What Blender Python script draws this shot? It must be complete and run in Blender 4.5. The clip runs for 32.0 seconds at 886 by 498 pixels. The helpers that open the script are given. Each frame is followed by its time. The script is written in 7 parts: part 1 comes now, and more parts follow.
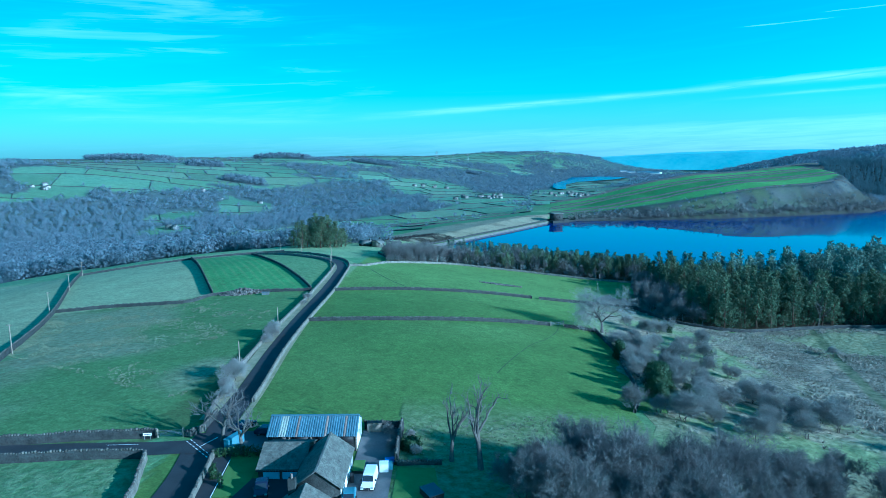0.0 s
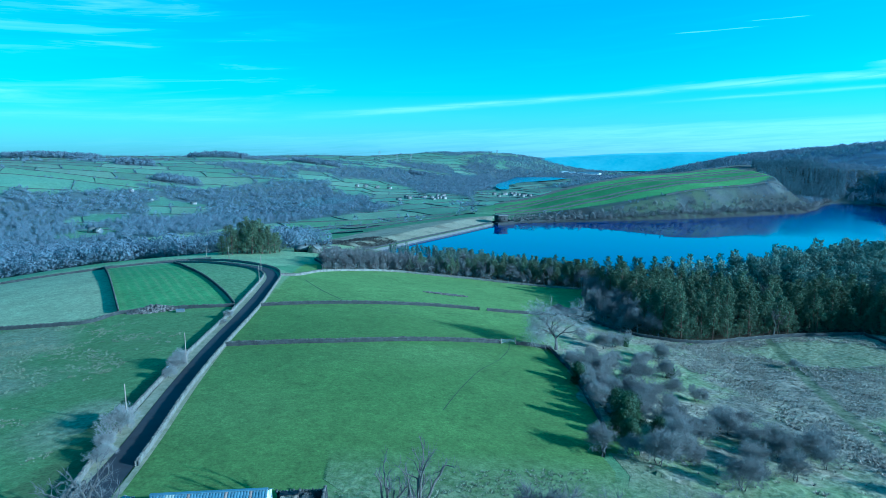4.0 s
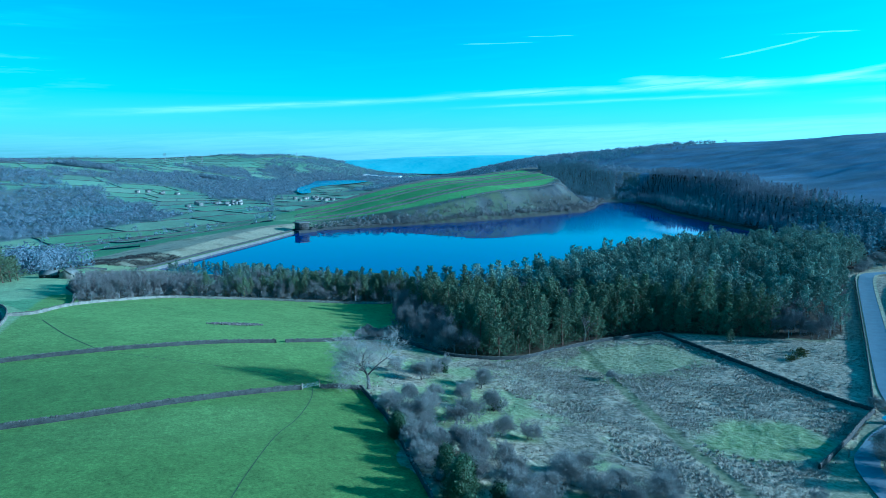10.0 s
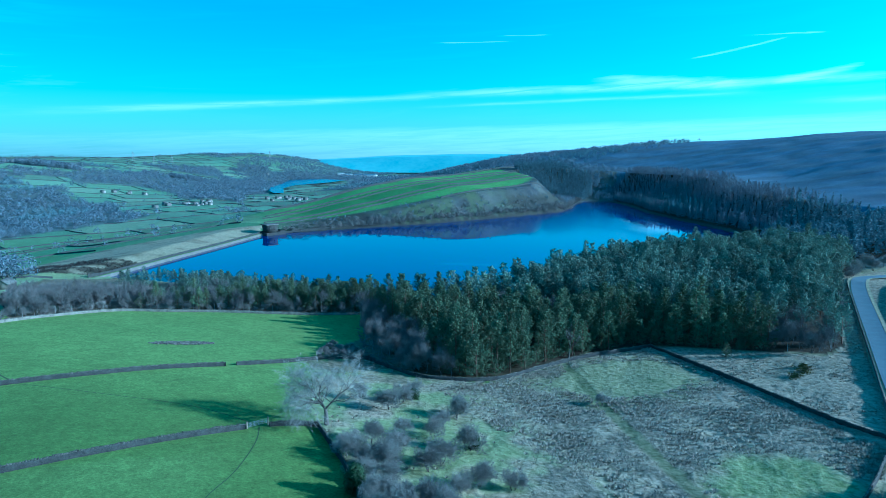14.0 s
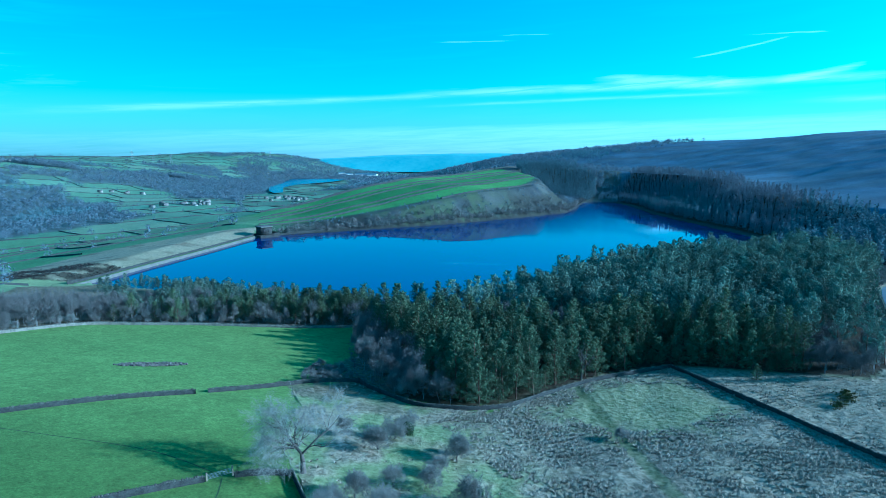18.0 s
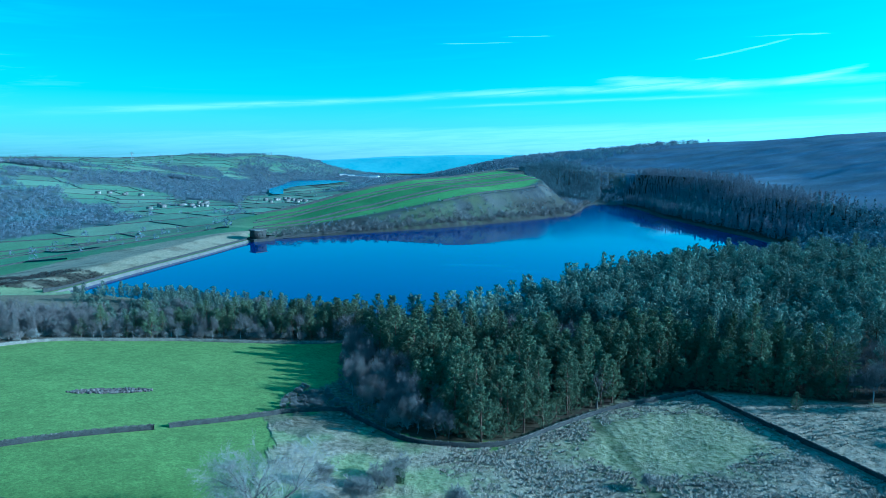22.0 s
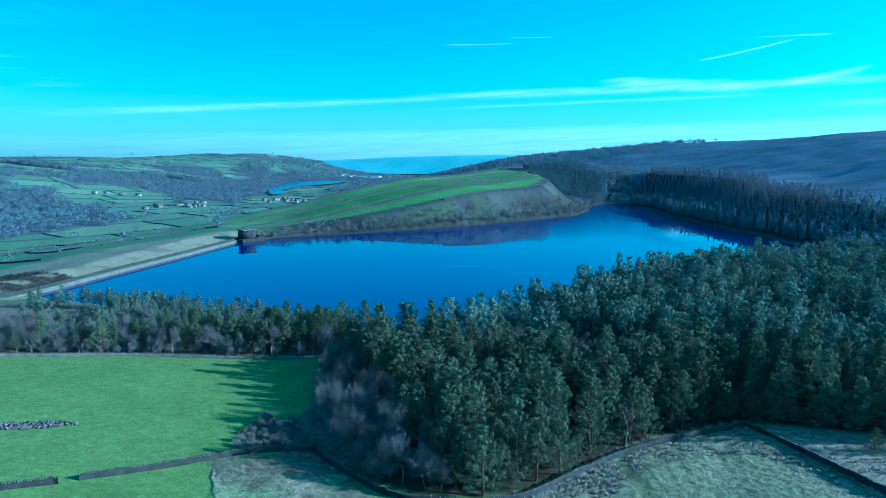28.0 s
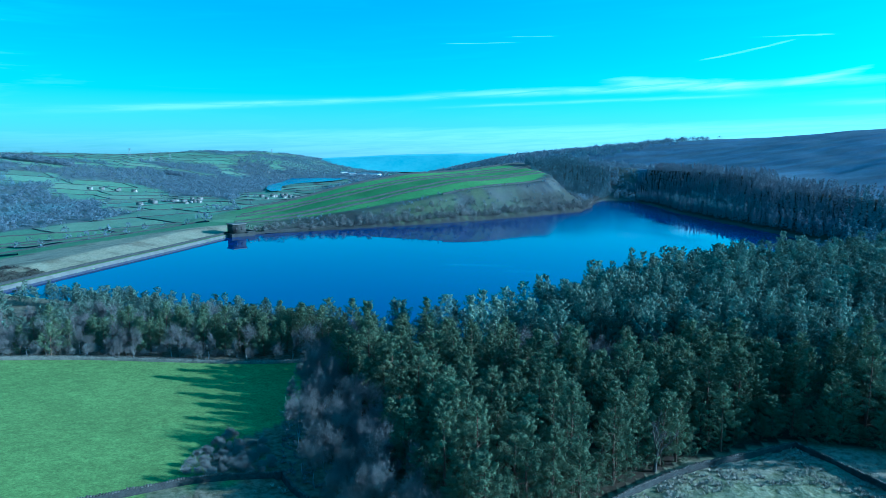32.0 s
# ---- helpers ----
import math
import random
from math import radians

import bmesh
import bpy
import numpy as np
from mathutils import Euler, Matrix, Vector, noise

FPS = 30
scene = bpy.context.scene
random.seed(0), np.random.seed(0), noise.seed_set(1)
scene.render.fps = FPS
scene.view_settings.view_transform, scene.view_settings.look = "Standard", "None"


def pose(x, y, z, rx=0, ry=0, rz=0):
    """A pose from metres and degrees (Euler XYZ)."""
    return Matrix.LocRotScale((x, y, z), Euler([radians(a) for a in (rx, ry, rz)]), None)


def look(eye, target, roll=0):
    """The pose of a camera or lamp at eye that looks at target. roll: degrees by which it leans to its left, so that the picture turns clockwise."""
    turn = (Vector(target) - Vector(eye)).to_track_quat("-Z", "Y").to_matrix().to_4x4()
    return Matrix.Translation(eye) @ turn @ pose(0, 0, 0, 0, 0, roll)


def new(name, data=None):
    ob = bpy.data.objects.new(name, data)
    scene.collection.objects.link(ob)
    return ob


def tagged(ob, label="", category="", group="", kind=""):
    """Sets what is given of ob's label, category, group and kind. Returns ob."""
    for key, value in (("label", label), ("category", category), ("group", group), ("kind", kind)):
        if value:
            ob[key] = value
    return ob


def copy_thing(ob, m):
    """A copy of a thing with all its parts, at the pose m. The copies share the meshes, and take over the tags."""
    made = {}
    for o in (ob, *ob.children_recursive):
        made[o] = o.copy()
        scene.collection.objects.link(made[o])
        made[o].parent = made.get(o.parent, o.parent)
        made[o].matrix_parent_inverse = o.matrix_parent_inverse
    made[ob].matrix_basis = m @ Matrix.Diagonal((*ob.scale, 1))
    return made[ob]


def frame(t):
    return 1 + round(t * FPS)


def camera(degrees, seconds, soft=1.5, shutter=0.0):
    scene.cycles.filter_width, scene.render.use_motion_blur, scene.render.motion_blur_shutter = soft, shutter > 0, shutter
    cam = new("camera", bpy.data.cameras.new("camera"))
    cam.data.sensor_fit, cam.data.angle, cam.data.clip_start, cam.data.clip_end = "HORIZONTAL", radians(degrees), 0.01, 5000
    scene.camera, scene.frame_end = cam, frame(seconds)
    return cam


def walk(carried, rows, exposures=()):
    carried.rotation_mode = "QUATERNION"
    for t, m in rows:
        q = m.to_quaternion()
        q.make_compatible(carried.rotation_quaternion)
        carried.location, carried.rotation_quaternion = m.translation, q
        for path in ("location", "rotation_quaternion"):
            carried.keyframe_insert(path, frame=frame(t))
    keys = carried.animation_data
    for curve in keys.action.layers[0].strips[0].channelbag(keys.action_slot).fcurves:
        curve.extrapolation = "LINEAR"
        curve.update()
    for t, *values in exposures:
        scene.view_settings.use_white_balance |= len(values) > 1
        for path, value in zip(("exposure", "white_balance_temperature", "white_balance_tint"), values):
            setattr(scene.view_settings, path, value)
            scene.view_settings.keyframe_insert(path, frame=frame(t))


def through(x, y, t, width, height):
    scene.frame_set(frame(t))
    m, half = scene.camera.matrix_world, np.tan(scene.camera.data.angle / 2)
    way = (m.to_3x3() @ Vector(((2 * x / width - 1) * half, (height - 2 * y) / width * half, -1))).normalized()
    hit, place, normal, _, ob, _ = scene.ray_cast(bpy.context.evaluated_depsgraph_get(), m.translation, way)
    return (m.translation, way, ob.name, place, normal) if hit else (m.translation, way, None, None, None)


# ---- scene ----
cam = camera(71.34, 32.0, 0.6)


def eye_row(x, y, z, turn, dip, lean):
    """The camera at a place, turned right from north, dipped below level and leaning left, in degrees."""
    a, b = radians(turn), radians(dip)
    return look((x, y, z), (x + math.sin(a) * math.cos(b), y + math.cos(a) * math.cos(b), z - math.sin(b)), lean)


EXPOSURES = [(0.0, 0.75, 3800, -3), (32.0, 0.75, 3800, -3)]
PATH = [
    (0.0, eye_row(-0.00, 0.00, 72.00, 0.000, 8.642, -0.500)),
    (1.0, eye_row(0.24, 5.29, 71.97, 0.698, 8.656, -0.425)),
    (2.0, eye_row(0.57, 10.33, 72.04, 1.666, 8.639, -0.329)),
    (3.0, eye_row(1.00, 15.51, 72.08, 3.264, 8.640, -0.223)),
    (3.5, eye_row(1.29, 18.08, 72.01, 4.273, 8.662, -0.173)),
    (5.5, eye_row(2.90, 28.59, 72.16, 8.047, 8.608, -0.091)),
    (6.0, eye_row(3.37, 31.16, 72.11, 9.083, 8.594, -0.082)),
    (7.0, eye_row(4.68, 36.03, 72.07, 11.591, 8.538, -0.058)),
    (8.0, eye_row(5.94, 40.98, 72.23, 15.475, 8.498, -0.026)),
    (9.0, eye_row(7.49, 45.46, 72.49, 19.835, 8.487, -0.007)),
    (10.0, eye_row(9.39, 49.75, 72.52, 23.366, 8.435, 0.009)),
    (11.0, eye_row(11.73, 54.08, 72.67, 25.378, 8.495, 0.002)),
    (12.0, eye_row(14.11, 58.61, 72.78, 25.636, 8.516, 0.018)),
    (13.0, eye_row(16.72, 63.40, 72.82, 25.611, 8.539, 0.007)),
    (14.0, eye_row(19.28, 68.13, 72.69, 25.569, 8.547, -0.014)),
    (14.5, eye_row(20.53, 70.50, 72.70, 25.528, 8.548, -0.022)),
    (16.5, eye_row(25.38, 79.74, 72.85, 25.510, 8.580, -0.023)),
    (17.0, eye_row(26.56, 82.00, 72.81, 25.473, 8.581, -0.008)),
    (18.0, eye_row(28.93, 86.58, 72.98, 25.457, 8.607, 0.020)),
    (19.0, eye_row(31.63, 91.18, 72.90, 25.382, 8.576, 0.046)),
    (20.0, eye_row(33.99, 95.90, 72.78, 25.385, 8.535, 0.094)),
    (21.0, eye_row(36.48, 100.68, 72.66, 25.320, 8.477, 0.110)),
    (22.0, eye_row(39.03, 105.39, 72.50, 25.277, 8.466, 0.098)),
    (23.0, eye_row(41.54, 109.89, 72.22, 25.213, 8.400, 0.080)),
    (24.0, eye_row(44.11, 114.59, 71.86, 25.167, 8.387, 0.057)),
    (25.0, eye_row(46.70, 118.95, 71.26, 25.102, 8.385, 0.055)),
    (25.5, eye_row(47.95, 121.17, 70.96, 25.088, 8.401, 0.058)),
    (27.5, eye_row(52.90, 130.08, 68.24, 25.075, 8.335, 0.071)),
    (28.0, eye_row(54.21, 132.55, 67.74, 25.026, 8.371, 0.080)),
    (29.0, eye_row(56.49, 137.21, 66.55, 25.054, 8.413, 0.105)),
    (30.0, eye_row(58.69, 141.83, 65.28, 25.059, 8.445, 0.157)),
    (31.0, eye_row(61.76, 147.17, 63.65, 25.046, 8.479, 0.245)),
    (32.0, eye_row(64.49, 152.17, 62.24, 25.013, 8.485, 0.308)),
]
walk(cam, PATH, EXPOSURES)

# ---- world, sun ----
SUN_WAY = Vector((0.87, -0.49, math.tan(radians(17)))).normalized()   # towards the sun
world = bpy.data.worlds.new("world")
scene.world = world
world.use_nodes = True
wn, wl = world.node_tree.nodes, world.node_tree.links
wn.clear()
sky = wn.new("ShaderNodeTexSky")
sky.sky_type, sky.sun_disc = "NISHITA", False
sky.sun_elevation, sky.sun_rotation = math.asin(SUN_WAY.z), math.atan2(SUN_WAY.x, SUN_WAY.y)
sky.air_density, sky.dust_density, sky.ozone_density = 1.0, 1.0, 1.6
coord = wn.new("ShaderNodeTexCoord")
split = wn.new("ShaderNodeSeparateXYZ")
wl.new(coord.outputs["Generated"], split.inputs[0])


def wmath(op, a, b=None):
    n = wn.new("ShaderNodeMath")
    n.operation = op
    for i, v in enumerate((a, b)):
        if v is None:
            continue
        if isinstance(v, (int, float)):
            n.inputs[i].default_value = v
        else:
            wl.new(v, n.inputs[i])
    return n.outputs[0]


bearing = wmath("MULTIPLY", wmath("ARCTAN2", split.outputs[0], split.outputs[1]), 57.2958)
rise = wmath("MULTIPLY", wmath("ARCSINE", split.outputs[2]), 57.2958)


def sky_noise(along, across, seed, detail=5, warp=0.6):
    """Fibrous noise, stretched along the horizon; along and across in degrees."""
    place = wn.new("ShaderNodeCombineXYZ")
    wl.new(wmath("ADD", wmath("DIVIDE", bearing, along), seed), place.inputs[0])
    wl.new(wmath("ADD", wmath("DIVIDE", wmath("SUBTRACT", rise, wmath("MULTIPLY", bearing, 0.05)), across), seed * 0.7), place.inputs[1])
    place.inputs[2].default_value = seed
    tex = wn.new("ShaderNodeTexNoise")
    tex.inputs["Scale"].default_value, tex.inputs["Detail"].default_value = 1.0, detail
    tex.inputs["Roughness"].default_value, tex.inputs["Distortion"].default_value = 0.6, warp
    wl.new(place.outputs[0], tex.inputs["Vector"])
    return tex.outputs[0]


def wrange(value, low, high, out_low=0.0, out_high=1.0):
    ramp = wn.new("ShaderNodeMapRange")
    ramp.interpolation_type = "SMOOTHSTEP"
    for k, v in enumerate((low, high, out_low, out_high), 1):
        ramp.inputs[k].default_value = v
    wl.new(value, ramp.inputs[0])
    return ramp.outputs[0]


FIBRE, WISP = sky_noise(6.0, 0.30, 3.1), sky_noise(14.0, 1.1, 8.4)
FRAY = wmath("MULTIPLY", wmath("SUBTRACT", sky_noise(3.0, 0.6, 5.7), 0.5), 2.0)


def streak(b0, r0, b1, r1, thick, strength, bend=0.0, fray=0.5):
    """One band of cirrus from bearing b0 and rise r0 to b1, r1, in degrees."""
    k = wmath("DIVIDE", wmath("SUBTRACT", bearing, b0), b1 - b0)
    middle = wmath("ADD", wmath("MULTIPLY", k, r1 - r0), r0)
    if bend:
        middle = wmath("ADD", middle, wmath("MULTIPLY", wmath("MULTIPLY", k, wmath("SUBTRACT", 1.0, k)), 4 * bend))
    off = wmath("ADD", wmath("DIVIDE", wmath("SUBTRACT", rise, middle), thick), wmath("MULTIPLY", FRAY, fray))
    body = wmath("POWER", 2.718, wmath("MULTIPLY", wmath("MULTIPLY", off, off), -1.0))
    ends = wmath("MULTIPLY", wrange(k, 0.0, 0.3), wrange(k, 0.75, 1.0, 1.0, 0.0))
    return wmath("MULTIPLY", wmath("MULTIPLY", body, ends), wmath("MULTIPLY", wrange(FIBRE, 0.30, 0.62, 0.35, 1.0), strength))


veil = wmath("MULTIPLY", wmath("MULTIPLY", wrange(WISP, 0.46, 0.74), wrange(rise, 2.0, 5.0)), wrange(bearing, -18.0, 0.0, 0.30, 0.05))
for band in ((-12, 2.9, 34, 5.75, 0.20, 0.33, 0.25, 0.5), (-9, 3.4, 20, 5.0, 0.16, 0.22, 0.2, 0.4), (20, 5.5, 66, 5.9, 0.26, 0.55, 0.2, 0.6), (37.5, 6.75, 52, 5.75, 0.36, 0.60, 0.0, 0.7), (52.5, 5.85, 59.5, 6.95, 0.20, 0.65, -0.1, 0.5),
             (22, 4.3, 54, 5.1, 0.12, 0.30, 0.2, 0.5), (45.8, 7.9, 54.5, 9.35, 0.09, 0.6, -0.1, 0.9), (50, 9.55, 57, 9.3, 0.07, 0.5, 0.05, 0.7), (24.0, 9.9, 32.5, 10.0, 0.06, 0.4, 0.0, 0.6), (30, 10.45, 35.5, 10.45, 0.06, 0.38, 0.0, 0.6),
             (-36, 9.3, -18, 12.6, 0.9, 0.22, 0.1, 0.9), (-36, 6.8, -15, 8.9, 0.8, 0.15, 0.2, 0.8), (-36, 4.6, -17, 5.8, 0.30, 0.18, 0.1, 0.8), (-36, 3.1, -8, 3.0, 0.3, 0.16, 0.1, 0.6), (54, 4.3, 72, 3.9, 0.2, 0.3, 0.1, 0.6)):
    veil = wmath("ADD", veil, streak(*band))
# milky band over the horizon with a frayed upper edge, higher towards the sun
edge = wmath("ADD", wmath("ADD", rise, wmath("MULTIPLY", bearing, -0.018)), wmath("MULTIPLY", FRAY, 0.10))
haze = wmath("MULTIPLY", wmath("MULTIPLY", wrange(edge, 1.6, 2.75, 1.0, 0.0), wrange(FIBRE, 0.3, 0.65, 0.7, 1.0)), wrange(bearing, -30.0, 45.0, 0.24, 0.60))
haze = wmath("MAXIMUM", haze, wmath("MULTIPLY", wrange(rise, 0.0, 9.0, 1.0, 0.0), 0.22))
veil = wmath("MINIMUM", wmath("ADD", veil, haze), 0.9)
mixer = wn.new("ShaderNodeMix")
mixer.data_type = "RGBA"
wl.new(veil, mixer.inputs["Factor"])
hue = wn.new("ShaderNodeMix")
hue.data_type, hue.blend_type = "RGBA", "MULTIPLY"
hue.inputs["Factor"].default_value = 1.0
hue.inputs["B"].default_value = (0.50, 1.24, 1.15, 1)
wl.new(sky.outputs[0], hue.inputs["A"])
# the sky is deeper on the side away from the sun
away = wmath("MAXIMUM", wmath("COSINE", wmath("DIVIDE", wmath("ADD", bearing, 55.0), 57.2958)), 0.0)
calm = wn.new("ShaderNodeMix")
calm.data_type = "RGBA"
calm.inputs["B"].default_value = (0, 0, 0, 1)
wl.new(wmath("MULTIPLY", away, 0.34), calm.inputs["Factor"])
wl.new(hue.outputs["Result"], calm.inputs["A"])
wl.new(calm.outputs["Result"], mixer.inputs["A"])
mixer.inputs["B"].default_value = (5.0, 7.0, 7.3, 1)
back = wn.new("ShaderNodeBackground")
back.inputs["Strength"].default_value = 0.092
wl.new(mixer.outputs["Result"], back.inputs["Color"])
wout = wn.new("ShaderNodeOutputWorld")
wl.new(back.outputs[0], wout.inputs["Surface"])

sun = new("sun", bpy.data.lights.new("sun", "SUN"))
sun.data.energy, sun.data.angle, sun.data.color = 5.0, radians(0.6), (1.0, 0.91, 0.76)
sun.matrix_world = look((0, 0, 200), Vector((0, 0, 200)) - SUN_WAY)

# ---- materials ----
def tree_of(name):
    m = bpy.data.materials.new(name)
    m.use_nodes = True
    return m, m.node_tree.nodes, m.node_tree.links, m.node_tree.nodes["Principled BSDF"]


def noise_node(nodes, links, where, size, detail=4.0, rough=0.6, stretch=None):
    if stretch:
        mp = nodes.new("ShaderNodeMapping")
        mp.inputs["Scale"].default_value = stretch[:3]
        mp.inputs["Rotation"].default_value = (0, 0, radians(stretch[3]))
        links.new(where, mp.inputs[0])
        where = mp.outputs[0]
    n = nodes.new("ShaderNodeTexNoise")
    n.inputs["Scale"].default_value, n.inputs["Detail"].default_value, n.inputs["Roughness"].default_value = 1.0 / size, detail, rough
    links.new(where, n.inputs["Vector"])
    return n.outputs[0]


def ranged(nodes, links, value, a, b, c=0.0, d=1.0):
    n = nodes.new("ShaderNodeMapRange")
    for i, v in enumerate((a, b, c, d)):
        n.inputs[i + 1].default_value = v
    links.new(value, n.inputs[0])
    return n.outputs[0]


def mixed(nodes, links, fac, a, b, blend="MIX"):
    n = nodes.new("ShaderNodeMix")
    n.data_type, n.blend_type = "RGBA", blend
    for key, v in (("Factor", fac), ("A", a), ("B", b)):
        if isinstance(v, (int, float)):
            n.inputs[key].default_value = v
        elif isinstance(v, tuple):
            n.inputs[key].default_value = (*v[:3], 1)
        else:
            links.new(v, n.inputs[key])
    return n.outputs["Result"]


def material(name, a, b, size=2.0, fine=0.25, rough=0.9, bump=0.3, depth=0.05, metal=0.0, island=0.0, each=0.0, stretch=None, spec=0.3):
    """Two colours mixed by a coarse and a fine noise, with relief; island and each vary the value by piece or by object."""
    m, nodes, links, shader = tree_of(name)
    geo = nodes.new("ShaderNodeNewGeometry")
    coarse = noise_node(nodes, links, geo.outputs["Position"], size, 3, 0.6, stretch)
    grain = noise_node(nodes, links, geo.outputs["Position"], fine, 4, 0.7, stretch)
    fac = nodes.new("ShaderNodeMath")
    fac.operation = "ADD"
    links.new(ranged(nodes, links, coarse, 0.3, 0.7, 0, 0.6), fac.inputs[0])
    links.new(ranged(nodes, links, grain, 0.3, 0.7, -0.05, 0.45), fac.inputs[1])
    col = mixed(nodes, links, fac.outputs[0], a, b)
    for amount, node, out in ((island, "ShaderNodeNewGeometry", "Random Per Island"), (each, "ShaderNodeObjectInfo", "Random")):
        if amount:
            src = nodes.new(node).outputs[out]
            shade = ranged(nodes, links, src, 0, 1, 1 - amount, 1 + amount)
            grey = nodes.new("ShaderNodeCombineColor")
            for i in range(3):
                links.new(shade, grey.inputs[i])
            col = mixed(nodes, links, 1.0, col, grey.outputs[0], "MULTIPLY")
    links.new(col, shader.inputs["Base Color"])
    shader.inputs["Roughness"].default_value, shader.inputs["Metallic"].default_value = rough, metal
    shader.inputs["Specular IOR Level"].default_value = spec
    if bump:
        bp = nodes.new("ShaderNodeBump")
        bp.inputs["Strength"].default_value, bp.inputs["Distance"].default_value = bump, depth
        links.new(grain, bp.inputs["Height"])
        links.new(bp.outputs[0], shader.inputs["Normal"])
    return m


def foliage(m, through=0.12):
    """Lets part of the light pass through the leaves."""
    nodes, links = m.node_tree.nodes, m.node_tree.links
    shader, out = nodes["Principled BSDF"], nodes["Material Output"]
    thin = nodes.new("ShaderNodeBsdfTranslucent")
    links.new(shader.inputs["Base Color"].links[0].from_socket, thin.inputs["Color"])
    blend = nodes.new("ShaderNodeMixShader")
    blend.inputs[0].default_value = through
    links.new(shader.outputs[0], blend.inputs[1])
    links.new(thin.outputs[0], blend.inputs[2])
    links.new(blend.outputs[0], out.inputs["Surface"])
    return m


def ground_material():
    """Turf, straw and soil: the colour of each piece of land, broken up by tufts and patches."""
    m, nodes, links, shader = tree_of("turf")
    geo = nodes.new("ShaderNodeNewGeometry")
    pos = geo.outputs["Position"]
    land = nodes.new("ShaderNodeAttribute")
    land.attribute_name = "land"
    rough = nodes.new("ShaderNodeAttribute")
    rough.attribute_name = "tuft"
    tufts = noise_node(nodes, links, pos, 1.5, 4, 0.65)
    patches = noise_node(nodes, links, pos, 14, 4, 0.65)
    blades = noise_node(nodes, links, pos, 0.5, 4, 0.75)
    wide = noise_node(nodes, links, pos, 70, 3, 0.6)
    clumps = noise_node(nodes, links, pos, 3.2, 5, 0.7)
    soft = nodes.new("ShaderNodeMath")
    soft.operation = "MULTIPLY"
    links.new(ranged(nodes, links, patches, 0.3, 0.7, 0.86, 1.14), soft.inputs[0])
    links.new(ranged(nodes, links, clumps, 0.3, 0.7, 0.86, 1.14), soft.inputs[1])
    val = nodes.new("ShaderNodeMath")
    val.operation = "MULTIPLY"
    grain = nodes.new("ShaderNodeMath")
    grain.operation = "MULTIPLY"
    links.new(soft.outputs[0], grain.inputs[0])
    links.new(ranged(nodes, links, tufts, 0.3, 0.7, 0.80, 1.20), grain.inputs[1])
    links.new(grain.outputs[0], val.inputs[0])
    links.new(ranged(nodes, links, blades, 0.25, 0.75, 0.55, 1.45), val.inputs[1])
    grey = nodes.new("ShaderNodeCombineColor")
    for i in range(3):
        links.new(val.outputs[0], grey.inputs[i])
    col = mixed(nodes, links, 1.0, land.outputs["Color"], grey.outputs[0], "MULTIPLY")
    dry = mixed(nodes, links, ranged(nodes, links, tufts, 0.36, 0.64), mixed(nodes, links, 0.50, land.outputs["Color"], (0.04, 0.045, 0.028)), mixed(nodes, links, 0.45, land.outputs["Color"], (0.52, 0.46, 0.36)))
    col = mixed(nodes, links, rough.outputs["Fac"], col, dry)
    col = mixed(nodes, links, ranged(nodes, links, wide, 0.35, 0.7, 0, 0.22), col, mixed(nodes, links, 0.5, col, (0.20, 0.21, 0.07)))
    links.new(col, shader.inputs["Base Color"])
    shader.inputs["Roughness"].default_value, shader.inputs["Specular IOR Level"].default_value = 0.95, 0.15
    hgt = nodes.new("ShaderNodeMath")
    hgt.operation = "MULTIPLY"
    links.new(tufts, hgt.inputs[0])
    links.new(ranged(nodes, links, rough.outputs["Fac"], 0, 1, 0.12, 1.0), hgt.inputs[1])
    b1 = nodes.new("ShaderNodeBump")
    b1.inputs["Strength"].default_value, b1.inputs["Distance"].default_value = 1.0, 0.6
    links.new(hgt.outputs[0], b1.inputs["Height"])
    b2 = nodes.new("ShaderNodeBump")
    b2.inputs["Strength"].default_value, b2.inputs["Distance"].default_value = 0.5, 0.08
    links.new(blades, b2.inputs["Height"])
    links.new(b1.outputs[0], b2.inputs["Normal"])
    links.new(b2.outputs[0], shader.inputs["Normal"])
    return m


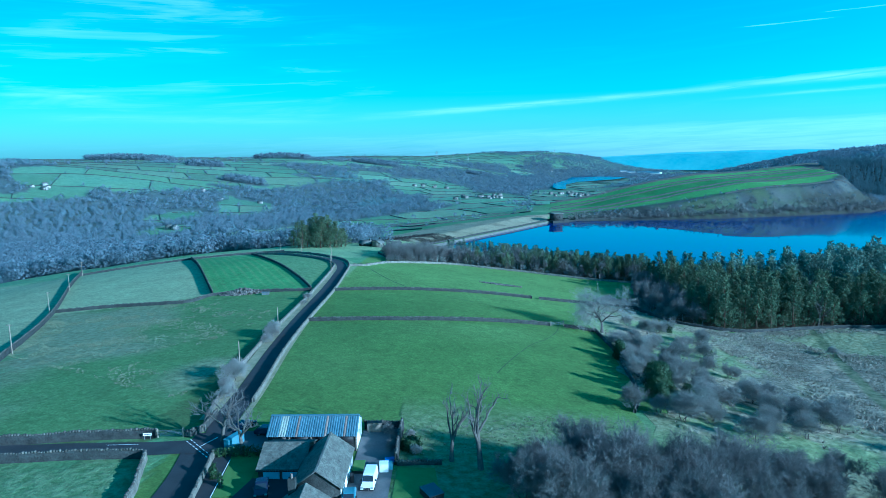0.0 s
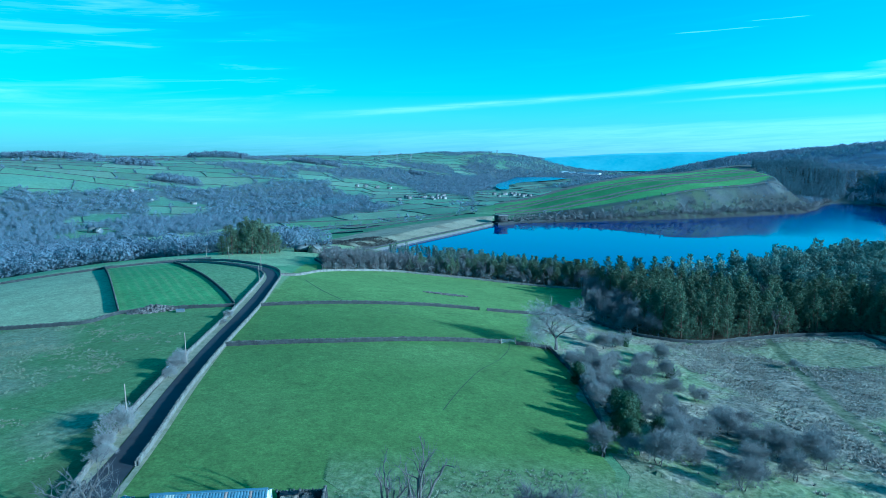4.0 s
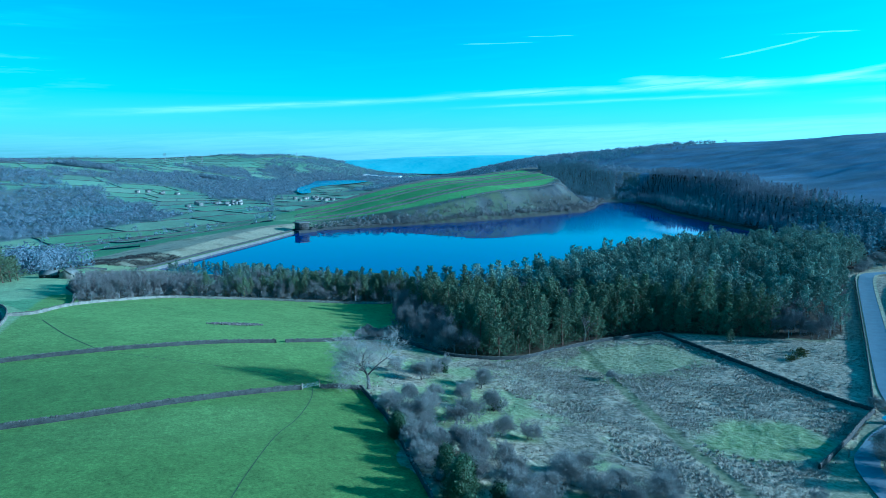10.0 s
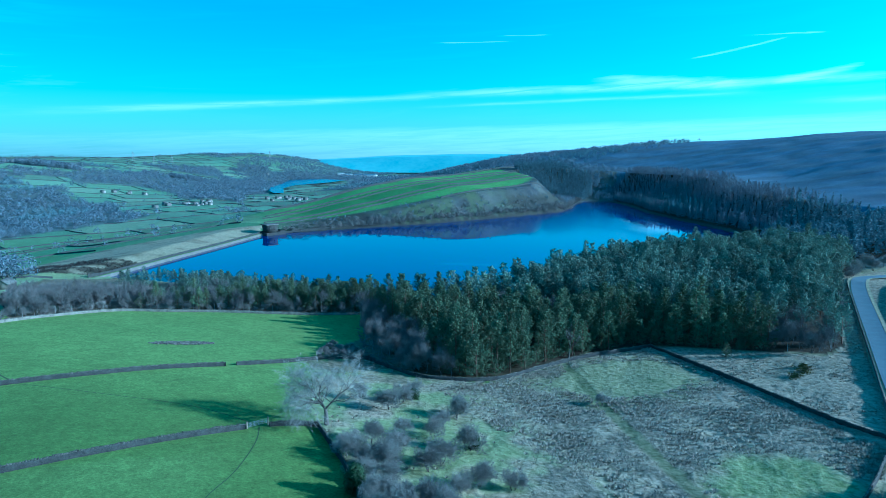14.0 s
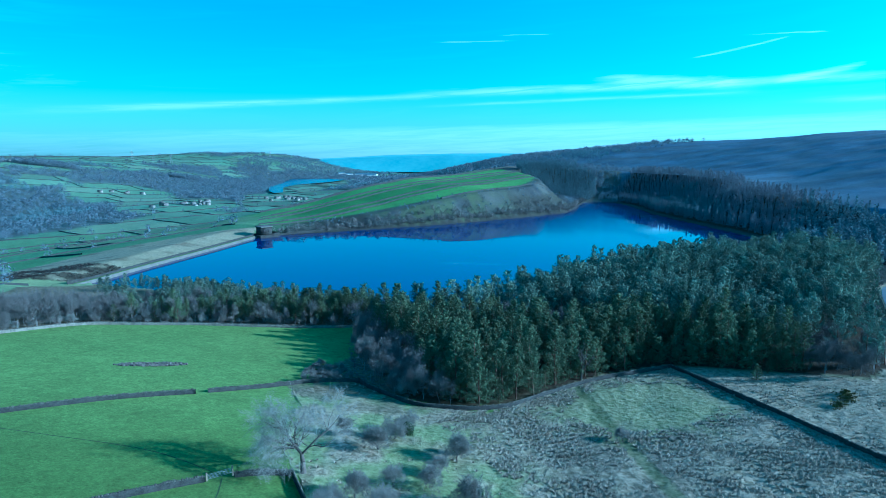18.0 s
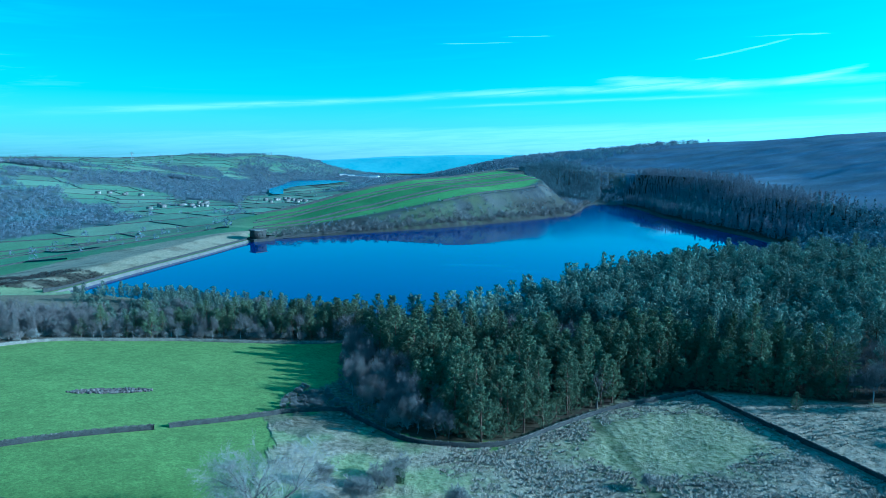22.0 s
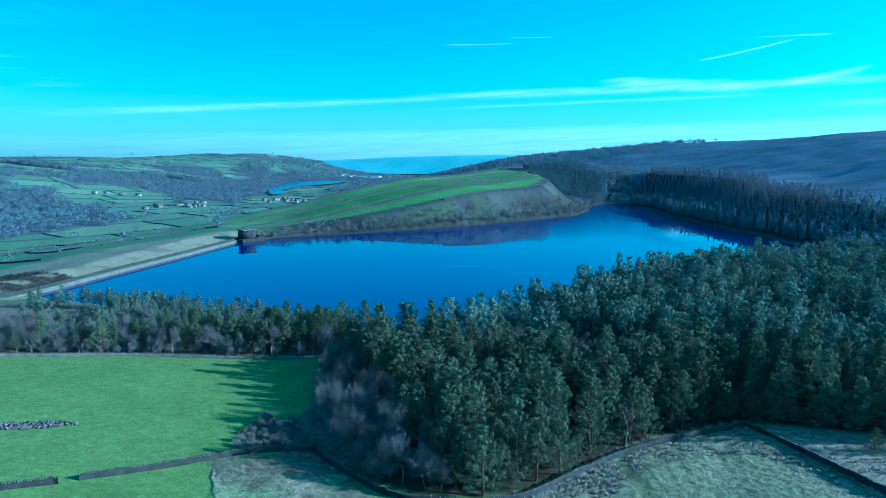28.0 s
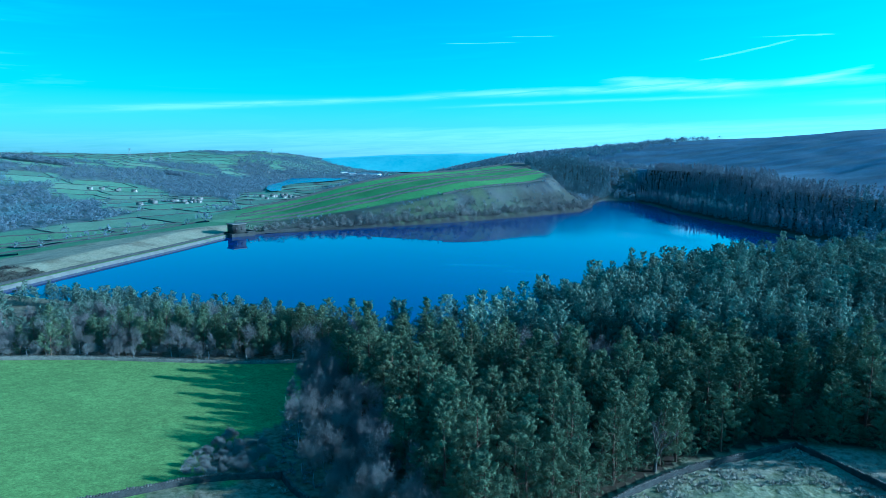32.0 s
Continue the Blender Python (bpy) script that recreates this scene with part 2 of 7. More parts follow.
def water_material():
    m, nodes, links, shader = tree_of("reservoir_water")
    geo = nodes.new("ShaderNodeNewGeometry")
    rip = noise_node(nodes, links, geo.outputs["Position"], 2.2, 3, 0.6, (1, 0.45, 1, 30))
    bp = nodes.new("ShaderNodeBump")
    bp.inputs["Strength"].default_value, bp.inputs["Distance"].default_value = 0.06, 0.05
    links.new(rip, bp.inputs["Height"])
    links.new(bp.outputs[0], shader.inputs["Normal"])
    shader.inputs["Base Color"].default_value = (0.0, 0.024, 0.135, 1)
    # a breeze ruffles the far arm; the rest lies calm
    spot = nodes.new("ShaderNodeSeparateXYZ")
    links.new(geo.outputs["Position"], spot.inputs[0])
    def calc(op, a, b):
        n = nodes.new("ShaderNodeMath")
        n.operation = op
        for k, v in enumerate((a, b)):
            if isinstance(v, (int, float)):
                n.inputs[k].default_value = v
            else:
                links.new(v, n.inputs[k])
        return n.outputs[0]
    gust = calc("MULTIPLY", calc("SUBTRACT", noise_node(nodes, links, geo.outputs["Position"], 40, 3, 0.6), 0.5), 60)
    lee = calc("ADD", calc("SUBTRACT", spot.outputs[0], calc("MULTIPLY", calc("SUBTRACT", spot.outputs[1], 501), 0.60)), gust)
    reach = calc("ADD", calc("ADD", spot.outputs[0], calc("MULTIPLY", spot.outputs[1], 0.35)), gust)
    ruffled = calc("MULTIPLY", ranged(nodes, links, lee, 430, 460, 1, 0), ranged(nodes, links, reach, 480, 640))
    links.new(ranged(nodes, links, ruffled, 0, 1, 0.02, 0.17), shader.inputs["Roughness"])
    shader.inputs["IOR"].default_value = 1.33
    return m


M_TURF, M_WATER = ground_material(), water_material()
M_ASPHALT = material("asphalt", (0.025, 0.026, 0.03), (0.048, 0.048, 0.052), 3, 0.15, 0.8, 0.3, 0.01)
M_PALE_ROAD = material("worn_asphalt", (0.095, 0.125, 0.15), (0.15, 0.185, 0.215), 3, 0.2, 0.75, 0.3, 0.01)
M_YARD = material("yard_concrete", (0.09, 0.09, 0.095), (0.16, 0.16, 0.16), 2.5, 0.2, 0.85, 0.3, 0.01)
M_STONE = material("gritstone_wall", (0.015, 0.016, 0.016), (0.065, 0.068, 0.064), 1.5, 0.28, 0.95, 1.0, 0.12)
M_STONE_PALE = material("pale_gritstone", (0.07, 0.068, 0.06), (0.24, 0.23, 0.19), 1.5, 0.28, 0.95, 1.0, 0.12)
M_COPING = material("gritstone_coping", (0.035, 0.034, 0.03), (0.15, 0.145, 0.125), 1.2, 0.2, 0.95, 0.8, 0.06, island=0.35)
M_DRYGRASS = material("bleached_tussock", (0.17, 0.145, 0.105), (0.42, 0.375, 0.295), 6, 0.3, 0.9, 0.0, island=0.3)
M_RUSH = material("pale_rushes", (0.12, 0.14, 0.075), (0.25, 0.265, 0.17), 6, 0.3, 0.9, 0.0, island=0.3)
M_VERGE = material("bleached_verge", (0.16, 0.16, 0.08), (0.38, 0.35, 0.24), 2, 0.3, 0.95, 0.7, 0.1)
M_BARK = material("grey_bark", (0.06, 0.055, 0.05), (0.16, 0.145, 0.125), 0.8, 0.08, 0.95, 0.6, 0.03)
M_BARK_PALE = material("lichen_bark", (0.16, 0.155, 0.14), (0.32, 0.30, 0.27), 1.0, 0.1, 0.95, 0.5, 0.03)
M_TWIG = material("winter_twigs", (0.15, 0.15, 0.14), (0.285, 0.28, 0.258), 3, 0.3, 0.95, 0.0, each=0.2)
M_TWIG_DARK = material("dark_twigs", (0.092, 0.09, 0.088), (0.195, 0.188, 0.18), 3, 0.3, 0.95, 0.0, each=0.15)
M_TWIG_PALE = material("lichen_twigs", (0.20, 0.195, 0.18), (0.36, 0.35, 0.32), 3, 0.3, 0.95, 0.0, each=0.15)
M_BIRCH = material("birch_bark", (0.16, 0.155, 0.15), (0.36, 0.345, 0.33), 0.5, 0.08, 0.8, 0.3, 0.01)
M_PINE_BARK = material("pine_bark", (0.07, 0.045, 0.032), (0.16, 0.10, 0.072), 0.7, 0.1, 0.95, 0.6, 0.03)
M_NEEDLE = foliage(material("pine_needles", (0.046, 0.070, 0.044), (0.165, 0.205, 0.110), 2.2, 0.3, 0.8, 0.0, island=0.14, each=0.25, spec=0.15))
# paler, bluer copy of the needles for farther pines: haze put into the colour
M_NEEDLE_FAR = foliage(material("hazed_far_needles", (0.064, 0.100, 0.086), (0.240, 0.300, 0.218), 9, 1.2, 0.8, 0.0, island=0.14, each=0.35, spec=0.15))
# far conifers and larches: distance haze put into the base as paler, bluer tones
M_SPRUCE = foliage(material("hazed_spruce_needles", (0.118, 0.170, 0.196), (0.185, 0.248, 0.275), 14, 1.5, 0.85, 0.0, island=0.12, spec=0.15), 0.15)
M_LARCH = foliage(material("hazed_bare_larches", (0.15, 0.165, 0.195), (0.255, 0.275, 0.315), 14, 1.5, 0.9, 0.0, island=0.12, spec=0.15), 0.2)
M_HOLLY = material("evergreen_leaves", (0.015, 0.035, 0.012), (0.05, 0.085, 0.03), 1.0, 0.2, 0.6, 0.0, island=0.3)
# haze over the far leafless woods is put into this blue-grey base
M_FARWOOD = foliage(material("hazed_winter_wood", (0.115, 0.145, 0.175), (0.205, 0.245, 0.285), 25, 2.5, 0.95, 0.0, island=0.08, spec=0.1), 0.25)
M_HEDGE = material("dark_hedge", (0.028, 0.032, 0.032), (0.066, 0.07, 0.066), 8, 0.8, 0.95, 0.0)
# hill lines on the horizon: haze painted as pale blue, deeper on the nearer
M_DISTANCE = material("hazed_distant_moor", (0.19, 0.44, 0.44), (0.26, 0.52, 0.52), 300, 40, 1.0, 0.0)
M_DISTANCE_NEAR = material("hazed_wooded_hills", (0.13, 0.33, 0.37), (0.21, 0.44, 0.45), 160, 30, 1.0, 0.0)
M_HEATH = material("heath_scrub", (0.09, 0.092, 0.092), (0.19, 0.185, 0.175), 12, 1.0, 0.95, 0.0, island=0.4)
M_HEATHER = material("dead_heather", (0.022, 0.019, 0.018), (0.06, 0.052, 0.045), 8, 1.0, 0.95, 0.0, island=0.3)
M_GORSE = material("gorse", (0.05, 0.06, 0.02), (0.12, 0.11, 0.035), 1.5, 0.3, 0.9, 0.0, island=0.3)
M_SLATE = material("stone_slates", (0.06, 0.063, 0.06), (0.19, 0.19, 0.17), 1.6, 0.25, 0.8, 0.6, 0.03, stretch=(1, 1, 1, 0))
M_WHITE = material("white_paint", (0.72, 0.72, 0.70), (0.84, 0.84, 0.82), 2, 0.2, 0.55, 0.1, 0.005)
M_TIN = material("galvanised_sheet", (0.09, 0.15, 0.19), (0.20, 0.28, 0.33), 2.5, 0.4, 0.45, 0.1, 0.005, metal=0.35, each=0.15)
M_RUST = material("rusted_sheet", (0.17, 0.13, 0.11), (0.27, 0.21, 0.18), 1.0, 0.2, 0.7, 0.1, 0.005, each=0.2)
M_SKYLIGHT = material("rooflight_sheet", (0.24, 0.26, 0.23), (0.36, 0.38, 0.33), 1.0, 0.2, 0.5, 0.0)
M_DARK = material("dark_opening", (0.012, 0.012, 0.014), (0.03, 0.03, 0.032), 1, 0.2, 0.6, 0.0)
M_GLASS = material("window_glass", (0.02, 0.025, 0.03), (0.035, 0.04, 0.05), 1, 0.2, 0.08, 0.0, spec=0.8)
M_TYRE = material("tyre_rubber", (0.015, 0.015, 0.016), (0.03, 0.03, 0.03), 0.5, 0.1, 0.9, 0.0)
M_CARWHITE = material("white_car_paint", (0.78, 0.78, 0.79), (0.82, 0.82, 0.83), 2, 0.5, 0.25, 0.0, spec=0.5)
M_CARDARK = material("dark_car_paint", (0.015, 0.018, 0.04), (0.02, 0.025, 0.05), 2, 0.5, 0.2, 0.0, spec=0.6)
M_CARBLUE = material("pale_blue_paint", (0.08, 0.17, 0.22), (0.12, 0.22, 0.28), 1, 0.3, 0.4, 0.0)
M_GARAGE = material("garage_door_paint", (0.36, 0.46, 0.55), (0.44, 0.54, 0.62), 1, 0.3, 0.5, 0.1, 0.003)
M_WOOD = material("weathered_timber", (0.16, 0.13, 0.10), (0.32, 0.28, 0.22), 0.8, 0.1, 0.9, 0.4, 0.01)
M_RUBBLE = material("rubble_heap", (0.04, 0.035, 0.03), (0.19, 0.172, 0.155), 1.2, 0.3, 0.95, 0.8, 0.1, island=0.5)
M_LAWN = material("mown_lawn", (0.08, 0.145, 0.032), (0.135, 0.215, 0.055), 2, 0.2, 0.95, 0.3, 0.03)
M_BLUE = material("blue_plastic", (0.03, 0.12, 0.42), (0.05, 0.18, 0.5), 1, 0.2, 0.4, 0.0)
M_REDWOOD = material("red_stems", (0.14, 0.045, 0.05), (0.26, 0.10, 0.10), 1, 0.2, 0.9, 0.0)
M_METAL = material("grey_steel", (0.22, 0.23, 0.24), (0.36, 0.37, 0.38), 1, 0.2, 0.5, 0.0, metal=0.7)
M_DAMSTONE = material("dam_pitching", (0.09, 0.087, 0.08), (0.18, 0.175, 0.155), 4, 0.5, 0.9, 0.5, 0.05)
M_RENDERED = material("pale_render", (0.20, 0.195, 0.19), (0.42, 0.41, 0.39), 10, 1, 0.8, 0.0, each=0.4)


# ---- the lie of the land: heights in metres above the reservoir ----
def ease(a, b, v):
    k = np.clip((np.asarray(v, float) - a) / (b - a), 0, 1)
    return k * k * (3 - 2 * k)


LAKE = [(-6, 488), (30, 452), (75, 412), (106, 374), (128, 344), (150, 332), (175, 336), (200, 353), (240, 368), (300, 389), (346, 378), (400, 392), (455, 400), (500, 425),
        (535, 500), (565, 580), (605, 680), (660, 775), (694, 855), (658, 872), (612, 834), (560, 777), (510, 733), (410, 702), (310, 680), (205, 668), (135, 662), (112, 650)]


def shore(x, y):
    """Signed distance to the reservoir's edge: positive on land."""
    x, y = np.asarray(x, float), np.asarray(y, float)
    best = np.full(x.shape, 1e9)
    inside = np.zeros(x.shape, bool)
    for (ax, ay), (bx, by) in zip(LAKE, LAKE[1:] + LAKE[:1]):
        ex, ey = bx - ax, by - ay
        k = np.clip(((x - ax) * ex + (y - ay) * ey) / (ex * ex + ey * ey), 0, 1)
        best = np.minimum(best, np.hypot(x - ax - k * ex, y - ay - k * ey))
        inside ^= ((ay > y) != (by > y)) & (x < (y - ay) / (by - ay + 1e-9) * ex + ax)
    return np.where(inside, -best, best)


# heights of the farm's ridge and the gill east of it, every 80 m from (-320, -20), south to north
NEAR = np.array([
    (39.1, 39.6, 39.5, 37.8, 34.8, 33.0, 30.9, 30.2, 30.4, 31.8),
    (27.0, 28.5, 30.2, 30.0, 26.1, 21.4, 18.7, 22.3, 26.3, 30.2),
    (15.5, 17.8, 20.1, 24.3, 27.9, 10.6, 7.3, 14.2, 21.8, 27.2),
    (5.3, 9.8, 13.5, 19.2, 23.6, 5.7, 4.1, 8.9, 13.6, 21.7),
    (-3.2, 5.3, 15.3, 24.8, 15.4, 2.9, 2.2, 5.1, 10.8, 19.7),
    (-9.0, 0.6, 10.2, 17.0, 7.3, 1.6, 1.7, 4.6, 12.2, 20.5),
    (-13.1, -5.0, 1.3, 4.3, 1.3, -1.0, 0.8, 6.1, 13.8, 21.8),
])


def near_land(x, y):
    """A smooth sheet over the coarse grid of heights."""
    gx, gy = np.clip((x + 320) / 80, 1, 7.999), np.clip((y + 20) / 80, 1, 4.999)
    i, j = gx.astype(int), gy.astype(int)
    bx, by = ([(1 - k) ** 3 / 6, (3 * k ** 3 - 6 * k * k + 4) / 6, (-3 * k ** 3 + 3 * k * k + 3 * k + 1) / 6, k ** 3 / 6] for k in (gx - i, gy - j))
    return sum(bx[a] * by[b] * NEAR[j - 1 + b, i - 1 + a] for a in range(4) for b in range(4))


KNOLLS = ((690, 3850, 330, 420, 46), (1420, 1500, 420, 260, 24), (1200, 1700, 300, 350, 14), (1250, 2100, 500, 500, 40), (950, 4600, 480, 500, 40), (300, 4300, 300, 300, 14), (-1150, 2300, 190, 90, 14), (-640, 2530, 140, 80, 12), (-900, 1500, 300, 140, 16), (-350, 1900, 200, 90, 10), (-270, 2560, 190, 120, 14))


def far_land(x, y):
    """The main valley, its western side, and the moor in the east."""
    d = x + 500 - (y - 850) * 0.6 + 60 * np.sin(y / 420)
    west = -48 + (110 + 5 * np.sin(y / 510 + 1)) * ease(60, 1250, -d)
    east = -48 + 72 * ease(120 + 210 * ease(800, 1300, y), 1080, d) + 104 * ease(1300, 2150, d + np.maximum(0, y - 700) * 0.3) * (1 - 0.2 * ease(1000, 1450, y)) * (1 - 0.6 * ease(1700, 2600, y))
    z = np.where(d < 0, west, east)
    for cx, cy, rx, ry, tall in KNOLLS:
        z = z + tall * np.exp(-((x - cx) / rx) ** 2 - ((y - cy) / ry) ** 2)
    return z + 4 * np.sin(x / 170 + 1) * np.sin(y / 210) * ease(500, 1200, np.hypot(x, y))


def height(x, y):
    x, y = np.asarray(x, float), np.asarray(y, float)
    w = ease(-430, -170, x) * (1 - ease(350, 560, y + 0.1 * x)) * (1 - ease(360, 520, x))
    z = w * near_land(x, y) + (1 - w) * far_land(x, y)
    s = shore(x, y)
    # spur with green fields north of the reservoir
    spur = 3 + 27 * ease(120, 420, x) + 9 * ease(420, 660, x) + 0.034 * (y - 750) * ease(180, 300, x)
    ws = ease(650, 690, y) * (1 - ease(890, 1020, y - 0.5 * (x - 220))) * ease(60, 190, x) * (1 - ease(760, 1000, x))
    z = z * (1 - ws) + spur * ws
    bank = np.maximum(s, 0) * (0.12 + 0.5 * ease(150, 330, x) * ease(600, 690, y))
    bend = ease(540, 610, x) * ease(560, 660, y)
    bank = bank * (1 - bend) + np.maximum(s, 0) * 0.05 * bend
    z = np.where(s < 260, np.minimum(z, bank + 0.5 + 90 * ease(20, 300, s) + 1e3 * ease(60, 160, s) * (x < 330)), z)
    z = np.where((s < 40) & (z < 0.7), 0.7 + (z - 0.7) * ease(8, 40, s), z)
    # low swells in the far land
    z = z + ease(250, 900, np.hypot(x, y)) * 1.5 * wave(x, y, 60, 4) * (s > 60)
    # inside the basin
    return np.where(s < 0, np.maximum(-6, s * 0.25) - 0.2, z)


# ---- mesh helpers ----
def mesh_np(name, verts, *faces):
    """A mesh from arrays of corners and of faces (each array one face size)."""
    me = bpy.data.meshes.new(name)
    verts = np.asarray(verts, np.float32).reshape(-1, 3)
    faces = [np.asarray(f, np.int32) for f in faces if len(f)]
    loops = np.concatenate([f.ravel() for f in faces])
    totals = np.concatenate([np.full(len(f), f.shape[1], np.int32) for f in faces])
    starts = np.concatenate([[0], np.cumsum(totals)[:-1]]).astype(np.int32)
    me.vertices.add(len(verts))
    me.vertices.foreach_set("co", verts.ravel())
    me.loops.add(len(loops))
    me.loops.foreach_set("vertex_index", loops)
    me.polygons.add(len(totals))
    me.polygons.foreach_set("loop_start", starts)
    me.polygons.foreach_set("loop_total", totals)
    me.update(calc_edges=True)
    return me


def smooth(me):
    me.polygons.foreach_set("use_smooth", np.ones(len(me.polygons), bool))
    return me


def put(name, me, mat, parent=None, label=""):
    """A mesh object, as a part of parent where one is given."""
    ob = new(name, me)
    if mat is not None and not me.materials:
        me.materials.append(mat)
    ob.parent = parent
    return tagged(ob, label)


def thing(name, label, category, group="", kind="", at=(0, 0, 0), rz=0.0):
    ob = new(name)
    ob.empty_display_size = 0.5
    ob.matrix_basis = pose(*at, 0, 0, rz)
    return tagged(ob, label, category, group, kind)


def ground(x, y):
    return float(height(np.array([x]), np.array([y]))[0])


def boxes(*specs):
    """Corners and quads of boxes given as (x0, y0, z0, x1, y1, z1)."""
    V, F = [], []
    for x0, y0, z0, x1, y1, z1 in specs:
        b = len(V)
        V += [(x0, y0, z0), (x1, y0, z0), (x1, y1, z0), (x0, y1, z0), (x0, y0, z1), (x1, y0, z1), (x1, y1, z1), (x0, y1, z1)]
        F += [(b, b + 3, b + 2, b + 1), (b + 4, b + 5, b + 6, b + 7), (b, b + 1, b + 5, b + 4), (b + 1, b + 2, b + 6, b + 5), (b + 2, b + 3, b + 7, b + 6), (b + 3, b, b + 4, b + 7)]
    return np.array(V, float), np.array(F)


def bevelled(name, specs, width=0.03, segments=1):
    """Boxes with softened edges, as one mesh."""
    bm = bmesh.new()
    for s in specs:
        V, F = boxes(s)
        vs = [bm.verts.new(v) for v in V]
        for f in F:
            bm.faces.new([vs[i] for i in f])
    if width:
        bmesh.ops.bevel(bm, geom=bm.edges[:], offset=width, segments=segments, affect="EDGES")
    me = bpy.data.meshes.new(name)
    bm.to_mesh(me)
    bm.free()
    return me


def tubes(segs, sides):
    """Tapered tubes: rows of x0 y0 z0 x1 y1 z1 r0 r1."""
    s = np.asarray(segs, float).reshape(-1, 8)
    a, b, ra, rb = s[:, 0:3], s[:, 3:6], s[:, 6], s[:, 7]
    d = b - a
    d /= np.linalg.norm(d, axis=1, keepdims=True) + 1e-9
    ref = np.where(np.abs(d[:, 2:3]) < 0.9, [[0, 0, 1.0]], [[1.0, 0, 0]])
    u = np.cross(d, ref)
    u /= np.linalg.norm(u, axis=1, keepdims=True) + 1e-9
    w = np.cross(d, u)
    ang = np.arange(sides) * 2 * np.pi / sides
    ring = u[:, None] * np.cos(ang)[None, :, None] + w[:, None] * np.sin(ang)[None, :, None]
    V = np.concatenate([a[:, None] + ring * ra[:, None, None], b[:, None] + ring * rb[:, None, None]], 1).reshape(-1, 3)
    base = (np.arange(len(s)) * 2 * sides)[:, None]
    k = np.arange(sides)[None]
    k2 = (k + 1) % sides
    F = np.stack([base + k, base + k2, base + sides + k2, base + sides + k], -1).reshape(-1, 4)
    return V, F


def joined(parts):
    """Several (corners, faces) as one."""
    V, F, n = [], [], 0
    for v, f in parts:
        V.append(v)
        F.append(np.asarray(f) + n)
        n += len(v)
    return np.concatenate(V), np.concatenate(F)


def spread(V, F, places, sizes, turns, rng, lean=0.0):
    """Many copies of one small shape as one: places (n, 3), sizes (n, 3) or (n,), turns in radians."""
    n = len(places)
    sizes = np.asarray(sizes, float)
    if sizes.ndim == 1:
        sizes = np.repeat(sizes[:, None], 3, 1)
    c, s = np.cos(turns), np.sin(turns)
    P = V[None] * sizes[:, None]
    X = P[..., 0] * c[:, None] - P[..., 1] * s[:, None]
    Y = P[..., 0] * s[:, None] + P[..., 1] * c[:, None]
    if lean:
        X = X + P[..., 2] * rng.normal(0, lean, n)[:, None]
        Y = Y + P[..., 2] * rng.normal(0, lean, n)[:, None]
    out = np.stack([X, Y, P[..., 2]], -1) + np.asarray(places)[:, None]
    faces = np.asarray(F)[None] + (np.arange(n) * len(V))[:, None, None]
    return out.reshape(-1, 3), faces.reshape(-1, np.asarray(F).shape[1])


def within(x, y, poly):
    x, y = np.asarray(x, float), np.asarray(y, float)
    inside = np.zeros(x.shape, bool)
    for (ax, ay), (bx, by) in zip(poly, poly[1:] + poly[:1]):
        inside ^= ((ay > y) != (by > y)) & (x < (y - ay) / (by - ay + 1e-9) * (bx - ax) + ax)
    return inside


def wave(x, y, size, seed):
    """Smooth uneven values between about -1 and 1: two octaves of noise on a lattice."""
    x, y = np.asarray(x, float) / size + seed * 17.3, np.asarray(y, float) / size - seed * 9.1
    out = np.zeros(np.shape(x))
    for gain, rate in ((0.68, 1.0), (0.42, 2.13)):
        u, v = x * rate, y * rate
        i, j = np.floor(u), np.floor(v)
        a, b = ease(0, 1, u - i), ease(0, 1, v - j)

        def at(p, q):
            k = np.sin(p * 127.1 + q * 311.7 + seed) * 43758.5453
            return 2 * (k - np.floor(k)) - 1

        out = out + gain * ((at(i, j) * (1 - a) + at(i + 1, j) * a) * (1 - b) + (at(i, j + 1) * (1 - a) + at(i + 1, j + 1) * a) * b)
    return out


def resample(points, step):
    """Evenly spaced points along a smooth line through the given ones."""
    p = np.array(points, float)
    q = [p[0]]
    for i in range(len(p) - 1):
        a, b, c, d = p[max(i - 1, 0)], p[i], p[i + 1], p[min(i + 2, len(p) - 1)]
        n = max(2, int(np.hypot(*(c - b)) / 2))
        for k in np.arange(1, n + 1) / n:
            q.append(0.5 * (2 * b + (c - a) * k + (2 * a - 5 * b + 4 * c - d) * k * k + (3 * b - a - 3 * c + d) * k ** 3))
    q = np.array(q)
    run = np.concatenate([[0], np.cumsum(np.hypot(*np.diff(q, axis=0).T))])
    at = np.linspace(0, run[-1], max(2, int(run[-1] / step) + 1))
    return np.stack([np.interp(at, run, q[:, 0]), np.interp(at, run, q[:, 1])], 1)


def beside(line, off):
    """The line moved sideways to its right."""
    d = np.gradient(line, axis=0)
    d /= np.linalg.norm(d, axis=1, keepdims=True)
    return line + np.stack([d[:, 1], -d[:, 0]], 1) * np.asarray(off)[..., None] if np.ndim(off) else line + np.stack([d[:, 1], -d[:, 0]], 1) * off


# ---- plan of the place ----
ROAD_WEST = [(-31, 40), (-33.2, 66), (-34, 78), (-35.3, 89), (-38, 101.5), (-38.9, 119), (-41.6, 152), (-43.8, 190.5), (-45.2, 240), (-46.2, 265), (-48.3, 290), (-55.5, 313), (-69, 329), (-86, 346), (-112, 364), (-160, 388)]
LANE_WEST = [(-35.2, 90.3), (-40.5, 89.9), (-46, 89.1), (-55, 88.8), (-67.4, 87.9), (-95, 86), (-140, 82)]
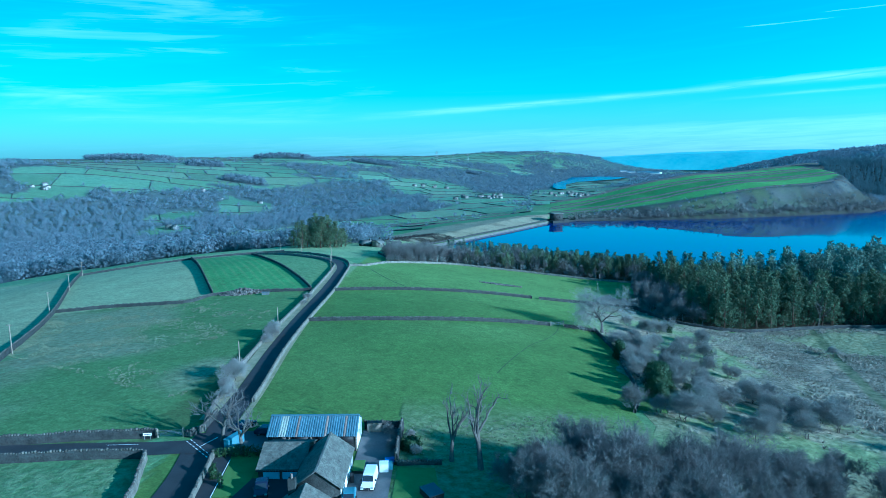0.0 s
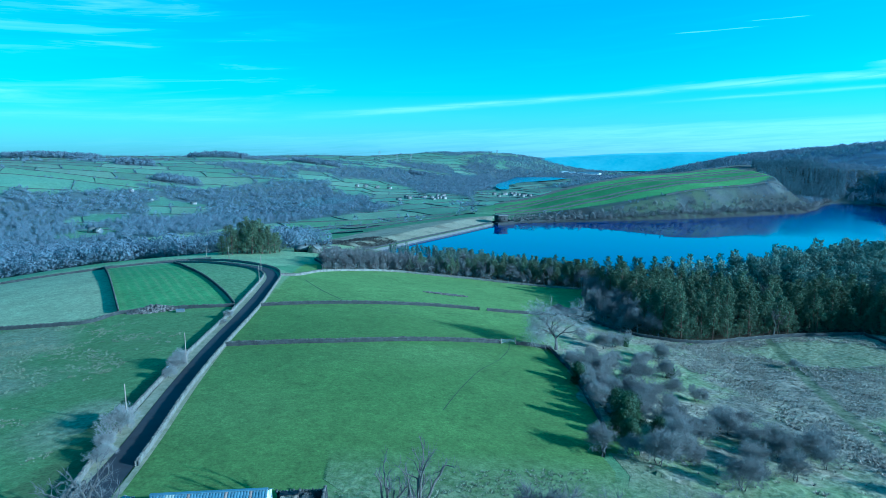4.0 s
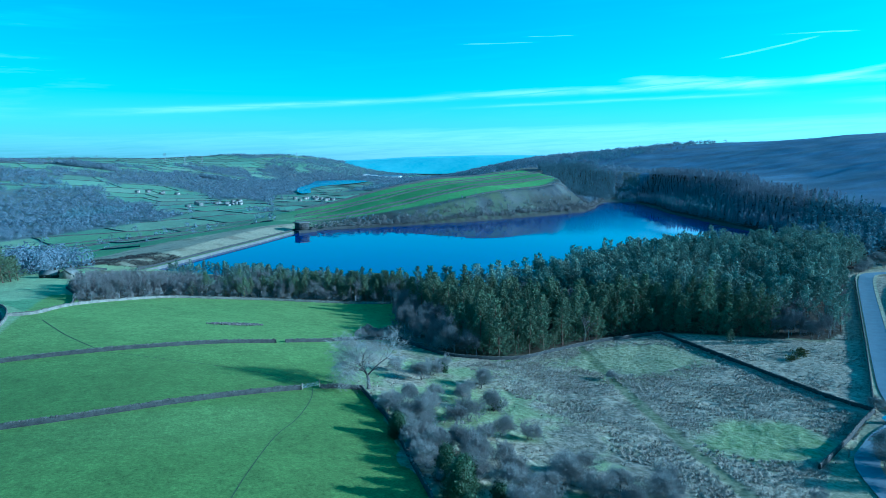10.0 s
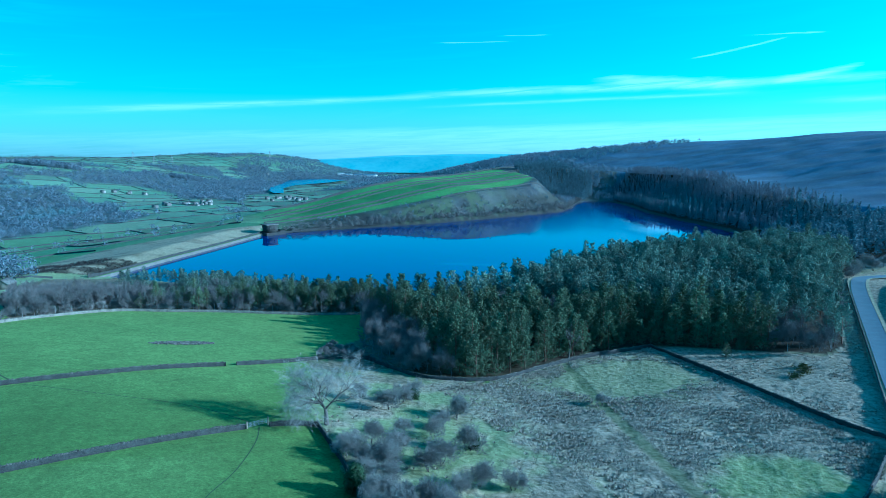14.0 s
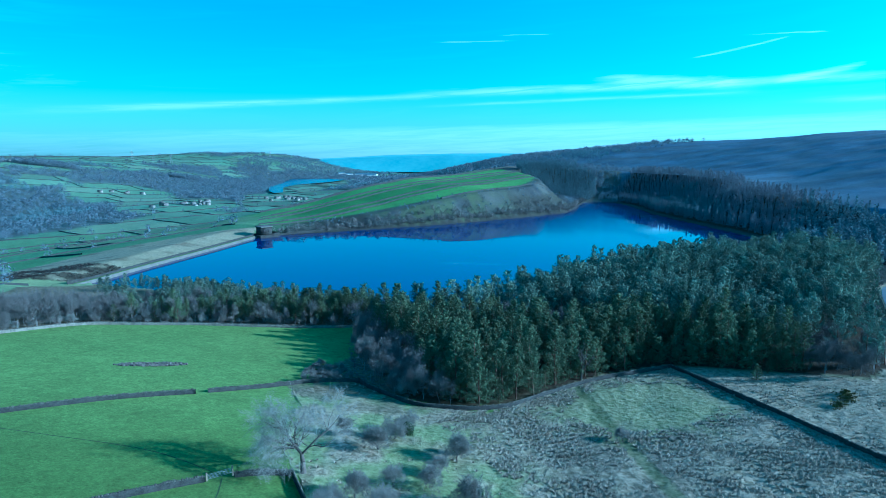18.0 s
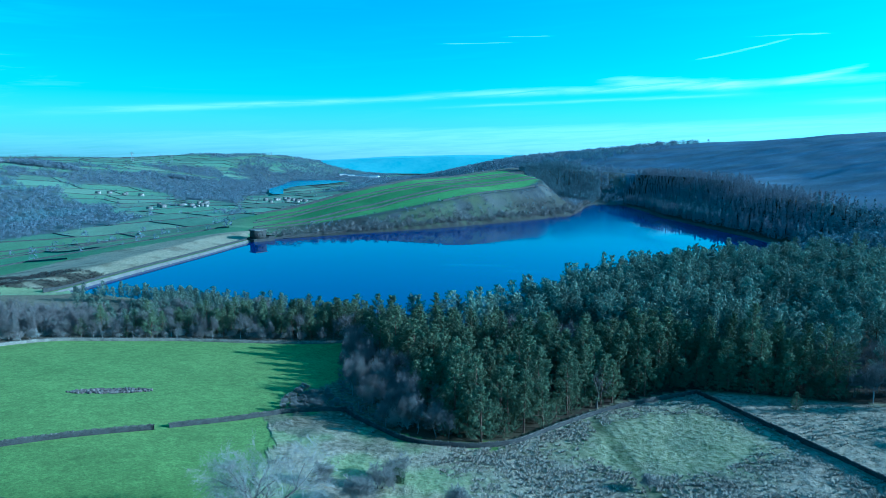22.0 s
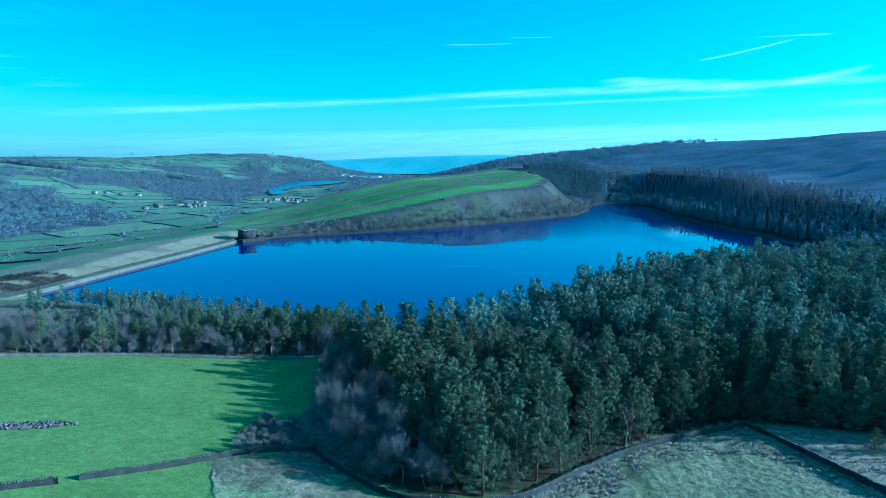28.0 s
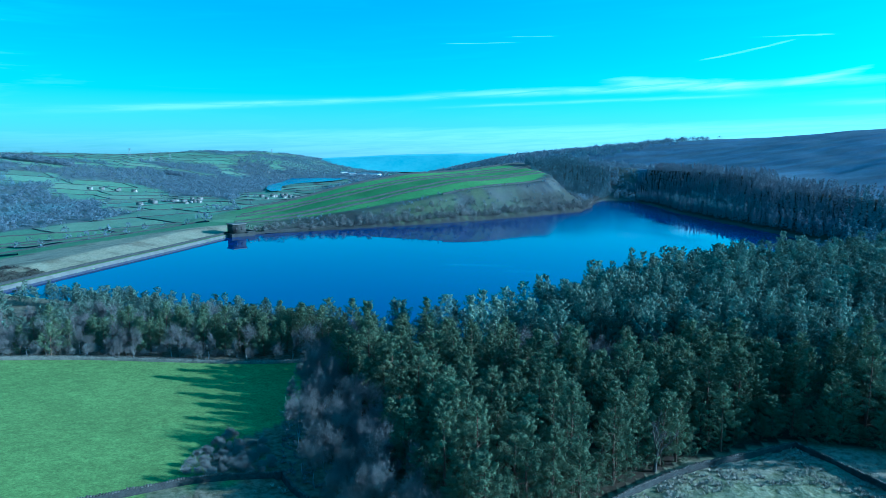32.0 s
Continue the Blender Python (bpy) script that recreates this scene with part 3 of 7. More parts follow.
ROAD_EAST = [(420, 232), (365, 240), (343, 243.5), (331, 246), (319, 241), (297, 227), (236.5, 185), (202, 161), (178, 143.5), (168, 131), (172, 112), (190, 80)]
LANE_EAST = [(168, 133), (155, 131), (143, 127), (130, 120), (112, 100)]
PINEWOOD = [(101, 318), (96, 305), (86, 268), (85, 250), (88, 240), (93, 232), (99, 228), (105, 225.5), (113, 224), (123, 227), (138, 230.5), (153, 233.5), (178, 230), (190, 216), (203, 202), (214, 188), (226, 190), (284, 229), (322, 256), (362, 268), (388, 300),
            (366, 326), (338, 350), (296, 378), (240, 358), (205, 345), (178, 329), (150, 325), (122, 322)]
STRIP = [(-28, 326), (5, 349), (25, 347), (44, 345), (66, 338), (86, 331), (101, 327), (110, 322), (128, 328), (124, 346), (104, 370), (75, 408), (30, 450), (0, 478), (-30, 470), (-36, 420), (-38, 380)]
GILL = [(50, 200), (62, 250), (82, 255), (82.4, 249), (85.3, 240), (89, 231), (95.5, 226.3), (103, 222.7), (112.7, 221.5), (123.6, 224.5), (138.5, 228), (153, 230.5), (177, 227), (173, 197), (169, 174), (164.5, 140), (141, 131), (112, 118), (90, 92), (60, 100), (44, 112), (46, 148), (49, 172)]
ROUGH_EAST = [(177, 229), (190, 215), (213, 187), (225, 188), (284, 226), (214, 173), (165, 140), (169, 174), (173, 197)]
DARK_WOOD = [(405, 382), (458, 390), (505, 416), (541, 496), (571, 576), (611, 674), (666, 768), (700, 850), (740, 900), (790, 930), (850, 960), (850, 850), (770, 680), (668, 530), (596, 420), (520, 330), (470, 285), (425, 262), (378, 288), (368, 330), (350, 366)]
SPUR_WOOD = [(596, 962), (632, 920), (652, 872), (700, 905), (745, 965), (720, 1060), (640, 1060)]
LAKE_FAR = [(380, 2050), (412, 2060), (468, 2350), (560, 2560), (760, 2770), (900, 3000), (850, 3160), (660, 3160), (560, 2800), (430, 2420), (388, 2180)]


def before_lake(x, y):
    """Low ground along the second lake's near shore."""
    return np.maximum.reduce([1.0 * within(x + 0.2 * back, y + 0.98 * back, LAKE_FAR) for back in (0, 80, 160, 240, 330, 430, 540)])


def wooded(x, y):
    """How thickly far trees stand, 0 to 1."""
    d = x + 500 - (y - 850) * 0.6 + 60 * np.sin(y / 420)
    w = 0.5 + 0.5 * wave(x, y, 260, 2.0)
    w2 = 0.5 + 0.5 * wave(x, y, 120, 5.0)
    mix = w * 0.65 + w2 * 0.35
    low = -560 - 180 * ease(2150, 2500, y)
    floor = ease(0, 70, d - low) * (1 - ease(110, 190, d)) * ease(0.36, 0.42, mix + 0.1 * ease(-300, 0, d) * (1 - ease(60, 260, d)))
    slope = (1 - ease(-560, -470, d)) * ease(0.63, 0.68, mix) * ease(-1700, -1100, d)
    knob = 0
    for cx, cy, rx, ry in ((-270, 2560, 170, 45), (-420, 1960, 60, 30), (250, 3300, 110, 60), (300, 2650, 130, 200), (150, 2450, 240, 160), (-1150, 2300, 150, 45), (-640, 2530, 110, 40), (-160, 2900, 90, 40), (620, 4500, 130, 80), (1150, 4550, 160, 60), (-760, 2000, 70, 50), (-560, 1750, 80, 30)):
        knob = np.maximum(knob, 1 - ease(0.8, 1.1, np.hypot((x - cx) / rx, (y - cy) / ry)))
    east = ease(150, 260, d) * ease(1400, 1500, y) * ease(0.16, 0.24, mix + 0.12 * ease(500, 900, d)) * (1 - ease(3200, 3900, y)) * (1 - ease(1500, 1570, x))
    hollow = ease(660, 860, x) * ease(960, 1100, y) * (1 - ease(1500, 1900, y)) * ease(0.34, 0.44, mix) * (1 - ease(1330, 1480, d + np.maximum(0, y - 700) * 0.3))
    out = np.maximum.reduce([floor, slope, knob * np.ones_like(x), east * 0.9, hollow * 0.8])
    near = ease(385, 430, y + 0.05 * np.abs(x + 40) + 60 * ease(-60, 20, x)) * (1 - ease(-40, 40, x - 0.12 * (y - 470)) * (1 - ease(900, 1200, y)))
    # open ground round the houses and towards the second lake
    way = np.degrees(np.arctan2(x - 17, y - 63))
    gap = ease(7.0, 8.5, way) * (1 - ease(16.5, 18.5, way)) * ease(950, 1050, y) * (1 - ease(2060, 2120, y))
    gap = np.maximum(gap, within(x, y, LAKE_FAR))
    gap = np.maximum(gap, before_lake(x, y))
    for cx, cy, rad in ((-452, 1000, 8), (-520, 1190, 18), (-430, 1350, 25), (90, 1700, 110), (-40, 2060, 120)):
        gap = np.maximum(gap, 1 - ease(rad, rad + 60, np.hypot(x - cx, (y - cy) * 0.5)))
    return out * near * (1 - gap)


PLOT_LONG, PLOT_DEEP = 180.0, 112.0


def farm_land(x, y):
    """Where the far land is enclosed fields, 0 to 1."""
    d = x + 500 - (y - 850) * 0.6 + 60 * np.sin(y / 420)
    farm = ease(420, 500, y + 0.1 * x) * (1 - ease(1150, 1300, d + np.maximum(0, y - 700) * 0.3) * (y < 2300)) * (1 - ease(0.2, 0.45, wooded(x, y)))
    farm = farm * (1 - (y > 640) * (x > 110) * (x < 760) * (y - 0.5 * (x - 220) < 975)) * (shore(x, y) > 25) * (1 - within(x, y, DARK_WOOD)) * (1 - within(x, y, LAKE_FAR))
    return farm * (1 - within(x, y, [(-8, 470), (108, 640), (125, 700), (60, 720), (-40, 640), (-120, 560), (-120, 470)])) * (1 - within(x, y, STRIP))


def field_cells(x, y):
    """Far fields: an uneven grid of enclosures; returns a number per field and the distance to its edge."""
    a = radians(24)
    u = (x * math.cos(a) + y * math.sin(a)) + 28 * wave(x, y, 330, 7)
    v = (-x * math.sin(a) + y * math.cos(a)) + 28 * wave(x, y, 300, 9)
    row = np.floor(v / PLOT_DEEP)
    su = u / PLOT_LONG + 0.37 * np.sin(row * 2.3)
    col = np.floor(su)
    key = np.abs(np.sin(row * 12.9898 + col * 78.233) * 43758.5453)
    edge = np.minimum(np.minimum(v / PLOT_DEEP - row, row + 1 - v / PLOT_DEEP) * PLOT_DEEP, np.minimum(su - col, col + 1 - su) * PLOT_LONG)
    return key - np.floor(key), edge


def land_colours(x, y):
    """Colour of the land and how tussocky it is."""
    n = len(x)
    col = np.zeros((n, 3))
    tuft = np.zeros(n)
    key, edge = field_cells(x, y)
    d = x + 500 - (y - 850) * 0.6 + 60 * np.sin(y / 420)
    green, lime, pale, straw = np.array([0.14, 0.23, 0.105]), np.array([0.165, 0.265, 0.105]), np.array([0.215, 0.275, 0.14]), np.array([0.33, 0.275, 0.185])
    moss, heath, soil = np.array([0.085, 0.12, 0.045]), np.array([0.040, 0.034, 0.026]), np.array([0.055, 0.042, 0.030])
    col[:] = green
    col[key > 0.30] = lime
    col[key > 0.50] = pale
    col[key > 0.74] = (0.165, 0.245, 0.12)
    col[key > 0.90] = moss
    # haze put into the colour: far pastures blend to blue-green; thin is its share
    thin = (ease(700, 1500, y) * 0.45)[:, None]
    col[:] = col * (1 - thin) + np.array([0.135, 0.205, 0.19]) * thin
    col *= (0.85 + 0.3 * ((key * 7.13) % 1))[:, None]

    def paint(mask, colour, rough=None):
        mask = np.clip(np.asarray(mask, float), 0, 1)[:, None]
        col[:] = col * (1 - mask) + np.asarray(colour) * mask
        if rough is not None:
            tuft[:] = tuft * (1 - mask[:, 0]) + rough * mask[:, 0]

    # woodland floor tinted blue-grey to match the hazed far woods
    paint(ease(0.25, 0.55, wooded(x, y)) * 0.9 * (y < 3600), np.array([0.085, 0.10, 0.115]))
    # moor in the east, the haze put into its blue-grey colour
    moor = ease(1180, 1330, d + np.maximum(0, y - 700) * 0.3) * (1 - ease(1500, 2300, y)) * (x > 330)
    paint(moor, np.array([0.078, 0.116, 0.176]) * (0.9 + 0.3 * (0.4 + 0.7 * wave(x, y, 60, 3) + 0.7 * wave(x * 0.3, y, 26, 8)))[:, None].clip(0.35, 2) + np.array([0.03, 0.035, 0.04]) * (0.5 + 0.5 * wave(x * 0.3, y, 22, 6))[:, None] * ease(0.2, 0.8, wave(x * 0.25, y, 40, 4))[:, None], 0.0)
    along, across = x * 0.8 + y * 0.6, y * 0.8 - x * 0.6
    paint(moor * ease(0.05, 0.35, wave(across * 0.22, along, 42, 8)) * 0.3, np.array([0.030, 0.040, 0.058]))
    paint(moor * ease(0.25, 0.5, wave(across * 0.18, along, 55, 3)) * 0.22, np.array([0.11, 0.125, 0.13]))
    # rough ground and verges east of the farm
    paint((x > 40) & (x < 430) & (y < 262) & (y > -150) & (shore(x, y) > 30), np.array([0.20, 0.205, 0.115]) + np.array([0.05, 0.04, 0.03]) * wave(x, y, 14, 5)[:, None], 0.5)
    # near fields
    gill = within(x + 3.0 * wave(x, y, 8, 4), y + 3.0 * wave(x, y, 8, 9), GILL)
    home = (x > -42) & (x < 110) & (y > 60) & (y < 352) & ~((x > 38) & (y < 119)) & ~gill
    paint(home, np.array([0.104, 0.162, 0.040]), 0.0)
    paint(home * ease(205, 262, y + 0.2 * x), np.array([0.150, 0.222, 0.060]), 0.0)
    paint(((x > -42) & (x < 50) & (y < 183) & (y > 60)) * ease(0, 0.9, wave(x, y, 45, 1.2)) * 0.5, (0.142, 0.208, 0.062))
    paint(ease(118, 100, y) * (x > -8) * (x < 45) * (y > 60), (0.12, 0.17, 0.06), 0.5)
    west = (x <= -50) & (y < 232) & (x > -143 + 0.0 * y) & (y > 93) & (x > -113 - (y - 153) * 0.5)
    paint(west, (0.118, 0.185, 0.062), 0.08)
    paint(west * ease(0.15, 0.8, wave(x, y, 30, 2) + 0.9 * ease(-70, -110, x) - 0.45 * ease(130, 105, y)), (0.185, 0.215, 0.115), 0.38)
    paint(within(x, y, [(-140, 214), (-88, 230), (-150, 363), (-205, 340)]), (0.31, 0.345, 0.19), 0.1)
    crop = within(x, y, [(-88, 231), (-51, 232), (-75, 287), (-112, 357), (-149, 362)])
    paint(crop, (0.12, 0.235, 0.075), 0.0)
    paint(crop * ease(0.1, 0.9, np.sin((x * 0.90 + y * 0.43) * 1.75 + 0.6 * wave(x, y, 40, 3))) * (0.35 + 0.3 * wave(x, y, 25, 6)), (0.21, 0.27, 0.11))
    paint(within(x, y, [(-51, 236), (-75, 287), (-112, 357), (-60, 318), (-52, 296)]), (0.14, 0.225, 0.085), 0.3)
    paint(within(x, y, [(-139, 213), (-205, 340), (-300, 360), (-260, 150), (-113, 150)]), (0.29, 0.32, 0.18), 0.12)
    paint(within(x, y, [(-125, 60), (-65, 84.6), (-44, 86.3), (-39, 60), (-45, 30)]), (0.12, 0.19, 0.075), 0.35)
    # gill and rough ground in the east
    paint(gill, straw * (0.8 + 0.25 * wave(x, y, 18, 2.0))[:, None], 1.0)
    bank = gill * ease(102, 82, x - 0.1 * (y - 150))
    paint(bank * ease(-0.6, 0.3, wave(x, y, 9, 6)), (0.185, 0.235, 0.095), 0.45)
    rush = gill * (1 - ease(13, 22, np.abs((x - 108) * 0.80 - (y - 165) * 0.60 + 5 * wave(x, y, 15, 3)))) * ease(112, 126, y) * (1 - ease(196, 214, y))
    paint(rush * ease(-0.5, 0.1, wave(x, y, 6, 4)), (0.10, 0.09, 0.07), 0.75)
    paint(gill * (1 - ease(12, 26, np.hypot((x - 147) / 1.5, y - 207) + 6 * wave(x, y, 9, 4))) * 0.75, (0.17, 0.215, 0.08), 0.6)
    paint(gill * (1 - ease(8, 19, np.hypot((x - 127) / 1.2, y - 140) + 6 * wave(x, y, 8, 7))) * 0.85, (0.15, 0.225, 0.06), 0.45)
    paint((1 - ease(1.0, 2.6, np.abs((x - 104) * 0.93 - (y - 135) * 0.36))) * gill * 0.8, (0.075, 0.10, 0.04), 0.3)
    near_road = np.min([np.hypot(x - px, y - py) for px, py in resample(ROAD_EAST, 8)], axis=0)
    paint((1 - ease(9, 15, near_road + 3 * wave(x, y, 6, 2))) * (y < 300), straw * 0.7, 0.8)
    paint(within(x, y, ROUGH_EAST), straw * 0.85, 0.8)
    paint((x > 200) & (x < 470) & (y > 60) & (y < 250) & (y < 128 + (x - 165) * 0.66), straw * 0.8, 0.6)
    paint(within(x, y, [(338, 228), (352, 238), (400, 226), (400, 190), (345, 200)]), (0.11, 0.21, 0.05), 0.0)
    paint(within(x, y, [(60, 257), (82, 255.5), (85.3, 241), (89, 231), (95, 226), (86, 224), (73, 231), (62, 244)]) * ease(-0.45, 0.25, wave(x, y, 6, 5)) * 0.8, np.array([0.085, 0.080, 0.055]), 0.45)
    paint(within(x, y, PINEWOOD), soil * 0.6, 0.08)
    paint(within(x, y, STRIP), soil * 1.2 + np.array([0.03, 0.03, 0.015]), 0.5)
    paint(within(x, y, [(66, 246), (84, 242), (90, 236), (104, 318), (112, 345), (96, 345), (101, 324), (90, 284), (72, 270)]) * ease(-0.7, -0.2, wave(x, y, 7, 3)), np.array([0.10, 0.085, 0.05]), 0.5)
    # reservoir banks, dam and spur
    s = shore(x, y)
    spur = ease(655, 668, y + 8 * wave(x, y, 20, 2)) * ease(105, 215, x + 25 * wave(x, y, 60, 2)) * (x < 720) * (1 - ease(940, 975, y - 0.5 * (x - 220))) * (s > 0)
    paint(spur * 1.0, np.array([0.145, 0.275, 0.07]), 0.0)
    strip_key = np.abs(np.sin(np.floor((y - 0.42 * x) / 34) * 3.7))
    paint(spur * ease(0.6, 0.7, strip_key), np.array([0.095, 0.19, 0.05]))
    face = spur * (1 - ease(46, 58, s - 14 * ease(330, 520, x)))
    paint(face, np.array([0.050, 0.058, 0.066]) + np.array([0.034, 0.034, 0.03]) * wave(x, y, 22, 5)[:, None] + np.array([0.02, 0.02, 0.012]) * wave(x, y, 7, 2)[:, None], 0.12)
    paint(face * (1 - ease(205, 235, x + 20 * wave(x, y, 25, 3))) * 0.8, np.array([0.020, 0.022, 0.022]), 0.1)
    paint(face * ease(225, 260, x) * (1 - ease(380, 460, x + 30 * wave(x, y, 40, 6))) * ease(-0.5, 0.3, wave(x, y * 1.5, 16, 8)) * 0.75, np.array([0.062, 0.088, 0.042]), 0.1)
    paint((s < 5) & (y > 480) & (x > 118), np.array([0.035, 0.036, 0.036]), 0.0)
    paint((s > 0) * (s < 34) * (x > 430) * (y > 380), np.array([0.032, 0.036, 0.036]), 0.1)
    paint(within(x, y, [(588, 905), (650, 838), (700, 850), (800, 960), (760, 1100), (610, 1090), (592, 1000)]), np.array([0.058, 0.070, 0.072]), 0.1)
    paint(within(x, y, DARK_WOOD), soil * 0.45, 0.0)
    damside = within(x, y, [(-8, 486), (108, 648), (120, 690), (60, 700), (-20, 640), (-75, 560), (-62, 500)])
    paint(damside, np.array([0.29, 0.26, 0.17]), 0.35)
    paint(damside * ease(0.0, 0.5, wave(x + 0.4 * y, y * 2, 22, 8)) * 0.8, np.array([0.12, 0.10, 0.065]), 0.3)
    paint(damside * ease(0.1, 0.5, wave(x * 1.6, y * 2.6, 12, 3)) * 0.5, np.array([0.36, 0.33, 0.23]), 0.3)
    paint(within(x, y, [(-90, 496), (-12, 490), (12, 524), (-20, 560), (-100, 590), (-130, 540)]) * ease(-0.35, 0.05, wave(x + y * 0.5, y * 2, 16, 3)) * 0.92, np.array([0.030, 0.026, 0.022]), 0.15)
    paint(within(x, y, [(-70, 476), (-6, 470), (-6, 490), (-40, 497), (-75, 490)]), (0.22, 0.26, 0.13), 0.0)
    return col, tuft


def build_ground():
    """One sheet from the farm to the horizon, finest where the camera passes."""
    ang = np.concatenate([np.linspace(-52, 84, 800, endpoint=False), np.linspace(84, 308, 60, endpoint=False)])
    a = np.radians(ang)
    r = np.concatenate([np.linspace(3, 45, 8), 45 * (4950 / 45) ** (np.arange(1, 470) / 469)])
    X = 20 + r[:, None] * np.sin(a)[None]
    Y = 70 + r[:, None] * np.cos(a)[None]
    x, y = X.ravel(), Y.ravel()
    z = height(x, y)
    rough = within(x, y, GILL) | within(x, y, ROUGH_EAST)
    z = z + rough * (0.16 * wave(x, y, 2.1, 1) + 0.35 * wave(x, y, 9, 3))
    m, n = len(r), len(a)
    idx = np.arange(m * n).reshape(m, n)
    nxt = np.roll(idx, -1, 1)
    F = np.stack([idx[:-1], idx[1:], nxt[1:], nxt[:-1]], -1).reshape(-1, 4)
    cap = [list(idx[0])[::-1]]
    me = mesh_np("ground", np.stack([x, y, z], 1), F[:, ::-1], np.array(cap))
    smooth(me)
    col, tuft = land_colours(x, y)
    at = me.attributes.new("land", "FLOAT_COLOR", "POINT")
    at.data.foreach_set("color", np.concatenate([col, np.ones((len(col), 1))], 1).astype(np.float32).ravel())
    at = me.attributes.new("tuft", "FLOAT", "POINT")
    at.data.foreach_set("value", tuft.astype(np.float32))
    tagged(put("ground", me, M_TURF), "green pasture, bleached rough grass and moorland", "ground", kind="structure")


build_ground()

def outset(poly, by):
    """The outline moved outwards."""
    out = []
    for i, p in enumerate(poly):
        q, r = np.array(poly[i - 1], float), np.array(poly[(i + 1) % len(poly)], float)
        n = np.array([(r - q)[1], -(r - q)[0]]) / np.hypot(*(r - q))
        if within(np.array([p[0] + n[0] * 0.5]), np.array([p[1] + n[1] * 0.5]), poly)[0]:
            n = -n
        out.append((p[0] + n[0] * by, p[1] + n[1] * by, 0.0))
    return out


rim = outset(LAKE, 4)
water = put("water", mesh_np("water", rim, np.array([list(range(len(rim)))])), M_WATER)
tagged(water, "calm deep blue reservoir reflecting the sky", "water", kind="structure")


def ribbon(line, left, right, lift, name, mat, label, category):
    """A surface that lies on the ground along a line."""
    cols = [beside(line, o) for o in np.linspace(left, right, 5)]
    V = np.concatenate([np.column_stack([c, height(c[:, 0], c[:, 1]) + lift]) for c in cols])
    mid = V[2 * len(line):3 * len(line), 2]
    for k in range(5):
        V[k * len(line):(k + 1) * len(line), 2] = np.maximum(V[k * len(line):(k + 1) * len(line), 2] * 0.4 + mid * 0.6, V[k * len(line):(k + 1) * len(line), 2])
    m = len(line)
    F = [[k * m + i, (k + 1) * m + i, (k + 1) * m + i + 1, k * m + i + 1] for k in range(4) for i in range(m - 1)]
    return tagged(put(name, smooth(mesh_np(name, V, np.array(F)[:, ::-1])), mat), label, category, kind="structure")


ribbon(resample(ROAD_WEST, 2), -2.3, 2.3, 0.12, "road", M_ASPHALT, "narrow dark asphalt lane between stone walls", "road")
ribbon(resample(LANE_WEST, 2), -1.9, 2.9, 0.15, "road", M_ASPHALT, "dark asphalt side road", "road")
ribbon(resample([(-36.2, 96), (-36, 90), (-34.4, 80), (-33, 60), (-32, 40)], 2), -3.3, 4.4, 0.09, "road", M_ASPHALT, "dark asphalt road mouth at the junction", "road")
ribbon(resample(ROAD_EAST, 2), -2.9, 2.9, 0.50, "road", M_PALE_ROAD, "worn pale asphalt moorland road", "road")
ribbon(resample(LANE_EAST, 2), -2.2, 2.2, 0.18, "road", M_PALE_ROAD, "worn pale asphalt lane", "road")
for side, a, b in ((-1, -4.6, -2.4), (1, 2.4, 3.4)):
    ribbon(resample(ROAD_WEST[4:12], 2), a, b, 0.16, "verge", M_VERGE, "bleached grass verge along the lane", "verge")
ribbon(resample(ROAD_EAST[1:10], 2), -4.2, -2.95, 0.52, "verge", M_VERGE, "bleached grass verge along the moorland road", "verge")
ribbon(resample(ROAD_EAST[1:10], 2), 2.95, 4.4, 0.52, "verge", M_VERGE, "bleached grass verge along the moorland road", "verge")


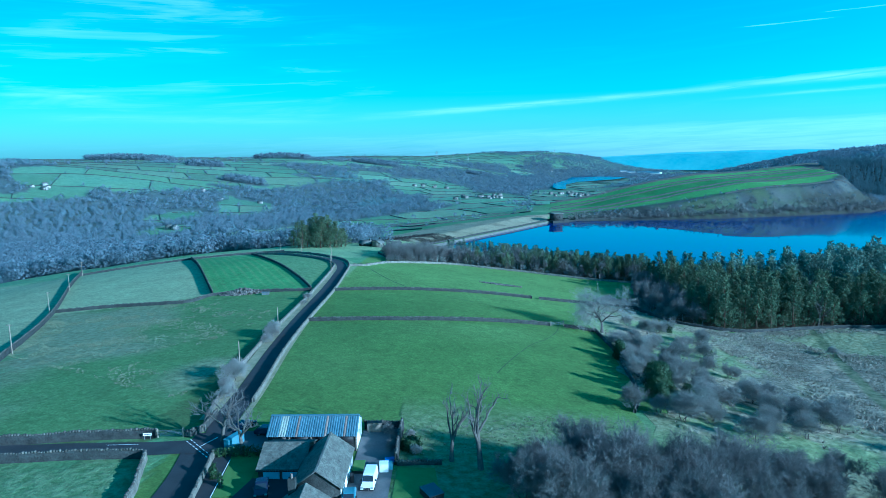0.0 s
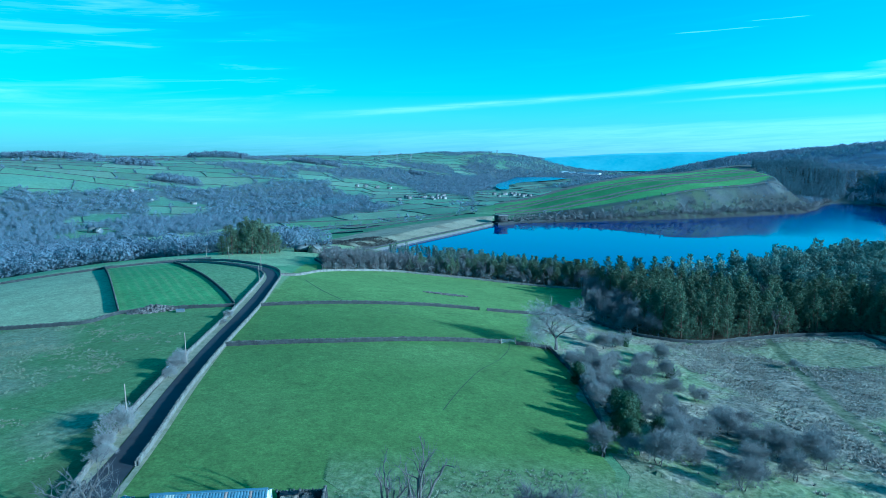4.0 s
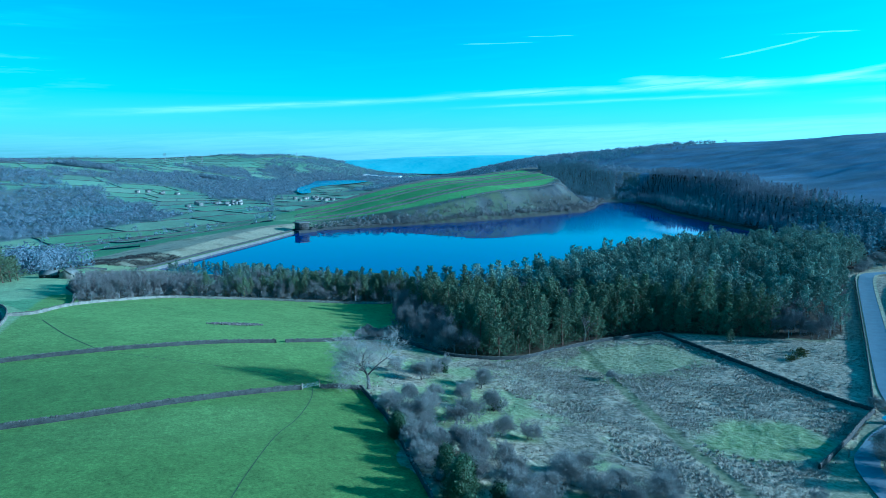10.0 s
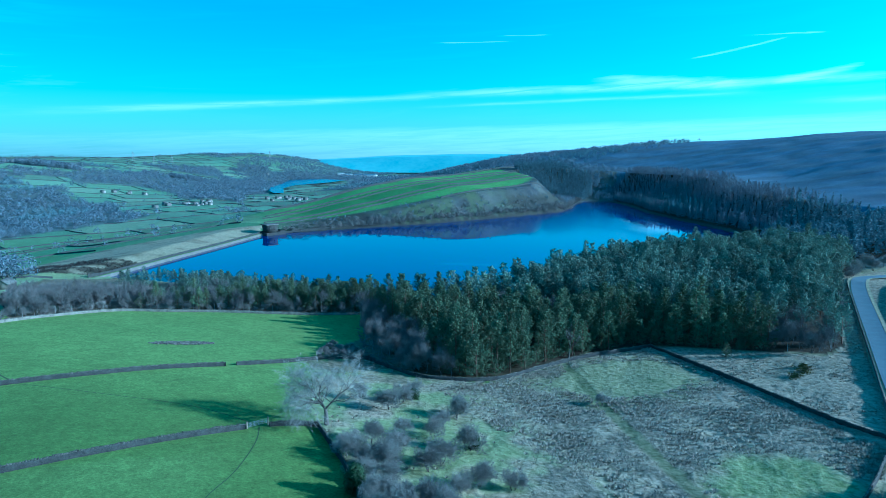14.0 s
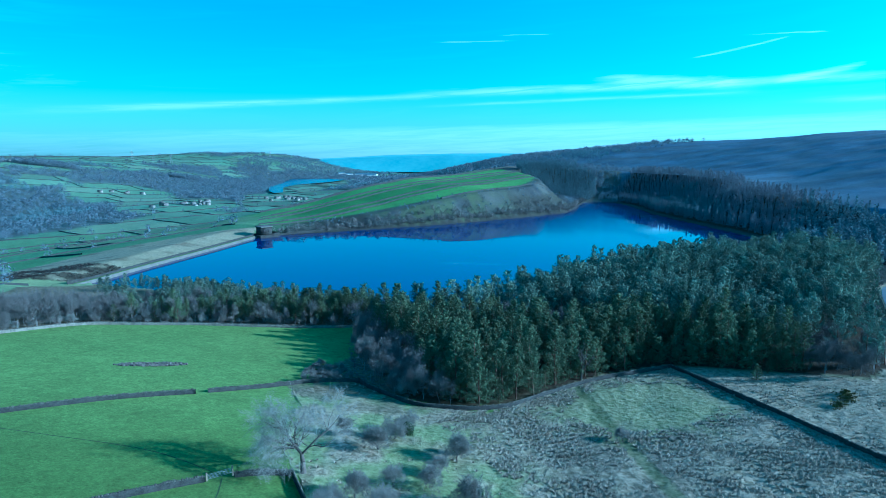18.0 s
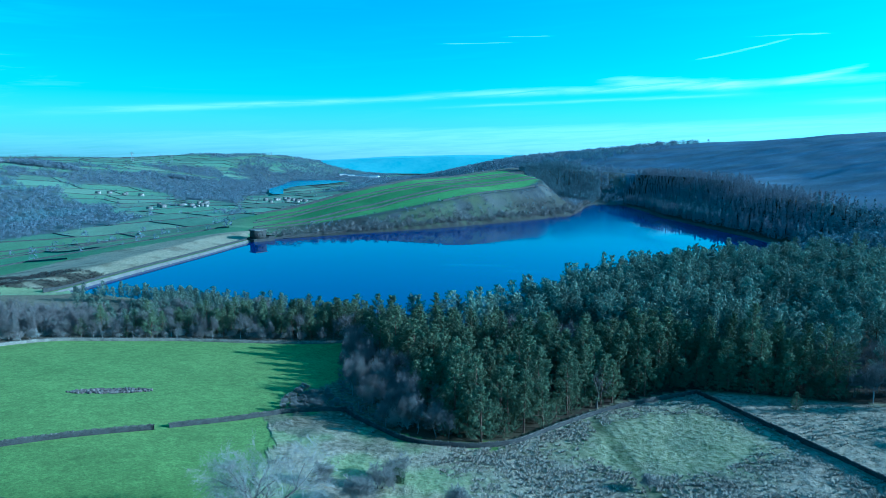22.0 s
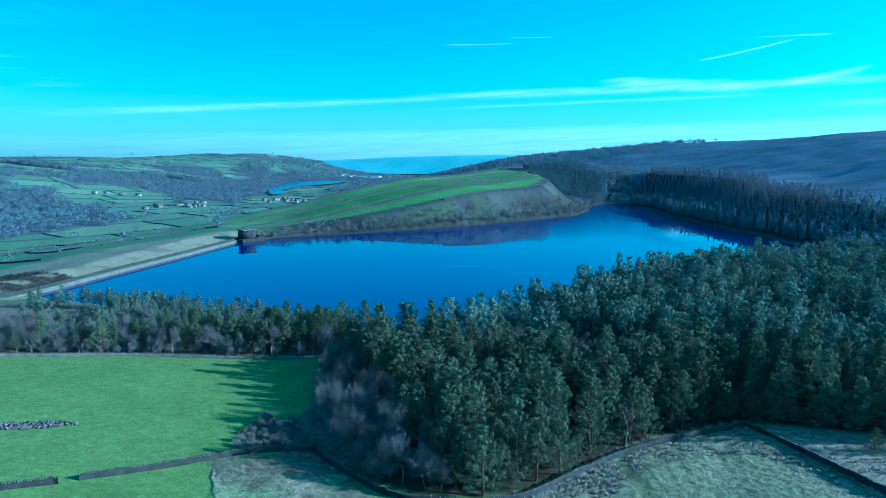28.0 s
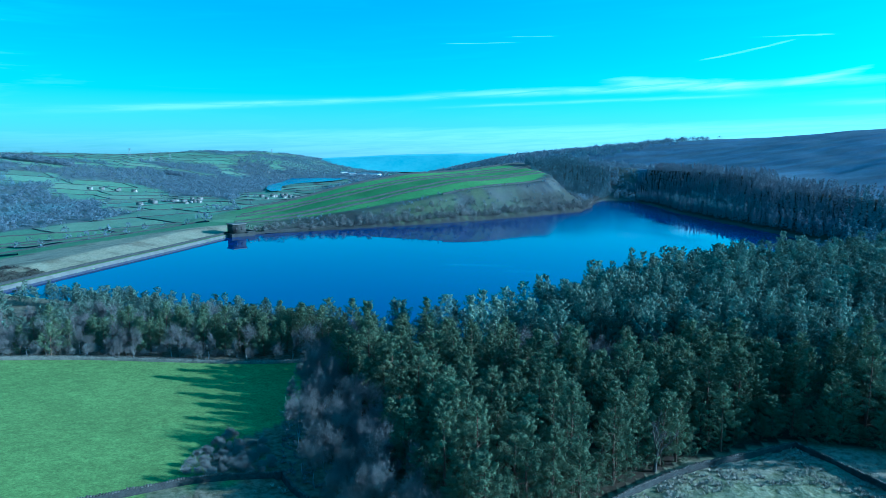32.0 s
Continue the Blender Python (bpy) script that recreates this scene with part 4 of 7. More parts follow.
# ---- dry-stone walls ----
def stone_wall(points, tall=1.05, thick=0.5, label="dry-stone field wall of dark gritstone with upright coping", group="field walls", step=1.1, coping=True, pale=False):
    """A battered wall that follows the ground, with a row of upright stones on top."""
    rng = np.random.default_rng(int(abs(points[0][0] * 7 + points[0][1] * 3)))
    line = resample(points, step)
    m = len(line)
    z = height(line[:, 0], line[:, 1])
    top = z + tall + rng.normal(0, 0.05, m) + 0.06 * wave(line[:, 0], line[:, 1], 3, 1)
    base = thing("dry_stone_wall", label, "stone wall", group, at=(line[0, 0], line[0, 1], z[0]))
    rows = []
    for off, hz in ((-thick * 0.62, z - 0.4), (-thick * 0.5, z + tall * 0.45), (-thick * 0.36, top), (thick * 0.36, top), (thick * 0.5, z + tall * 0.45), (thick * 0.62, z - 0.4)):
        p = beside(line, off) + rng.normal(0, 0.03, (m, 2))
        rows.append(np.column_stack([p, hz]))
    V = np.concatenate(rows) - np.array([line[0, 0], line[0, 1], z[0]])
    F = [[k * m + i, k * m + i + 1, (k + 1) * m + i + 1, (k + 1) * m + i] for k in range(5) for i in range(m - 1)]
    me = mesh_np("wall_body", V, np.array(F))
    ends = mesh_np("wall_body", V, np.array(F), np.array([[k * m for k in range(6)][::-1], [k * m + m - 1 for k in range(6)]]))
    bpy.data.meshes.remove(me)
    put("wall_body", ends, M_STONE_PALE if pale else M_STONE, base)
    if coping:
        run = resample(points, 0.42)
        k = len(run)
        zz = np.interp(np.linspace(0, 1, k), np.linspace(0, 1, m), top)
        d = np.gradient(run, axis=0)
        B, Q = boxes((-0.15, -thick * 0.42, -0.05, 0.15, thick * 0.42, 0.17))
        B[4:, :2] *= 0.75
        sizes = np.stack([rng.uniform(0.8, 1.5, k), rng.uniform(0.8, 1.15, k), rng.uniform(0.4, 1.6, k)], 1)
        cv, cf = spread(B, Q, np.column_stack([run, zz]) - np.array([line[0, 0], line[0, 1], z[0]]), sizes, np.arctan2(d[:, 1], d[:, 0]) + rng.normal(0, 0.15, k), rng, 0.1)
        tagged(put("coping", mesh_np("coping", cv, cf), M_COPING, base), "row of upright coping stones", kind="stuff")
    return base


WALL_ROAD_EAST = [(-35.8, 110), (-36.6, 121), (-38.7, 144), (-40.5, 180), (-41.7, 231), (-43.4, 268), (-45.4, 294), (-51.5, 315), (-65, 333.5), (-83, 352), (-108, 370)]
WALL_ROAD_WEST = [(-39.9, 96.5), (-42.3, 108), (-45.6, 137), (-47.9, 179), (-49.4, 231), (-51.2, 280), (-53.6, 297), (-60.5, 312), (-73, 325.5), (-91, 343), (-112, 359)]
for pts, kw in (
        (WALL_ROAD_EAST, dict(label="roadside dry-stone wall of pale gritstone", group="roadside walls", pale=True)),
        (WALL_ROAD_WEST, dict(label="roadside dry-stone wall of pale gritstone", group="roadside walls", pale=True)),
        ([(-40.7, 179), (-25, 179.8), (-9.8, 181.5), (6.8, 186.2), (21, 191), (34.6, 195)], {}),
        ([(39.6, 196), (44.5, 196.2), (49.6, 195)], {}),
        ([(-41.9, 231), (-12, 237), (4.5, 241.3), (20, 245.8), (36.5, 248.6)], {}),
        ([(39.5, 249.4), (53.7, 252.6), (68.3, 256.6), (82, 255.3)], {}),
        ([(-45.4, 296), (-38, 298.5), (-29.5, 317), (-13, 334), (5.1, 346), (25, 344.5), (44.4, 342), (65.5, 335.5), (86, 328.5), (101, 325)], dict(label="long pale dry-stone wall below the wood", pale=True)),
        ([(-29.5, 317.5), (-33, 350), (-40.5, 382)], {}),
        ([(49.7, 194.6), (49.4, 184), (48.9, 170), (45.8, 148), (42.8, 129.5), (38, 117)], dict(label="dark dry-stone wall along the hawthorn bank")),
        ([(82, 255.3), (82.6, 249.5), (85.6, 240.5), (89.4, 231.5), (95.6, 226.8), (103, 223.2), (112.7, 222), (123.6, 225), (138.5, 228.4), (154, 229.6), (177, 227.2)], dict(label="dry-stone wall below the pine wood")),
        ([(177, 227.2), (173.3, 197), (169.6, 174), (166, 155.6), (164.6, 141)], dict(label="dark dry-stone wall across the rough pasture")),
        ([(164.6, 140.5), (190, 157.6), (214, 174), (250, 199), (286, 224), (312, 242)], dict(label="roadside wall of pale stone along the moorland road", tall=1.1, pale=True)),
        ([(164.6, 140.5), (153, 136.5), (141, 131.6), (122, 124.5)], dict(label="mossy broken dry-stone wall beside the lane", tall=1.1)),
        ([(176, 131), (200, 148), (240, 177), (290, 210), (326, 228), (352, 238), (400, 230)], dict(label="dry-stone wall along the moorland road", tall=1.1)),
        ([(-143, 218.5), (-121, 220.4), (-94.2, 219.5), (-87.8, 229.5), (-72.6, 231.5), (-50.5, 231.5)], {}),
        ([(-95, 112), (-113, 153.6), (-139, 213), (-170, 275), (-201, 335), (-235, 395)], dict(tall=1.6)),
        ([(-88, 230.5), (-118, 295), (-149.7, 362)], dict(tall=1.7, label="tall dry-stone wall between pale pasture and crop")),
        ([(-204, 341), (-176, 352), (-149.7, 362), (-118, 376), (-100, 384)], {}),
        ([(-51.3, 235), (-60, 256), (-75, 287), (-94, 322), (-112, 357)], dict(tall=0.9)),
        ([(-140, 84.5), (-100, 88.5), (-69.7, 91.3), (-57.6, 93.2), (-46.6, 94.1)], dict(tall=1.5, label="dark dry-stone wall along the side road")),
        ([(-42.2, 94.6), (-40.2, 96.4), (-40.4, 104)], {}),
        ([(-140, 79), (-95, 82.8), (-65, 84.9), (-55.4, 86.1), (-45.2, 86.6)], dict(tall=1.4, label="dark dry-stone wall along the side road")),
        ([(-44.6, 86.4), (-42.6, 80), (-40.8, 74), (-38.8, 58)], dict(tall=1.3, pale=True, label="double dry-stone wall with pale cap beside the road"))):
    stone_wall(pts, **kw)


# ---- trees ----
def grow(seed, tall, wide, trunk=0.28, radius=0.3, forks=(3, 4, 4, 3), stems=1, droop=0.0, twig=0.014, wobble=0.22, bushy=1.0, hefty=False, reach=1.0):
    """A leafless tree: limbs that fork down to twigs inside a dome. Returns thick and thin segments."""
    rng = np.random.default_rng(seed)
    thick, thin = [], []

    def limb(p, way, length, r, level):
        bits = 3 if level < 2 else 2
        for i in range(bits):
            way = way + rng.normal(0, wobble, 3) + np.array([0, 0, 0.10 - droop * level * 0.12])
            way /= np.linalg.norm(way)
            q = p + way * length / bits
            r2 = max(r * (0.92 if hefty else 0.80 if level < len(forks) else 0.6), twig * 0.5)
            (thick if r > 0.05 else thin).append((*p, *q, r, r2))
            p, r = q, r2
            if level < len(forks) and (i == bits - 1 or level > 0):
                kids = forks[level] if i == bits - 1 else max(1, int(forks[level] * 0.5 * bushy))
                for k in range(kids):
                    az = rng.uniform(0, 2 * np.pi)
                    side = np.array([math.cos(az), math.sin(az), rng.uniform(-0.25, 0.55)])
                    out = np.array([p[0] * 0.5 / wide, p[1] * 0.5 / wide, 0.0])
                    w2 = way * rng.uniform(0.5, 1.0) + side * rng.uniform(0.6, 1.0) + out
                    w2 /= np.linalg.norm(w2)
                    limb(p, w2, length * rng.uniform(0.55, 0.82) * (reach if level == 0 else 1.0), max(r * (rng.uniform(0.58, 0.78) if hefty else rng.uniform(0.5, 0.72)), twig), level + 1)

    for s in range(stems):
        az = rng.uniform(0, 2 * np.pi)
        way = np.array([math.cos(az), math.sin(az), 0]) * (0.55 if stems > 1 else 0.08) + np.array([0, 0, 1.0])
        start = np.array([math.cos(az), math.sin(az), 0]) * (0.04 if stems > 1 else 0) + np.array([0, 0, -0.3])
        limb(start, way / np.linalg.norm(way), tall * trunk, radius, 0)
    thick, thin = np.array(thick).reshape(-1, 8), np.array(thin).reshape(-1, 8)
    both = np.concatenate([thick, thin])
    top, reach = both[:, 5].max(), np.percentile(np.hypot(both[:, 3], both[:, 4]), 97)
    k = np.array([wide / 2 / reach] * 2 + [tall / top])
    for s in (thick, thin):
        s[:, 0:3] *= k
        s[:, 3:6] *= k
    return thick, thin


def bare_tree_parts(seed, fuzz=1, fine=1.0, spray=0.9, **kw):
    """Trunk and crown; fuzz adds sprays of the finest twigs, fine sets their width."""
    thick, thin = grow(seed, **kw)
    r = np.random.default_rng(seed)
    last = thin[:, 6] < kw["twig"] * 1.02
    V, F = tubes(thin[~last], 3)
    s = thin[last]
    a, b = [s[:, :3]], [s[:, 3:6]]
    for k in range(fuzz):
        way = (s[:, 3:6] - s[:, :3])
        size = np.linalg.norm(way, axis=1, keepdims=True)
        start = s[:, :3] + way * r.uniform(0.2, 1.0, (len(s), 1))
        way = way / (size + 1e-9) + r.normal(0, 0.6, way.shape) + np.array([0, 0, 0.25])
        a.append(start)
        b.append(start + way * np.minimum(size, spray) * r.uniform(0.6, 1.3, (len(s), 1)))
    a, b = np.concatenate(a), np.concatenate(b)
    side = np.cross(b - a, r.normal(0, 1, a.shape))
    side *= kw["twig"] * fine / (np.linalg.norm(side, axis=1, keepdims=True) + 1e-9)
    tips = np.stack([a - side, a + side, b], 1).reshape(-1, 3)
    return mesh_np("trunk", *tubes(thick, 6)), mesh_np("crown", np.concatenate([V, tips]), F, np.arange(len(tips)).reshape(-1, 3) + len(V))


def bare_tree(name, meshes, mats, at, label, category="tree", group="", rz=0, size=1.0):
    t = thing(name, label, category, group, at=(at[0], at[1], ground(*at) - 0.05), rz=rz)
    t.scale = (size, size, size)
    put("trunk", meshes[0], mats[0], t)
    put("crown", meshes[1], mats[1], t)
    return t


# big lone tree by the field gate, two stag-headed trees and two pollards by the farm
big = bare_tree_parts(11, fuzz=6, fine=0.34, tall=16, wide=20, trunk=0.15, radius=0.72, forks=(5, 4, 4, 4), twig=0.042, droop=0.6, reach=2.3)
bare_tree("ash_tree", big, (M_BARK, M_TWIG_PALE), (51.8, 195.5), "large leafless tree with a pale domed crown by the field corner", rz=40)
def pruned_tree(seed, tall, wide, radius, stem=0.3, arms=5):
    """A lopped tree: a bare stem, a few thick crooked arms that fork twice, and short stubby twigs at their ends."""
    r = np.random.default_rng(seed)
    thick, thin = [], []

    def run(p, way, length, rad, bits, crook, rise):
        out = []
        for _ in range(bits):
            way = way + r.normal(0, crook, 3) + np.array([0, 0, rise])
            way /= np.linalg.norm(way)
            q = p + way * length / bits
            (thick if rad > 0.045 else thin).append((*p, *q, rad, rad * 0.88))
            p, rad = q, rad * 0.88
            out.append((p, way, rad))
        return out

    trunk = run(np.array([0, 0, -0.3]), np.array([r.normal(0, 0.08), r.normal(0, 0.08), 1.0]), tall * stem, radius, 4, 0.06, 0.05)
    start = r.uniform(0, 6.28)
    for a in range(arms):
        p, way, rad = trunk[-1] if a < 3 else trunk[-2]
        az = start + a * 6.28 / arms * 1.0 + r.normal(0, 0.3)
        lean = 0.25 if a == 0 else r.uniform(0.55, 0.95)
        limb = run(p, np.array([math.cos(az) * lean, math.sin(az) * lean, 1.0]), tall * r.uniform(0.34, 0.52), rad * r.uniform(0.55, 0.72), 5, 0.16, 0.04)
        for i, (lp, lw, lr) in enumerate(limb[1:]):
            for _ in range(2 if i == len(limb) - 2 else 1):
                side = r.normal(0, 0.75, 3) + np.array([0, 0, 0.2])
                bough = run(lp, lw + side, tall * r.uniform(0.10, 0.20), max(lr * 0.62, 0.05), 4, 0.24, 0.06)
                for bp, bw, br in bough[1:]:
                    for _ in range(3):
                        run(bp, bw * 0.6 + r.normal(0, 0.6, 3) + np.array([0, 0, 0.25]), r.uniform(0.5, 1.3), 0.020, 2, 0.2, 0.05)
    T, N = np.array(thick), np.array(thin)
    k = np.array([wide / 2 / np.percentile(np.hypot(N[:, 3], N[:, 4]), 96)] * 2 + [tall / N[:, 5].max()])
    for q in (T, N):
        q[:, :3] *= k
        q[:, 3:6] *= k
    return mesh_np("trunk", *tubes(T, 7)), mesh_np("crown", *tubes(N, 3))


stag = pruned_tree(21, 14.5, 9.5, 0.52, 0.34, 6)
bare_tree("dead_tree", stag, (M_BARK, M_TWIG_DARK), (5.4, 86.4), "gnarled leafless tree with a broken crown in the pasture", group="gnarled trees")
stag2 = pruned_tree(27, 12.5, 7.5, 0.42, 0.36, 5)
bare_tree("dead_tree", stag2, (M_BARK, M_TWIG_DARK), (1.0, 88.6), "gnarled leafless tree with a forked trunk in the pasture", group="gnarled trees", rz=70)
poll = pruned_tree(33, 9.8, 9.0, 0.36, 0.40, 6)
for at, rz, size in (((-35.4, 92.6), 20, 1.0), ((-30.9, 88.4), 140, 0.98)):
    bare_tree("pollard_tree", poll, (M_BARK, M_TWIG_DARK), at, "grey-barked pruned tree beside the road junction", group="pollards", rz=rz, size=size)

# rounded thicket of leafless trees below the farm, and the hawthorn bank
ROUND = [bare_tree_parts(40 + i, fuzz=6, fine=0.36, spray=0.62, tall=8.8, wide=10.0, trunk=0.22, radius=0.17, forks=(4, 4, 4, 4), stems=2, twig=0.034, droop=0.25, reach=1.7) for i in range(3)]
SHAGGY = [bare_tree_parts(80 + i, fuzz=3, fine=0.4, spray=0.7, reach=1.5, tall=9.5, wide=9.0, trunk=0.26, radius=0.2, forks=(4, 4, 4, 3), stems=1 + i, twig=0.045, droop=0.3) for i in range(2)]
for i, (x, y, s) in enumerate(((13, 80, 0.95), (17.5, 77, 1.05), (22.5, 79, 1.1), (27, 76, 1.0), (31, 80.5, 1.1), (35, 77, 0.95), (25, 71, 1.0), (18, 71, 1.0), (40, 82, 0.95), (10.5, 76, 0.85), (46.5, 85, 0.85), (33, 72, 1.0), (41, 75, 0.95), (52, 80, 0.9), (20, 83, 1.0), (27.5, 83, 1.0), (36, 85, 0.9), (14.5, 73, 1.0), (22, 75, 1.05), (29, 72, 1.0), (47, 78, 0.9), (58, 86, 0.7), (64, 92, 0.6), (71, 88, 0.75), (62, 80, 0.8), (56, 94, 0.5))):
    bare_tree("thicket_tree", ROUND[i % 3], (M_BARK, M_TWIG_DARK), (x, y), "leafless purple-grey tree in the thicket below the farm", group="thicket", rz=i * 67, size=s * 1.12)
HAW = [bare_tree_parts(60 + i, fuzz=3, fine=0.42, tall=4.4, wide=5.2, trunk=0.2, radius=0.11, forks=(3, 4, 4, 3), stems=3, twig=0.03, droop=0.35, reach=1.6) for i in range(4)]
HAWTHORNS = [(43.5, 119), (39, 119.6), (54, 118.4), (59, 148), (63, 145), (70.4, 134.3), (73, 129), (73.4, 121.8), (76.8, 175.7), (64, 168), (75.5, 156.2), (56, 125), (51.8, 157), (66.5, 187),
             (80, 214), (50.4, 177), (67.8, 170.5), (70.3, 159.5), (65.8, 157.2), (70.2, 137), (75.8, 138), (58, 152), (54, 141), (55, 163), (60, 176), (58, 184), (63, 179), (56, 170), (73, 185), (70, 205), (75, 210),
             (66, 215), (58, 133), (61, 138), (49.5, 140), (51, 150), (78, 130), (80, 124), (66, 118), (62, 112), (58, 108), (80, 118), (84, 126), (70, 112), (77, 190), (84, 196), (53.5, 181), (47.5, 152), (49.2, 157), (51.5, 166), (52.5, 172), (48, 146), (54.5, 156), (57, 145), (52, 121), (47, 115), (60, 128), (64, 132)]
for i, (x, y) in enumerate(HAWTHORNS):
    bare_tree("hawthorn", HAW[i % 4], (M_BARK, M_TWIG), (x, y), "leafless grey hawthorn bush on the rough bank", "bush", "hawthorns", rz=i * 53, size=0.95 + 0.5 * ((i * 0.618) % 1))
bare_tree("hawthorn", HAW[1], (M_BARK, M_TWIG), (125.8, 191.7), "lone leafless hawthorn in the rough pasture", "bush", "hawthorns", rz=15, size=0.8)
for i, (x, y, s) in enumerate(((141, 124, 1.4), (146, 120, 1.5), (134, 119, 1.3), (138, 114, 1.4), (167, 141.5, 0.9), (92, 105, 1.2), (104, 112, 1.0), (128, 112, 1.3), (352, 262, 1.6), (360, 258, 1.7), (343, 257, 1.5), (368, 266, 1.8), (336, 254, 1.3), (376, 262, 1.6), (330, 251, 1.1), (224, 194, 1.0), (232, 199, 1.2), (300, 240, 1.2))):
    bare_tree("hawthorn", HAW[i % 4], (M_BARK, M_TWIG), (x, y), "leafless grey bush beside the lane", "bush", "lane bushes", rz=i * 71, size=s)
for i, (x, y, s) in enumerate(((-43.6, 123, 1.15), (-44.2, 127, 0.9), (-46.3, 160, 1.1), (-46.6, 164, 0.8), (-48.2, 214, 0.7), (-41.6, 112, 0.8), (-43, 117, 0.8), (-45.6, 153, 0.7), (-47.5, 205, 0.5))):
    bare_tree("hedge_bush", HAW[i % 4], (M_BARK, M_TWIG), (x, y), "leafless grey hedge bush beside the lane", "bush", "roadside bushes", rz=i * 47, size=s)


def leaf_cloud(seed, clumps, leaves, size, radius, shape, ragged=0.42):
    """Small leaf faces gathered in clumps; shape maps a random triple to a clump's place."""
    rng = np.random.default_rng(seed)
    centre = np.array([shape(rng) for _ in range(clumps)])
    c = np.repeat(centre, leaves, 0) + rng.normal(0, radius, (clumps * leaves, 3)) * np.array([1, 1, 0.6])
    n = len(c)
    w = (c - c.mean(0)) * np.array([1, 1, 0.8])
    w = w / np.linalg.norm(w, axis=1, keepdims=True) * 0.8 + rng.normal(0, ragged, (n, 3))
    w /= np.linalg.norm(w, axis=1, keepdims=True)
    u = np.cross(w, rng.normal(0, 1, (n, 3)))
    u /= np.linalg.norm(u, axis=1, keepdims=True)
    v = np.cross(w, u)
    k = size * rng.uniform(0.6, 1.3, (n, 1))
    V = np.stack([c - u * k - v * k * 0.5, c + u * k - v * k * 0.35, c + u * k * 0.2 + v * k], 1).reshape(-1, 3)
    return V, np.arange(n * 3).reshape(-1, 3)


def evergreen(at, tall, wide, seed, label):
    def shape(rng):
        h = rng.uniform(0.06, 1)
        r = wide / 2 * math.sqrt(max(0.03, 1 - (h * 1.0) ** 2.2)) * rng.uniform(0.55, 1)
        a = rng.uniform(0, 2 * np.pi)
        return r * math.cos(a), r * math.sin(a), h * tall
    def lumpy(p):
        a, h = math.atan2(p[1], p[0]), p[2] / tall
        k = 0.82 + 0.2 * math.sin(3 * a + 6 * h + seed) + 0.14 * math.sin(5 * a - 9 * h + 2 * seed)
        return p[0] * k, p[1] * k, p[2] * (0.94 + 0.08 * math.sin(4 * a + seed))
    t = thing("evergreen_bush", label, "bush", "evergreens", at=(at[0], at[1], ground(*at)))
    V, F = leaf_cloud(seed, int(40 * wide), 36, min(0.15, 0.05 + 0.04 * wide), min(0.42, 0.13 * wide), lambda r: lumpy(shape(r)))
    put("leaves", mesh_np("leaves", V, F), M_HOLLY, t)
    put("stem", mesh_np("stem", *tubes([(0, 0, -0.2, 0.1, 0, tall * 0.8, 0.14, 0.05), (0, 0, 0.4, 0.5, 0.2, tall * 0.6, 0.08, 0.03)], 6)), M_BARK, t)


evergreen((47.6, 161.2), 5.2, 4.2, 1, "dense dark holly bush beside the field wall")
evergreen((47.2, 131), 7.6, 6.0, 2, "tall dark ivy-clad evergreen by the field wall")
for k, (x, y, h, w) in enumerate(((49.2, 140.5, 5.0, 3.6), (51.5, 146, 4.2, 3.2), (46.2, 125.5, 4.4, 3.4), (53.5, 129, 4.0, 3.0))):
    evergreen((x, y), h, w, 11 + k, "dark evergreen thicket bush by the field wall")
evergreen((50, 135), 6.6, 5.5, 3, "broad dark evergreen bush by the field wall")
evergreen((78.5, 176.4), 3.2, 2.4, 4, "small dark evergreen bush on the bank")
evergreen((79.5, 212), 2.8, 2.6, 5, "small dark evergreen bush on the bank")
evergreen((86, 199), 2.6, 2.2, 6, "small dark evergreen bush on the bank")


